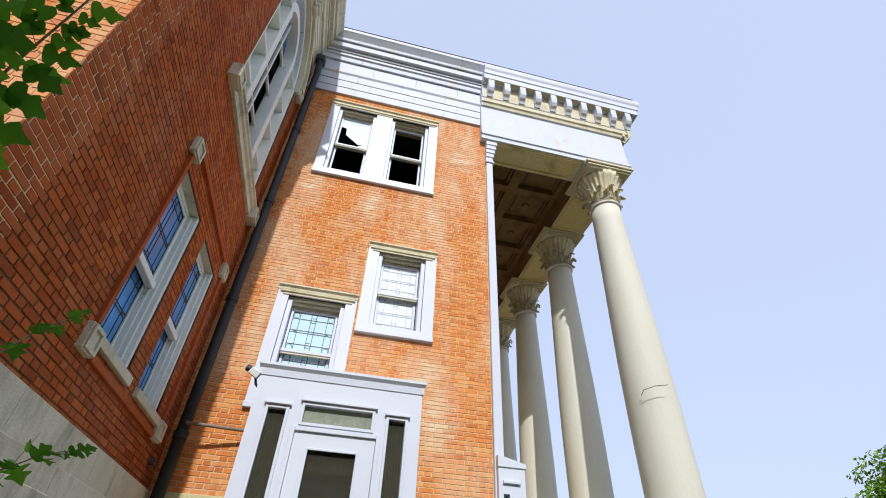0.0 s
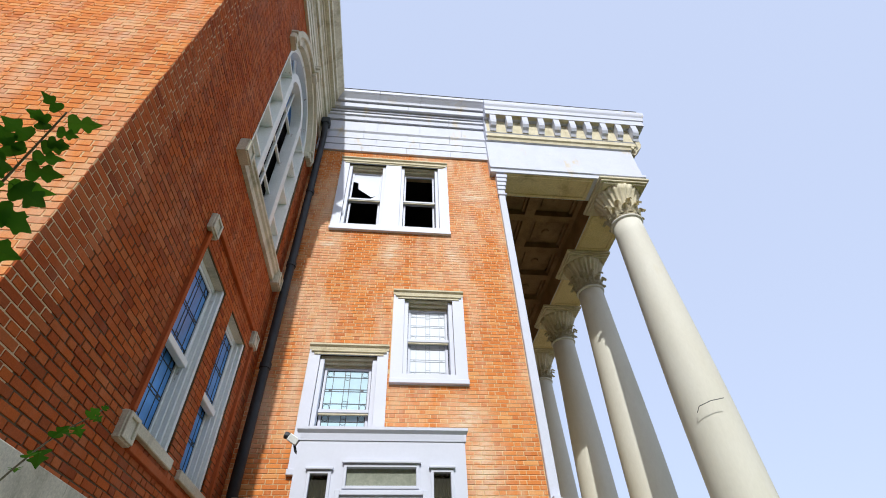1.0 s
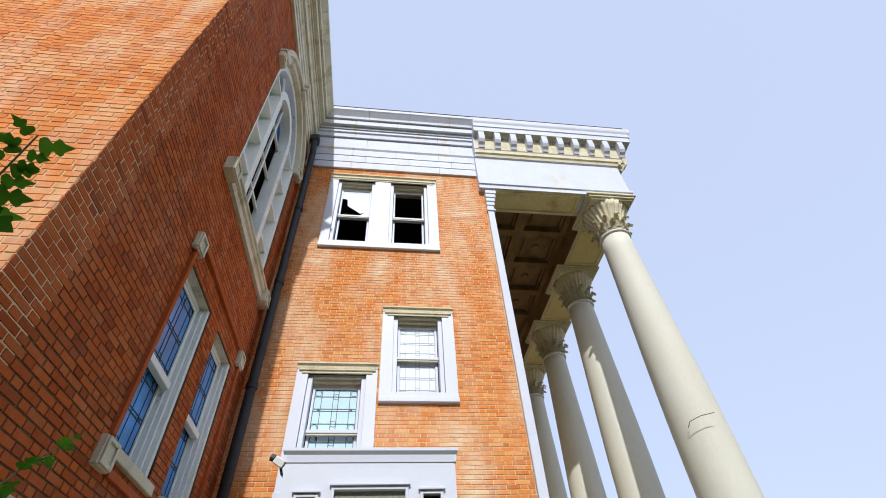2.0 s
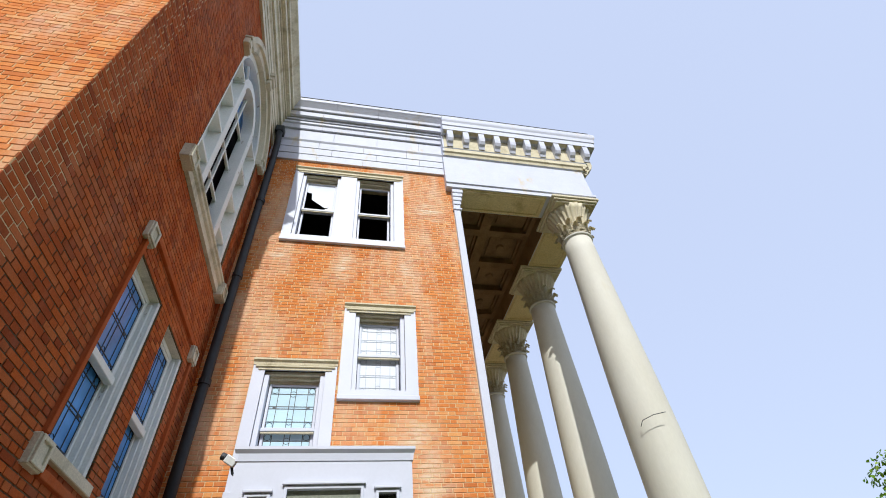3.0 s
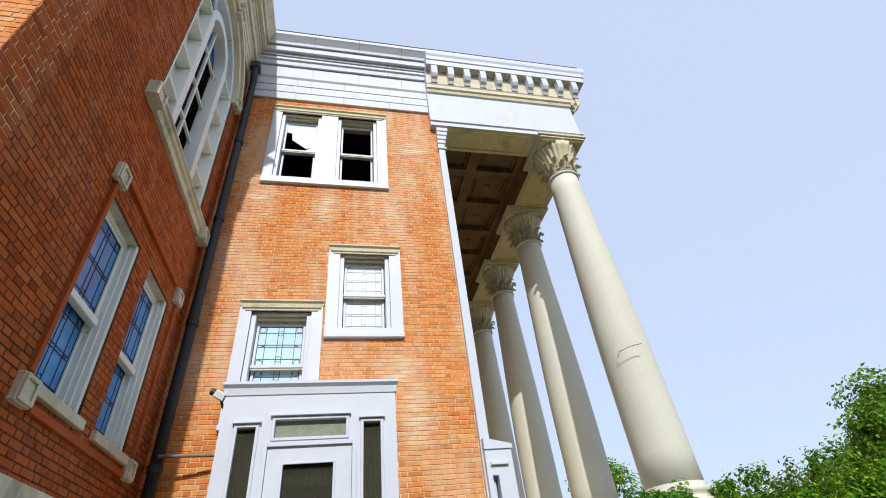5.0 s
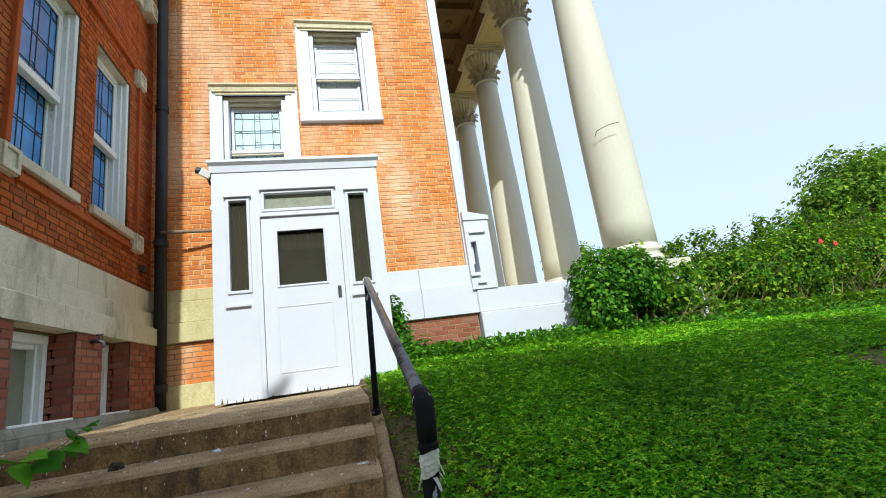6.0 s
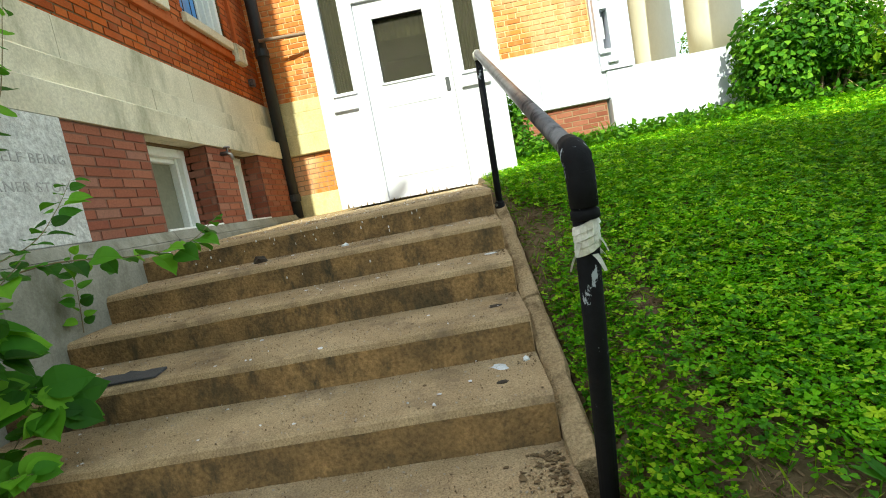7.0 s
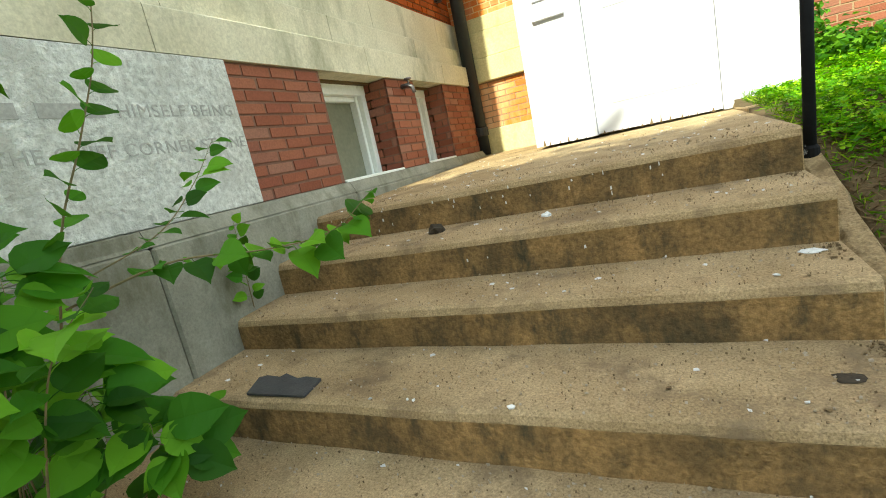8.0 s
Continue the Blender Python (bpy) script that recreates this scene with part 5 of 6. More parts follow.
# bare, rotten lower edge
for i in range(26):
    bm = bmesh.new()
    x = VX0 + 0.02 + (VX1 - VX0 - 0.06) * (i + random.random() * 0.6) / 26
    h, w = random.choice((0.012, 0.02, 0.03, 0.06)) * (1 + random.random()), random.uniform(0.006, 0.03)
    f = [bm.verts.new((px, VY - 0.002, VZ0 + pz)) for px, pz in ((x, 0.001), (x + w, 0.001), (x + w * 0.8, h * 0.4), (x + w * 0.45, h), (x + w * 0.3, h * 0.5))]
    g = [bm.verts.new(v.co + Vector((0, 0.004, 0))) for v in f]
    bm.faces.new(f)
    bm.faces.new(g[::-1])
    part("rot_mark", bm, M_DEBRIS, vest, "bare rotten wood at the foot")


def curtain(u0, u1, v0, v1, mat, label):
    bm = bmesh.new()
    n, rows = 28, []
    for i in range(n + 1):
        u = u0 + (u1 - u0) * i / n
        d = -0.12 + 0.012 * math.sin(i * 1.9) + 0.006 * math.sin(i * 0.7)
        rows.append([bm.verts.new(on_vest(u, d, v0)), bm.verts.new(on_vest(u, d, v1))])
    for a, b in zip(rows, rows[1:]):
        bm.faces.new((a[0], b[0], b[1], a[1]))
    bmesh.ops.solidify(bm, geom=bm.faces[:], thickness=0.002)
    part("curtain", bm, mat, vest, label)


M_CLOTH = surface("olive curtain cloth", (0.13, 0.125, 0.075), (0.24, 0.23, 0.15), 5, 0.9, 60, 0.2, stretch=(1, 1, 0.15))
curtain(-0.84, -0.58, 1.2, 2.36, M_CLOTH, "dusty olive curtain behind the side light")
curtain(0.52, 0.78, 1.2, 2.36, M_CLOTH, "dusty olive curtain behind the side light")
curtain(-0.32, 0.26, 1.72, 1.96, M_CLOTH, "short grey blind at the door pane's top")


# ---------------------------------------------------------------- pipes, rail and fittings
down = thing("downpipe", (-1.93, 7.36, 0.08), "dark painted iron downpipe in the corner", "downpipe")
part("pipe", tube(bmesh.new(), [(-1.93, 7.36, 0.08), (-1.93, 7.36, 4.0), (-1.94, 7.36, 9.9), (-1.95, 7.38, 10.25), (-1.93, 7.30, 10.55), (-1.93, 7.20, 11.0)], 0.074, 14), M_PIPE, down, smooth=True)
for z in (0.35, 2.25, 4.3, 6.4, 8.5):
    part("collar", lathe(bmesh.new(), [(0.074, -0.05), (0.088, -0.045), (0.09, 0.045), (0.074, 0.05)], (-1.93, 7.36, z), 14), M_PIPE, down)
part("hopper", soft_edges(boxes((-2.03, -1.83, 7.12, 7.34, 10.95, 11.18)), 0.02), M_PIPE, down)

conduit = thing("conduit", (-1.86, 7.26, 2.38), "thin rusty pipe between downpipe and vestibule", "pipe")
part("pipe", tube(bmesh.new(), [(-1.90, 7.26, 2.38), (-1.45, 7.34, 2.39), (-0.98, 7.42, 2.40)], 0.022, 10), surface("rusty conduit", (0.20, 0.14, 0.10), (0.34, 0.27, 0.21), 12, 0.7, 60, 0.4), conduit, smooth=True)

lamp = thing("security_light", (-1.03, 6.35, 2.6), "weathered white security light on the vestibule's side", "lamp")
bm = soft_edges(boxes((-0.065, 0.065, -0.055, 0.055, -0.045, 0.045)), 0.01)
bmesh.ops.transform(bm, matrix=pose(-1.09, 6.30, 2.76, 20, 28, 15), verts=bm.verts)
part("housing", bm, M_PEEL, lamp)
bm = lathe(bmesh.new(), [(0.03, 0), (0.04, 0.02), (0.042, 0.065), (0.036, 0.07)], (0, 0, 0), 14)
bmesh.ops.transform(bm, matrix=pose(-1.13, 6.29, 2.79, 0, -70, 0), verts=bm.verts)
part("lens_hood", bm, M_LEAD, lamp)
part("arm", tube(bmesh.new(), [(-1.08, 6.31, 2.74), (-1.05, 6.33, 2.64), (-0.99, 6.35, 2.58)], 0.016, 8), M_PIPE, lamp)

tap = thing("garden_tap", (-1.93, 5.7, 0.84), "small grey metal garden tap on brick", "tap")
part("body", tube(bmesh.new(), [(-1.96, 5.70, 0.82), (-1.90, 5.70, 0.82), (-1.86, 5.70, 0.80), (-1.85, 5.70, 0.75)], [0.022, 0.02, 0.018, 0.016], 10), M_RAILTOP, tap, smooth=True)
bm = lathe(bmesh.new(), [(0.03, 0), (0.034, 0.008), (0.03, 0.016)], (-1.89, 5.70, 0.865), 12)
part("wheel", bm, M_RAILTOP, tap)
part("stem", tube(bmesh.new(), [(-1.89, 5.70, 0.82), (-1.89, 5.70, 0.87)], 0.008, 8), M_RAILTOP, tap)
tag_box = thing("junction_box", (-2.1, 7.3, 1.87), "small grey junction box on the shaded wall", "box")
part("box_body", soft_edges(boxes((-2.115, -2.05, 7.16, 7.24, 1.83, 1.92)), 0.006), M_RAILTOP, tag_box)

RAIL_X = 0.56
rail = thing("handrail", (RAIL_X, 3.3, -0.9), "worn black pipe handrail with torn white tape", "handrail")
tube_rail = [(RAIL_X, 2.14, 0.055), (RAIL_X, 2.9, 0.345), (RAIL_X, 4.10, 0.815), (RAIL_X, 4.22, 0.865)]
part("top_rail", tube(bmesh.new(), tube_rail, 0.0232, 16), M_RAILTOP, rail, "rubbed grey steel top rail", smooth=True)
lower = part("post", tube(bmesh.new(), [(RAIL_X, 2.11, 0.02), (RAIL_X + 0.002, 2.20, -0.35), (RAIL_X + 0.002, 2.36, -1.0)], 0.0268, 16), M_RAIL, rail, smooth=True)
upper = part("post", tube(bmesh.new(), [(RAIL_X, 4.24, 0.84), (RAIL_X - 0.01, 4.27, 0.3), (RAIL_X - 0.02, 4.29, -0.25)], 0.022, 14), M_RAIL, rail, smooth=True)
bm = bmesh.new()
tube(bm, [(RAIL_X, 2.120, -0.06), (RAIL_X, 2.115, -0.01), (RAIL_X, 2.116, 0.022), (RAIL_X, 2.124, 0.044), (RAIL_X, 2.145, 0.062), (RAIL_X, 2.182, 0.076)], [0.0305, 0.031, 0.0325, 0.033, 0.0305, 0.027], 18)
part("elbow", bm, M_RAIL, rail, "black pipe elbow", smooth=True)
bm = lathe(bmesh.new(), [(0.026, -0.02), (0.0315, -0.017), (0.0315, 0.0), (0.028, 0.004)], (RAIL_X, 2.123, -0.07), 18)
part("elbow_collar", bm, M_RAIL, rail, smooth=True)
part("cap", lathe(bmesh.new(), [(0.026, -0.03), (0.032, 0.0), (0.030, 0.02), (0.015, 0.034)], (RAIL_X, 4.235, 0.855), 14), M_TAPE, rail, "pale worn cap", smooth=True)
part("foot", lathe(bmesh.new(), [(0.034, -0.03), (0.034, 0.025), (0.024, 0.04)], (RAIL_X - 0.018, 4.288, -0.125), 14), M_RAIL, rail)
# tape: wound bands and torn ends
bm = bmesh.new()
for k in range(4):
    zz = -0.165 + 0.017 * k
    lathe(bm, [(0.026, 0), (0.0295 + 0.001 * k, 0.003), (0.030, 0.016), (0.027, 0.02)], (RAIL_X + 0.001, 2.148 - 0.004 * k, zz), 14)
for v in bm.verts:
    v.co += 0.003 * noise.noise_vector(v.co * 60)
    v.co.z += 0.35 * (v.co.x - RAIL_X)
tape = part("tape", bm, M_TAPE, lower, "torn white tape wrapped round the post")
for k in range(7):
    bm = bmesh.new()
    a, l = random.uniform(0, 6.28), random.uniform(0.014, 0.036)
    o = Vector((RAIL_X + 0.028 * math.cos(a), 2.15 + 0.028 * math.sin(a), -0.15 + random.uniform(-0.02, 0.04)))
    d = Vector((math.cos(a), math.sin(a), random.uniform(-1.0, 0.3))).normalized()
    s = Vector((-math.sin(a), math.cos(a), 0)) * 0.008
    strip = [[bm.verts.new(o + d * l * t + s * q * (1 - 0.5 * t) + Vector((0, 0, -0.02 * t * t))) for q in (-1, 1)] for t in (0, 0.35, 0.7, 1)]
    for p, q in zip(strip, strip[1:]):
        bm.faces.new((p[0], p[1], q[1], q[0]))
    bmesh.ops.solidify(bm, geom=bm.faces[:], thickness=0.0012)
    part("torn_end", bm, M_TAPE, lower)

cable = thing("cable", (5.2, 7.4, 3.9), "thin loose cable hanging off the column", "cable")
part("wire", tube(bmesh.new(), [(5.13, 7.62, 3.80), (5.10, 7.48, 3.84), (5.25, 7.35, 3.88), (5.45, 7.28, 3.90)], 0.006, 6), M_LEAD, cable)

tagged(mesh_object("path_slab", soft_edges(boxes((0.492, 1.30, 5.45, 6.35, -0.10, 0.075)), 0.01), M_STEP), "short concrete slab beside the vestibule", "pavement", kind="structure")

# ---------------------------------------------------------------- litter on the steps
def tread_z(x, y):
    for i, n in enumerate(NOSE_Y):
        if y > n + 0.012:
            drop = (0.03 if i < 3 else 0.015) * (STAIR_X1 - x) / (STAIR_X1 - STAIR_X0)
            rise = (0.10 if i == 0 else 0.012) * (y - n) / ((7.6 if i == 0 else NOSE_Y[i - 1]) - n)
            return LEVEL[i] - drop + rise
    return WALK_Z


mat_piece = thing("shingle_piece", (-1.33, 3.02, -0.51), "broken grey roof shingle lying on a step", "shingle")
bm = bmesh.new()
out = [(-1.455, 3.022), (-1.17, 3.024), (-1.185, 3.135), (-1.27, 3.15), (-1.30, 3.135), (-1.38, 3.16), (-1.40, 3.142), (-1.475, 3.15), (-1.50, 3.13)]
lo = [bm.verts.new((x, y, tread_z(x, y) + 0.002)) for x, y in out]
hi = [bm.verts.new((v.co.x, v.co.y, v.co.z + 0.007 + 0.006 * random.random())) for v in lo]
bm.faces.new(lo[::-1])
bm.faces.new(hi)
for i in range(len(lo)):
    j = (i + 1) % len(lo)
    bm.faces.new((lo[i], lo[j], hi[j], hi[i]))
part("sheet", bm, M_SLATE, mat_piece)


def crumb(name, x, y, r, mat, label, category, flat=0.3, group="", seed=0):
    """A small torn or crumpled scrap that lies on a step."""
    rr = random.Random(seed)
    bm = bmesh.new()
    bmesh.ops.create_icosphere(bm, subdivisions=2, radius=1)
    off = Vector((rr.random() * 9, rr.random() * 9, rr.random() * 9))
    st = rr.uniform(0.6, 1.6)
    for v in bm.verts:
        k = 1 + 0.55 * noise.noise(v.co * 1.8 + off)
        v.co = Vector((v.co.x * r * st * k, v.co.y * r * k, max(v.co.z * r * flat * k, -0.002)))
    bmesh.ops.rotate(bm, cent=(0, 0, 0), matrix=Matrix.Rotation(rr.uniform(0, 3), 3, "Z"), verts=bm.verts)
    bmesh.ops.translate(bm, vec=(x, y, tread_z(x, y) + 0.002), verts=bm.verts)
    return tagged(mesh_object(name, bm, mat), label, category, group)


M_DKLEAF = surface("rotted leaf", (0.03, 0.025, 0.02), (0.07, 0.055, 0.04), 20, 0.8, 80, 0.4)
M_PLASTIC = surface("white plastic film", (0.66, 0.70, 0.74), (0.85, 0.87, 0.9), 30, 0.35, 60, 0.3, stain=(0.25, 0.4, 0.42), stain_at=(0.6, 0.62), stain_scale=25)
crumb("leaf_clump", -1.02, 3.98, 0.045, M_DKLEAF, "dark rotted leaf clump against a riser", "leaf", 0.9, "", 3)
crumb("paper_scrap", -0.47, 3.98, 0.03, M_PLASTIC, "crumpled white scrap on a step", "litter", 0.5, "", 4)
crumb("wrapper", 0.33, 2.90, 0.026, M_PLASTIC, "torn white wrapper on a step", "litter", 0.16, "", 5)
crumb("bottle_scrap", 0.44, 2.93, 0.018, M_PLASTIC, "crushed plastic scrap in the step's corner", "litter", 0.8, "", 6)
crumb("dead_leaf", 0.33, 2.76, 0.022, M_DKLEAF, "dark dead leaf on a step", "leaf", 0.2, "dead leaves", 7)
crumb("dead_leaf", 0.36, 3.20, 0.026, M_DKLEAF, "dark dead leaf on a step", "leaf", 0.15, "dead leaves", 8)
crumb("paper_scrap", 0.40, 3.66, 0.025, M_CHIP, "small white paper strip on a step", "litter", 0.15, "", 9)
crumb("leaf_clump", -0.95, 2.56, 0.03, M_DKLEAF, "dark rotted leaf clump against a riser", "leaf", 0.8, "", 10)

# paint flakes and leaf crumbs, past counting
def flakes(name, n, mat, size, label, region, seed):
    r = np.random.default_rng(seed)
    v, f = [], []
    for i in range(n):
        x, y = region(r)
        z = tread_z(x, y) + 0.003
        s = size * (0.3 + r.random() ** 2 * 1.2)
        a = r.random() * 6.28
        base = len(v)
        k = 5
        for j in range(k):
            q = a + j * 2 * math.pi / k
            m = s * (0.35 + 0.95 * r.random())
            v.append((x + m * math.cos(q), y + m * math.sin(q) * 0.7, z + 0.004 * r.random()))
        for j in range(k):
            v.append((v[base + j][0], v[base + j][1], v[base + j][2] - 0.003))
        for j in range(1, k - 1):
            f.append((base, base + j, base + j + 1))
            f.append((base + k, base + k + j + 1, base + k + j))
    ob = new(name, np_mesh(name, np.array(v), np.array(f), mat))
    return tagged(ob, label, "litter", kind="stuff")


flakes("paint_flakes", 270, M_CHIP, 0.011, "white paint flakes scattered over the landing", lambda r: (r.uniform(-1.8, 0.45), 4.2 + abs(r.normal(0, 1)) * 1.2 if r.random() < 0.65 else r.uniform(2.62, 4.2)), 21)
flakes("leaf_crumbs", 420, M_DEBRIS, 0.007, "dry leaf crumbs on steps and landing", lambda r: (r.uniform(-1.85, 0.47), min(7.3, 4.2 + abs(r.normal(0, 1)) * 1.5) if r.random() < 0.55 else r.uniform(2.3, 4.2)), 22)
flakes("fine_grit", 3200, surface("pale grit", (0.32, 0.26, 0.19), (0.5, 0.44, 0.36), 30, 0.9, 90, 0.1), 0.0045, "fine pale grit on the treads", lambda r: (r.uniform(-1.85, 0.47), r.uniform(1.5, 4.3)), 23)
flakes("dark_grit", 8000, M_DEBRIS, 0.0027, "dark pits and grit on the treads", lambda r: (r.uniform(-1.85, 0.47), r.uniform(1.5, 4.4)), 26)
flakes("kerb_litter", 150, M_DEBRIS, 0.006, "dry leaf crumbs gathered along the kerb", lambda r: (0.475 - abs(r.normal(0, 0.035)), r.choice(NOSE_Y[:4]) - abs(r.normal(0, 0.06)) - 0.02), 24)
flakes("leaf_drift", 170, M_DEBRIS, 0.010, "brown leaves drifted to the kerb's foot", lambda r: (0.47 - abs(r.normal(0, 0.06)), 2.56 - abs(r.normal(0, 0.16))), 25)


r = np.random.default_rng(29)
vv, ff = [], []
for i in range(34):
    x, h = -1.85 + 1.9 * r.random() ** 0.8, r.random() ** 1.5 * 0.13 + 0.015
    k = 0 if r.random() < 0.75 else 1
    y, z = NOSE_Y[k] - 0.014, LEVEL[k] - 0.02 - h
    s1, s2 = r.uniform(0.002, 0.005), r.uniform(0.003, 0.010)
    o = len(vv)
    vv += [(x - s1, y, z - s2), (x + s1, y, z - s2 * 0.8), (x + s1 * 0.7, y - 0.002, z + s2), (x - s1 * 0.9, y - 0.002, z + s2 * 0.8)]
    ff += [(o, o + 1, o + 2), (o, o + 2, o + 3)]
tagged(new("riser_flakes", np_mesh("riser_flakes", np.array(vv), np.array(ff), M_CHIP)), "white paint specks stuck to the top risers", "litter", kind="stuff")

# ---------------------------------------------------------------- foliage
def spread_leaves(pos, size, outward, seed, droop=0.4, template=None, up=0.6):
    """Leaf blades at given places: folded kites, turned at random about a mean direction."""
    r = np.random.default_rng(seed)
    n = len(pos)
    if template is None:
        template = np.array(((0, 0, 0), (0.34, 0.42, 0.09), (0, 1.0, -0.10), (-0.34, 0.42, 0.09)))
        quads = np.array(((0, 1, 2), (0, 2, 3)))
    else:
        template, quads = template
    nrm = outward + np.array((0, 0, up)) + r.normal(0, 0.55, (n, 3))
    nrm /= np.linalg.norm(nrm, axis=1)[:, None]
    t = r.normal(0, 1, (n, 3)) + outward * 0.5 + np.array((0, 0, -droop))
    t -= nrm * (t * nrm).sum(1)[:, None]
    t /= np.linalg.norm(t, axis=1)[:, None]
    b = np.cross(t, nrm)
    s = (size * r.uniform(0.6, 1.3, n))[:, None, None]
    co = pos[:, None] + s * (template[None, :, 0, None] * b[:, None] + template[None, :, 1, None] * t[:, None] + template[None, :, 2, None] * nrm[:, None])
    k = len(template)
    faces = (np.arange(n)[:, None, None] * k + quads[None]).reshape(-1, 3)
    return co.reshape(-1, 3), faces


LEAF6 = (np.array(((0, 0, 0), (0.30, 0.22, 0.06), (0.36, 0.52, 0.08), (0, 1.0, -0.12), (-0.36, 0.52, 0.08), (-0.30, 0.22, 0.06), (0, 0.5, 0))),
         np.array(((0, 1, 6), (1, 2, 6), (2, 3, 6), (3, 4, 6), (4, 5, 6), (5, 0, 6))))


def blob_points(r, n, centre, radii, lump=0.3, depth=0.35, low=-1.0):
    """Places near the uneven skin of a rounded mass."""
    out, nrm = [], []
    while len(out) < n:
        d = r.normal(0, 1, 3)
        d /= np.linalg.norm(d)
        if d[2] < low:
            continue
        k = 1 + lump * noise.noise(Vector(d * 2.1) + Vector(centre)) + 0.5 * lump * noise.noise(Vector(d * 5.3) + Vector(centre))
        k *= 1 - depth * r.random() ** 2
        out.append(np.array(centre) + d * np.array(radii) * k)
        nrm.append(d)
    return np.array(out), np.array(nrm)


def crown(name, parent, blobs, per, size, mat, seed, template=None, lump=0.3, depth=0.4, low=-1.0):
    r = np.random.default_rng(seed)
    V, F, base = [], [], 0
    for c, rad in blobs:
        n = int(per * (rad[0] * rad[1] + rad[0] * rad[2] + rad[1] * rad[2]) / 3)
        p, d = blob_points(r, n, c, rad, lump, depth, low)
        v, f = spread_leaves(p, size, d, int(r.integers(1 << 30)), template=template)
        V.append(v)
        F.append(f + base)
        base += len(v)
    ob = new(name, np_mesh(name, np.concatenate(V), np.concatenate(F), mat))
    if parent is not None:
        ob.parent = parent
        if parent.type == "EMPTY":
            ob.matrix_parent_inverse = Matrix.Translation(-parent.location)
    return ob


def twigs(name, parent, starts, ends, radius, mat, seed=0):
    bm = bmesh.new()
    for a, b in zip(starts, ends):
        a, b = Vector(a), Vector(b)
        m = (a + b) / 2 + Vector((random.uniform(-.1, .1), random.uniform(-.1, .1), random.uniform(0, .1))) * (b - a).length
        tube(bm, [a, m, b], [radius, radius * 0.8, radius * 0.4], 4)
    ob = tagged(mesh_object(name, bm, mat), kind="stuff")
    ob.parent = parent
    if parent.type == "EMPTY":
        ob.matrix_parent_inverse = Matrix.Translation(-parent.location)
    return ob


# ivy-covered shrub in front of the column
g0 = ground_z(4.35, 6.95)
bush = thing("ivy_shrub", (4.4, 6.95, g0), "dense green shrub overgrown with ivy", "shrub")
crown("foliage", bush, [((4.40, 6.95, 1.08), (0.66, 0.55, 0.46)), ((4.05, 6.85, 0.72), (0.42, 0.42, 0.46)), ((4.75, 6.95, 1.02), (0.48, 0.45, 0.48))], 8500, 0.072, M_IVY, 31, LEAF6, 0.22, 0.35)
twigs("brushwood", bush, [(4.1 + 0.09 * i, 6.9 + 0.05 * math.sin(i), g0 - 0.05) for i in range(9)], [(3.9 + 0.14 * i, 6.8 + 0.1 * math.cos(i * 2), 1.1) for i in range(9)], 0.016, M_BARK)
ivy = thing("ivy_patch", (1.15, 7.0, 0.1), "bright green ivy climbing the wall's foot", "ivy")
crown("foliage", ivy, [((1.12, 7.15, 0.55), (0.16, 0.22, 0.50)), ((1.28, 7.0, 0.32), (0.26, 0.3, 0.25)), ((1.10, 7.2, 0.98), (0.10, 0.12, 0.22))], 9000, 0.06, M_IVY, 33, LEAF6)
for i, (x, y, h) in enumerate(((2.1, 6.85, 0.34), (2.2, 6.95, 0.28))):
    p = thing("lily_clump", (x, y, ground_z(x, y)), "clump of long green strap leaves", "plant", "strap-leaved plants")
    for k in range(11):
        a, l = k * 2.4, h * random.uniform(0.7, 1.3)
        bm = bmesh.new()
        rows = []
        for t in (0, 0.3, 0.6, 0.85, 1):
            c = Vector((x + math.cos(a) * l * 0.8 * t ** 1.5, y + math.sin(a) * l * 0.8 * t ** 1.5, ground_z(x, y) + l * (t - 0.55 * t * t) * 1.4))
            s = Vector((-math.sin(a), math.cos(a), 0)) * 0.014 * (1.02 - t)
            rows.append([bm.verts.new(c - s), bm.verts.new(c + s)])
        for q, w in zip(rows, rows[1:]):
            bm.faces.new((q[0], q[1], w[1], w[0]))
        part("strap_leaf", bm, M_IVY, p)

# the hedge along the lawn's far edge, clump by clump
hedge_rows = [(5.35, 7.35, 0.90, 0.45), (5.75, 7.75, 1.32, 0.72), (6.7, 8.1, 1.48, 0.85), (7.9, 8.3, 1.72, 0.95), (9.1, 8.5, 1.84, 1.0), (10.3, 8.7, 1.92, 1.0), (11.6, 9.0, 2.05, 1.1), (13.2, 9.3, 2.2, 1.3), (15.2, 9.6, 2.45, 1.5), (17.6, 9.8, 2.6, 1.6)]
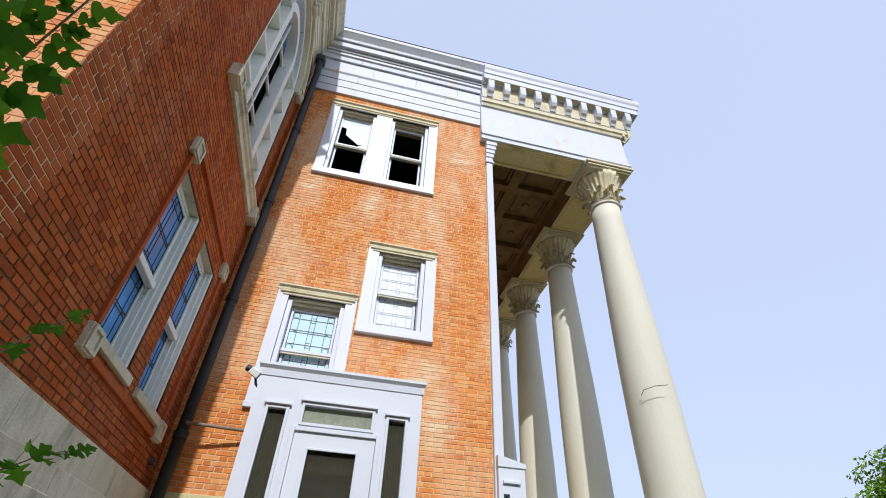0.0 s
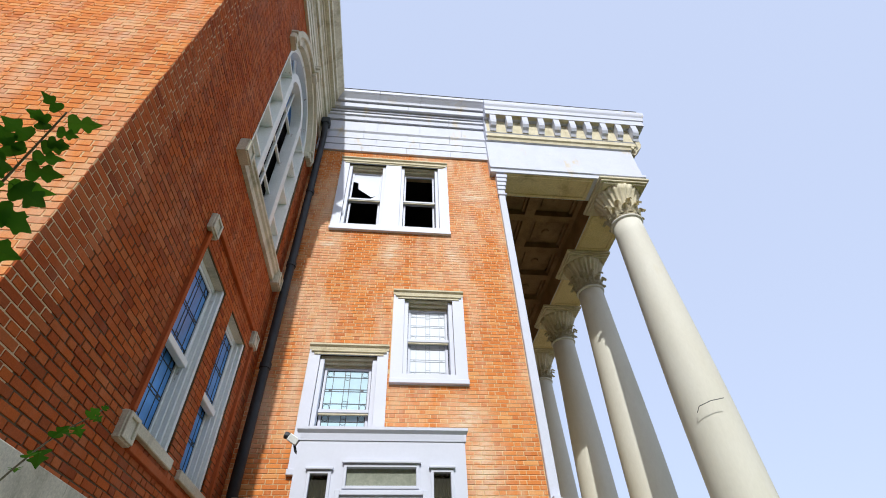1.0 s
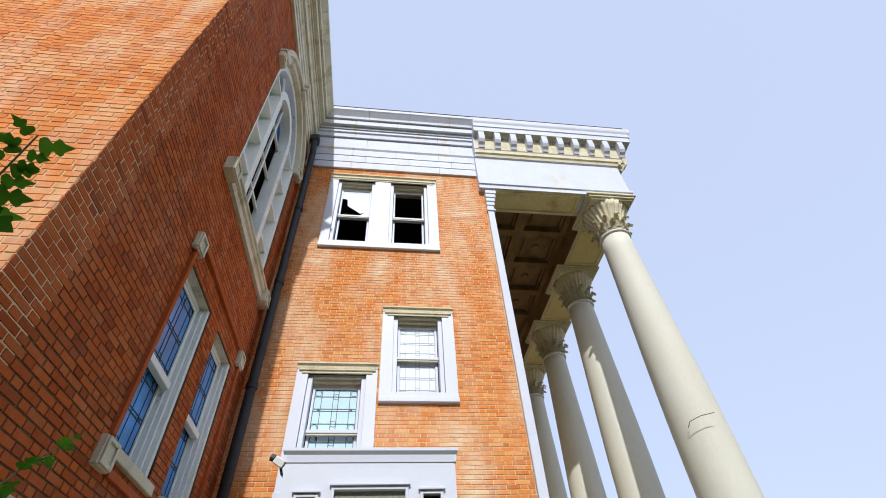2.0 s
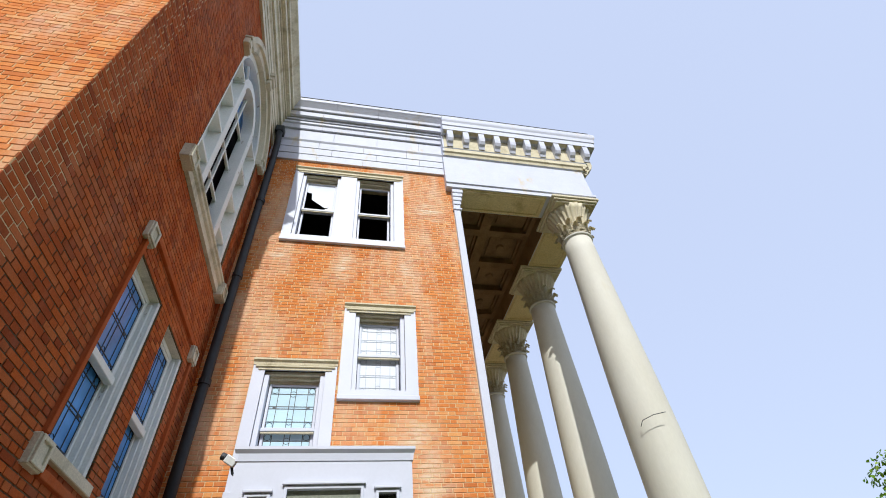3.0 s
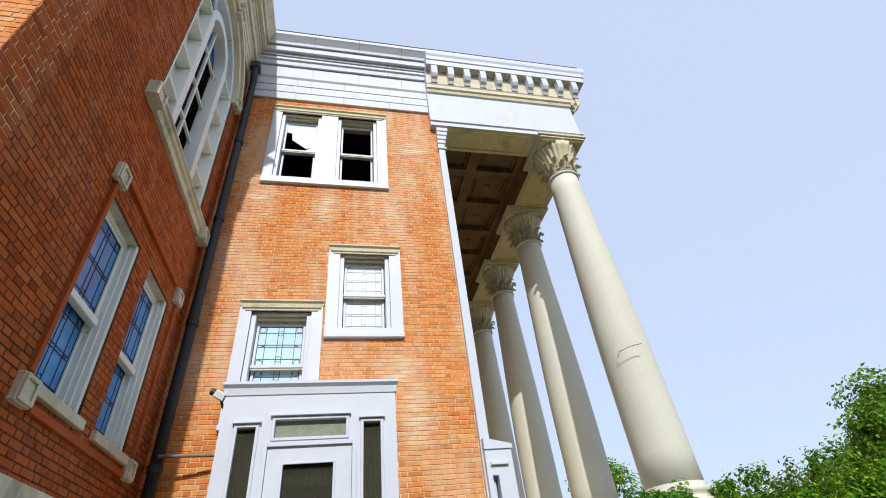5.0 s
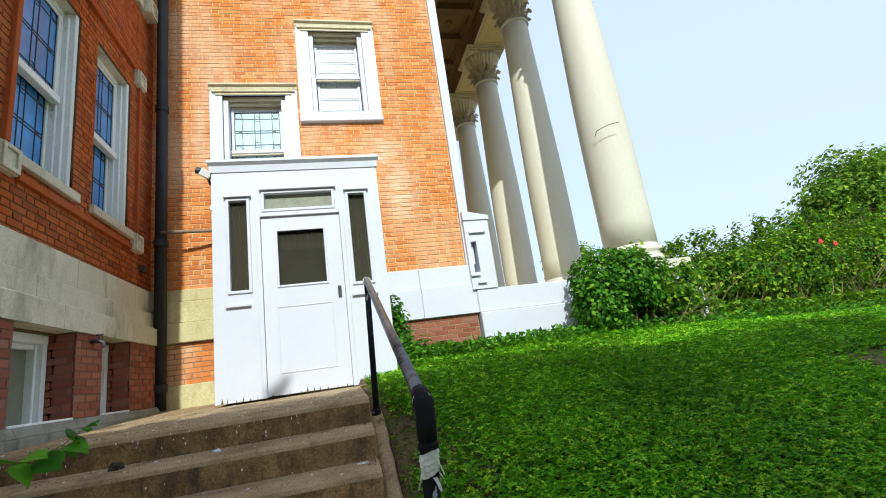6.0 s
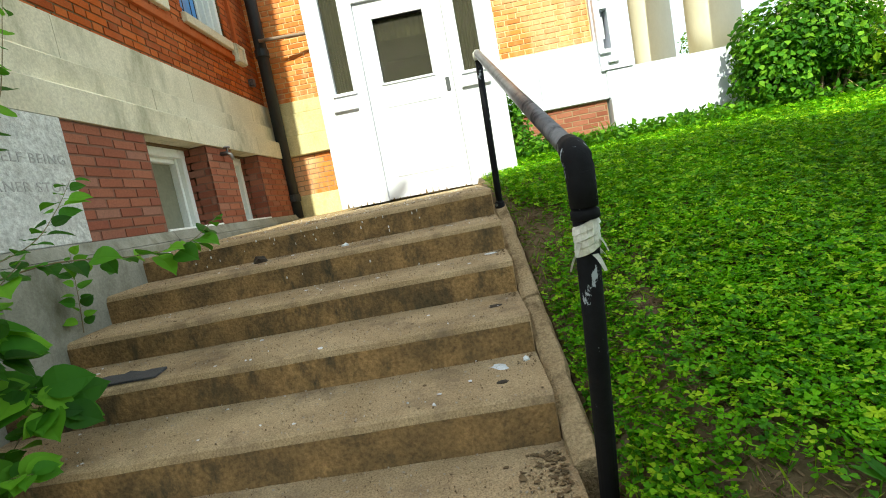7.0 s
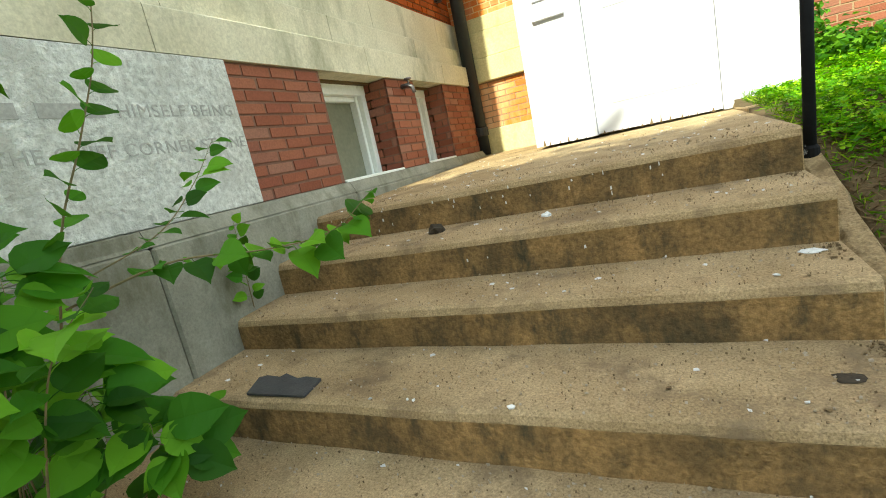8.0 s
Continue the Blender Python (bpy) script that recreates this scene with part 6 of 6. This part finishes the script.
for i, (x, y, top, w) in enumerate(hedge_rows):
    g = ground_z(x, y)
    hb = thing("hedge_shrub", (x, y, g), "overgrown green shrub with dry stalks at its foot", "shrub", "hedge shrubs")
    h = top - g
    rr = random.Random(50 + i)
    blobs = [((x, y, g + h * 0.62), (w, 0.8, h * 0.42))] + [((x + rr.uniform(-0.8, 0.8) * w, y + rr.uniform(-0.45, 0.35), g + h * rr.uniform(0.3, 0.86)), (w * rr.uniform(0.3, 0.55), 0.4, h * rr.uniform(0.14, 0.28))) for _ in range(8)]
    crown("foliage", hb, blobs, 5600 if i < 7 else 2800, 0.085, M_HEDGE, 60 + i, None, 0.45, 0.6)
    n = 20
    twigs("brushwood", hb, [(x + rr.uniform(-w, w), y + rr.uniform(-0.8, -0.2), g - 0.03) for _ in range(n)], [(x + rr.uniform(-1.1 * w, 1.1 * w), y + rr.uniform(-1.0, 0.1), g + h * rr.uniform(0.3, 0.85)) for _ in range(n)], 0.007, M_REED if i % 2 == 0 or i < 3 else M_BARK)
    sprays = [((x + rr.uniform(-0.7, 0.7) * w, y - 0.3, top - 0.1), (x + rr.uniform(-0.9, 0.9) * w, y - 0.4, top + rr.uniform(0.0, 0.30))) for _ in range(7)]
    twigs("spray_wood", hb, [s[0] for s in sprays], [s[1] for s in sprays], 0.007, M_STEM)
    crown("spray_leaves", hb, [(s[1], (0.12, 0.12, 0.16)) for s in sprays], 2200, 0.08, M_HEDGE, 90 + i, None, 0.5, 0.9)
M_RED = surface("red blossom", (0.55, 0.03, 0.02), (0.75, 0.08, 0.03), 30, 0.6, 80, 0.1)
for i, (x, y, z) in enumerate(((9.9, 7.75, 1.42), (12.1, 8.1, 1.2), (9.5, 7.7, 1.48))):
    fl = thing("trumpet_flower", (x, y, z), "small red trumpet flower in the hedge", "flower", "red flowers")
    for k in range(5):
        bm = bmesh.new()
        a = k * 1.257
        bmesh.ops.create_icosphere(bm, subdivisions=1, radius=0.03)
        bmesh.ops.transform(bm, matrix=Matrix.Translation((x + 0.03 * math.cos(a), y, z + 0.03 * math.sin(a))) @ Matrix.Diagonal((1, 0.5, 1, 1)), verts=bm.verts)
        part("petal", bm, M_RED, fl)


def tree(name, x, y, height, spread, blobs, per, leaf, seed, label, group, lean=0.0, cap=99.0):
    g = ground_z(x, y)
    t = thing(name, (x, y, g), label, "tree", group)
    rr = random.Random(seed)
    part("trunk", tube(bmesh.new(), [(x, y, g - 0.1), (x + 0.05, y, g + height * 0.25), (x + lean * 0.5, y + 0.1, g + height * 0.5), (x + lean, y, g + height * 0.8)], [height * 0.028, height * 0.022, height * 0.016, height * 0.006], 10), M_BARK, t)
    cl = []
    for k in range(blobs):
        a, q = rr.uniform(0, 6.28), rr.random() ** 0.5
        zz = rr.uniform(0.30, 0.92)
        rad = spread * (1 - 0.55 * abs(zz - 0.55) / 0.45) * q
        c = (x + lean * zz + rad * math.cos(a), y + rad * math.sin(a), g + height * zz)
        s = spread * rr.uniform(0.22, 0.4)
        c = (c[0], c[1], min(c[2], cap - 0.95 * s))
        cl.append((c, (s, s, s * 0.72)))
        if k % 2 == 0:
            st = (x + lean * 0.5, y, g + height * rr.uniform(0.22, 0.5))
            part("limb", tube(bmesh.new(), [st, ((st[0] + c[0]) / 2, (st[1] + c[1]) / 2, (st[2] + c[2]) / 2 + 0.25), c], [height * 0.01, height * 0.007, 0.02], 6), M_BARK, t)
    crown("crown", t, cl, per, leaf, M_TREE, seed, None, 0.5, 0.7)
    return t


tree("tree", 17.4, 12.6, 5.1, 2.5, 40, 1000, 0.16, 41, "leafy green tree beyond the hedge", "garden trees", 0.4)
tree("tree", 23.5, 13.2, 6.6, 3.4, 38, 800, 0.18, 42, "tall leafy tree beyond the hedge", "garden trees")
tree("tree", 15.0, 27.0, 6.5, 3.0, 22, 260, 0.22, 43, "small leafy tree behind the portico", "garden trees")
tree("tree", 30.0, 19.0, 7.5, 4.5, 26, 260, 0.26, 44, "tall leafy tree beyond the hedge", "garden trees")
# unseen trees added to keep the sun off steps and lawn; cap clears the vestibule
for i, x in enumerate((-2.2, 1.6, 5.4, 9.2)):
    tree("added_shade_tree", x, -6.4 + 0.5 * math.sin(i * 2.1), (11.6, 11.8, 11.7, 11.2)[i], 2.9, 50, 300, 0.42, 70 + i, "broad tree added out of view to cast shade", "shade trees", 0.0, 8.75)

# ---------------------------------------------------------------- mulberry shrub by the corner
LOBED = [(0, 0), (0.14, -0.05), (0.30, -0.02), (0.40, 0.12), (0.37, 0.24), (0.20, 0.33), (0.14, 0.38), (0.24, 0.44), (0.36, 0.58), (0.30, 0.68), (0.20, 0.72), (0.15, 0.80), (0.09, 0.93), (0, 1.08)]
OVATE = [(0, 0), (0.16, -0.04), (0.35, 0.06), (0.45, 0.24), (0.45, 0.44), (0.36, 0.64), (0.20, 0.84), (0.07, 0.96), (0, 1.06)]


def leaf_mesh(name, half, curl):
    bm = bmesh.new()
    mid = [bm.verts.new((0, y, -curl * y * y)) for _, y in half]
    for s in (-1, 1):
        edge = [bm.verts.new((s * x, y, 0.22 * x - curl * y * y + 0.02 * math.sin(9 * y))) for x, y in half[1:-1]]
        row = [mid[0]] + edge + [mid[-1]]
        for i in range(len(row) - 1):
            q = [mid[i], row[i], row[i + 1], mid[i + 1]]
            u = []
            for v in q:
                if v not in u:
                    u.append(v)
            if len(u) > 2:
                bm.faces.new(u if s < 0 else u[::-1])
    tube(bm, [(0, 0, 0), (0, -0.18, 0.03), (0, -0.34, 0.0)], 0.012, 5)
    me = bpy.data.meshes.new(name)
    bm.to_mesh(me)
    bm.free()
    me.materials.append(M_LEAF)
    return me


leaf_shapes = [leaf_mesh("leaf", OVATE, c) for c in (0.10, 0.22, 0.32)], [leaf_mesh("leaf", LOBED, c) for c in (0.12, 0.25)]
shrub = thing("mulberry_shrub", (-1.58, 2.35, WALK_Z), "green mulberry shrub leaning over the steps", "shrub")


def bend(pts, n):
    """A smooth line through the given points."""
    P = [Vector(p) for p in pts]
    P = [2 * P[0] - P[1]] + P + [2 * P[-1] - P[-2]]
    out = []
    m = len(P) - 3
    for i in range(n + 1):
        s = min(i / n * m, m - 1e-6)
        k, t = int(s), s - int(s)
        a, b, c, d = P[k:k + 4]
        out.append(0.5 * ((2 * b) + (c - a) * t + (2 * a - 5 * b + 4 * c - d) * t * t + (3 * b - a - 3 * c + d) * t ** 3))
    return out


def branch(points, leaves, size, kind, r0, start=0.25, seed=0, hang=0.3, face=(0.6, -0.4, 0.7)):
    rr = random.Random(seed)
    line = bend(points, 22)
    stem = part("stem", tube(bmesh.new(), line, [0.6 * r0 * (1 - 0.75 * i / 22) for i in range(23)], 7), M_STEM, shrub, smooth=True)
    for k in range(leaves):
        f = start + (1 - start) * (k + 0.5 * rr.random()) / leaves
        i = min(21, int(f * 22))
        p = line[i].lerp(line[i + 1], f * 22 - i)
        d = (line[i + 1] - line[i]).normalized()
        side = d.cross(Vector((0, 0, 1)))
        side = side.normalized() if side.length > 0.1 else Vector((1, 0, 0))
        sgn = 1 if k % 2 else -1
        way = (side * sgn * rr.uniform(0.6, 1.1) + d * rr.uniform(0.2, 0.7) + Vector((0, 0, rr.uniform(-hang, 0.15)))).normalized()
        nrm = (Vector(face) + Vector((rr.uniform(-.5, .5), rr.uniform(-.5, .5), rr.uniform(-.3, .3)))).normalized()
        x = way.cross(nrm).normalized()
        nz = x.cross(way)
        s = 1.45 * size * rr.uniform(0.6, 1.15) * (1.0 if f < 0.85 else 0.7)
        m = Matrix((x, way, nz)).transposed().to_4x4()
        ob = new("leaf", rr.choice(leaf_shapes[kind]))
        ob.parent = shrub
        ob.matrix_parent_inverse = Matrix.Translation(-shrub.location)
        ob.matrix_basis = Matrix.Translation(p + way * s * 0.34) @ m @ Matrix.Diagonal((s, s, s, 1))


B0 = (-1.60, 2.38, -0.86)
CLUSTERS = ((-1.31, 2.29, -0.04), (-1.30, 2.19, -0.11), (-1.34, 2.48, -0.14), (-1.26, 2.48, -0.24), (-1.27, 2.36, -0.21), (-1.30, 2.60, -0.41), (-1.25, 2.62, -0.49),
            (-1.36, 2.52, -0.39), (-1.42, 2.30, -0.51), (-1.40, 2.40, -0.62), (-1.41, 2.20, -0.45), (-1.36, 2.30, 0.16), (-1.42, 2.46, 0.07))
branch([B0, (-1.56, 2.52, -0.35), (-1.50, 2.64, 0.15), (-1.38, 2.72, 0.42), (-1.28, 2.78, 0.66), (-1.20, 2.82, 1.02)], 25, 0.062, 0, 0.008, 0.30, 101)
branch([(-1.50, 2.60, -0.02), (-1.30, 2.80, 0.04), (-1.10, 2.98, 0.01), (-0.93, 3.10, 0.02), (-0.80, 3.18, 0.12)], 30, 0.070, 0, 0.007, 0.15, 102, 0.7)
branch([(-1.52, 2.58, 0.02), (-1.42, 2.86, 0.12), (-1.44, 3.06, 0.26), (-1.45, 3.20, 0.41)], 18, 0.056, 0, 0.005, 0.2, 103)
branch([B0, (-1.50, 2.18, -0.1), (-1.34, 2.20, 0.6), (-1.20, 2.34, 1.15), (-1.08, 2.44, 1.38)], 10, 0.058, 1, 0.013, 0.72, 104, 0.5, (-0.45, 0.45, 0.8))
branch([B0, (-1.46, 2.0, 0.1), (-1.20, 1.66, 0.85), (-0.98, 1.42, 1.36), (-0.82, 1.27, 1.62)], 34, 0.062, 1, 0.014, 0.58, 105, 0.6, (-0.45, 0.45, 0.8))
branch([(-1.05, 1.50, 1.20), (-0.96, 1.34, 1.36), (-0.90, 1.20, 1.44)], 12, 0.056, 1, 0.006, 0.2, 114, 0.6, (-0.45, 0.45, 0.8))
branch([(-1.42, 2.2, 0.2), (-1.20, 2.28, 0.6), (-0.98, 2.38, 0.83), (-0.86, 2.46, 0.90)], 13, 0.058, 1, 0.007, 0.45, 106, 0.4, (-0.2, 0.5, 0.8))
branch([B0, (-1.52, 2.62, -0.66), (-1.44, 2.74, -0.50), (-1.33, 2.82, -0.42)], 20, 0.062, 0, 0.005, 0.3, 107)
branch([B0, (-1.36, 2.36, -0.45), (-1.20, 2.40, -0.10), (-1.08, 2.48, 0.06)], 16, 0.075, 0, 0.007, 0.45, 108, 0.4)
branch([B0, (-1.45, 2.40, -0.74), (-1.30, 2.42, -0.62), (-1.18, 2.42, -0.60)], 18, 0.066, 0, 0.005, 0.4, 109, 0.3)
branch([B0, (-1.62, 2.50, -0.3), (-1.60, 2.48, 0.3), (-1.48, 2.45, 0.7)], 13, 0.066, 0, 0.007, 0.25, 110, 0.4)
branch([B0, (-1.70, 2.30, -0.2), (-1.66, 2.28, 0.35), (-1.50, 2.26, 0.62)], 13, 0.066, 0, 0.007, 0.2, 111, 0.4)
branch([(-1.86, 3.50, -0.35), (-1.80, 3.46, -0.15), (-1.78, 3.46, 0.10)], 16, 0.05, 0, 0.005, 0.1, 112, 0.2)
branch([B0, (-1.58, 2.48, -0.60), (-1.56, 2.58, -0.38), (-1.48, 2.66, -0.24)], 20, 0.075, 0, 0.007, 0.2, 113, 0.3)

# clusters of broad leaves at the ends of arching stems
for k, tip in enumerate(CLUSTERS):
    root = Vector((-1.62 - 0.03 * (k % 3), 2.34 + 0.04 * (k % 4), WALK_Z - 0.02))
    knee = Vector(tip).lerp(root, 0.42) + Vector((-0.10, 0.04, 0.16))
    branch([root, knee, Vector(tip) + Vector((-0.07, 0.02, 0.03)), tip], 11, 0.094, 0, 0.005, 0.62, 320 + k, 0.45, (0.55, -0.45, 0.75))
branch([(-1.50, 2.30, 0.05), (-1.30, 2.24, 0.35), (-1.15, 2.26, 0.44), (-1.05, 2.29, 0.50), (-0.99, 2.33, 0.57)], 15, 0.075, 0, 0.006, 0.35, 341, 0.5)
for k in range(38):                              # shaded growth behind it
    rr = random.Random(400 + k)
    tip = (-2.25 + 0.62 * rr.random(), 2.10 + 0.42 * rr.random(), -0.66 + 0.85 * rr.random())
    branch([(tip[0] - 0.05, tip[1], WALK_Z - 0.1), (tip[0] - 0.06, tip[1] + 0.02, tip[2] - 0.2), tip], 16, 0.062, 0, 0.003, 0.3, 430 + k, 0.5)

# ---------------------------------------------------------------- lawn of clover and grass
def lawn(name, count, x0, x1, y0, y1, size, seed, label, template=None, lift=0.012, bare=True, mat=M_CLOVER, power=1.0, up=1.6):
    r = np.random.default_rng(seed)
    x = x0 + (x1 - x0) * r.random(count) ** power
    y = r.uniform(y0, y1, count)
    keep = np.ones(count, bool)
    z = np.empty(count)
    for i in range(count):
        z[i] = ground_z(x[i], y[i])
        if bare:
            n = noise.noise(Vector((x[i] * 1.7, y[i] * 1.7, 8.0))) + 0.5 * noise.noise(Vector((x[i] * 6, y[i] * 6, 2.0)))
            strip = 0.7 * math.exp(-((x[i] - 0.98 - 0.1 * math.sin(y[i] * 2)) / 0.11) ** 2) * (1 if y[i] < 3.4 else 0.3)
            near = math.exp(-((x[i] - 0.56) / 0.10) ** 2)
            foot = math.exp(-((x[i] - 0.72) / 0.24) ** 2 - ((y[i] - 3.95) / 0.50) ** 2)      # trodden earth by the upper post
            keep[i] = r.random() > max(0.0, min(0.97, (n - 0.42) * 2.2)) + 0.85 * strip + 0.75 * near + 1.1 * foot
    pos = np.stack((x, y, z + lift * (0.4 + 1.3 * r.random(count))), 1)[keep]
    v, f = spread_leaves(pos, size, np.zeros_like(pos), seed + 1, 0.0, template, up)
    ob = new(name, np_mesh(name, v, f, mat))
    return tagged(ob, label, "lawn", kind="stuff")


CLOVER = (np.array(((0, 0, 0), (0.38, 0.25, 0.05), (0.42, 0.62, 0.08), (0.16, 0.96, 0.02), (-0.16, 0.96, 0.02), (-0.42, 0.62, 0.08), (-0.38, 0.25, 0.05))),
          np.array(((0, 1, 2), (0, 2, 3), (0, 3, 4), (0, 4, 5), (0, 5, 6))))
def leaflet(a):
    c, s = math.cos(a), math.sin(a)
    return [(x * c - y * s, x * s + y * c, z) for x, y, z in ((0.20, 0.26, 0.04), (0.22, 0.44, 0.05), (0.0, 0.50, -0.03), (-0.22, 0.44, 0.05), (-0.20, 0.26, 0.04))]


TREFOIL = (np.array([(0, 0, 0)] + leaflet(0) + leaflet(2.1) + leaflet(4.2)), np.array([(0, k + a, k + a + 1) for k in (1, 6, 11) for a in range(4)]))
lawn("clover_near", 105000, 0.60, 4.2, 0.9, 4.6, 0.034, 201, "dense bright green clover on the bank", TREFOIL, 0.035)
lawn("clover_middle", 70000, 0.62, 8.5, 3.9, 7.6, 0.046, 202, "clover and short grass towards the house", TREFOIL, 0.035)
lawn("clover_far", 80000, 3.6, 22, 0.2, 10.5, 0.05, 203, "clover lawn towards the hedge", None, 0.035, True, M_CLOVER, 1.3)
BLADE = (np.array(((-0.05, 0, 0), (0.05, 0, 0), (0.03, 0.6, 0.08), (0.0, 1.0, 0.0))), np.array(((0, 1, 2), (0, 2, 3))))
lawn("grass_blades", 26000, 0.55, 6.5, 1.0, 7.4, 0.055, 204, "short grass blades among the clover", BLADE, 0.012, False, M_HEDGE, 1.5, 0.0)
lawn("verge_weeds", 12000, 1.0, 14, 6.5, 8.3, 0.08, 205, "bright weeds along the wall's foot", None, 0.09, False, M_IVY, 1.2, 0.8)
lawn("clover_back", 30000, 0.62, 12, -5.0, 0.95, 0.075, 208, "clover lawn beside the walk", TREFOIL, 0.035)
lawn("hedge_foot", 15000, 4.9, 20, 7.2, 8.6, 0.10, 207, "tangled low growth at the hedge's foot", None, 0.22, False, M_HEDGE, 1.2, 0.5)
lawn("dry_thatch", 7500, 0.60, 1.5, 1.6, 4.8, 0.05, 206, "dry grass thatch beside the kerb", BLADE, 0.006, False, M_DEBRIS, 1.0, 1.5)
for i, (x, y) in enumerate(((1.62, 2.35), (1.10, 2.05), (2.55, 2.2), (1.35, 3.9))):
    p = thing("plantain", (x, y, ground_z(x, y)), "broad-leaved weed in the clover", "weed", "broad-leaved weeds")
    for k in range(4):
        a = k * 1.9 + i
        ob = new("leaf", leaf_shapes[0][k % 3])
        ob.parent = p
        ob.matrix_basis = pose(0, 0, 0.02, 28 + 10 * (k % 2), 0, math.degrees(a)) @ Matrix.Diagonal((0.035, 0.065, 0.05, 1)) @ Matrix.Translation((0, 0.3, 0))

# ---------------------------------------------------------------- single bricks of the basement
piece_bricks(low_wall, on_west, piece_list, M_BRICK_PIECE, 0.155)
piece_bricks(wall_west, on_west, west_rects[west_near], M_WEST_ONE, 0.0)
piece_bricks(wall_north, on_face, face_rects[face_near], M_BRICK_ONE, 0.0)
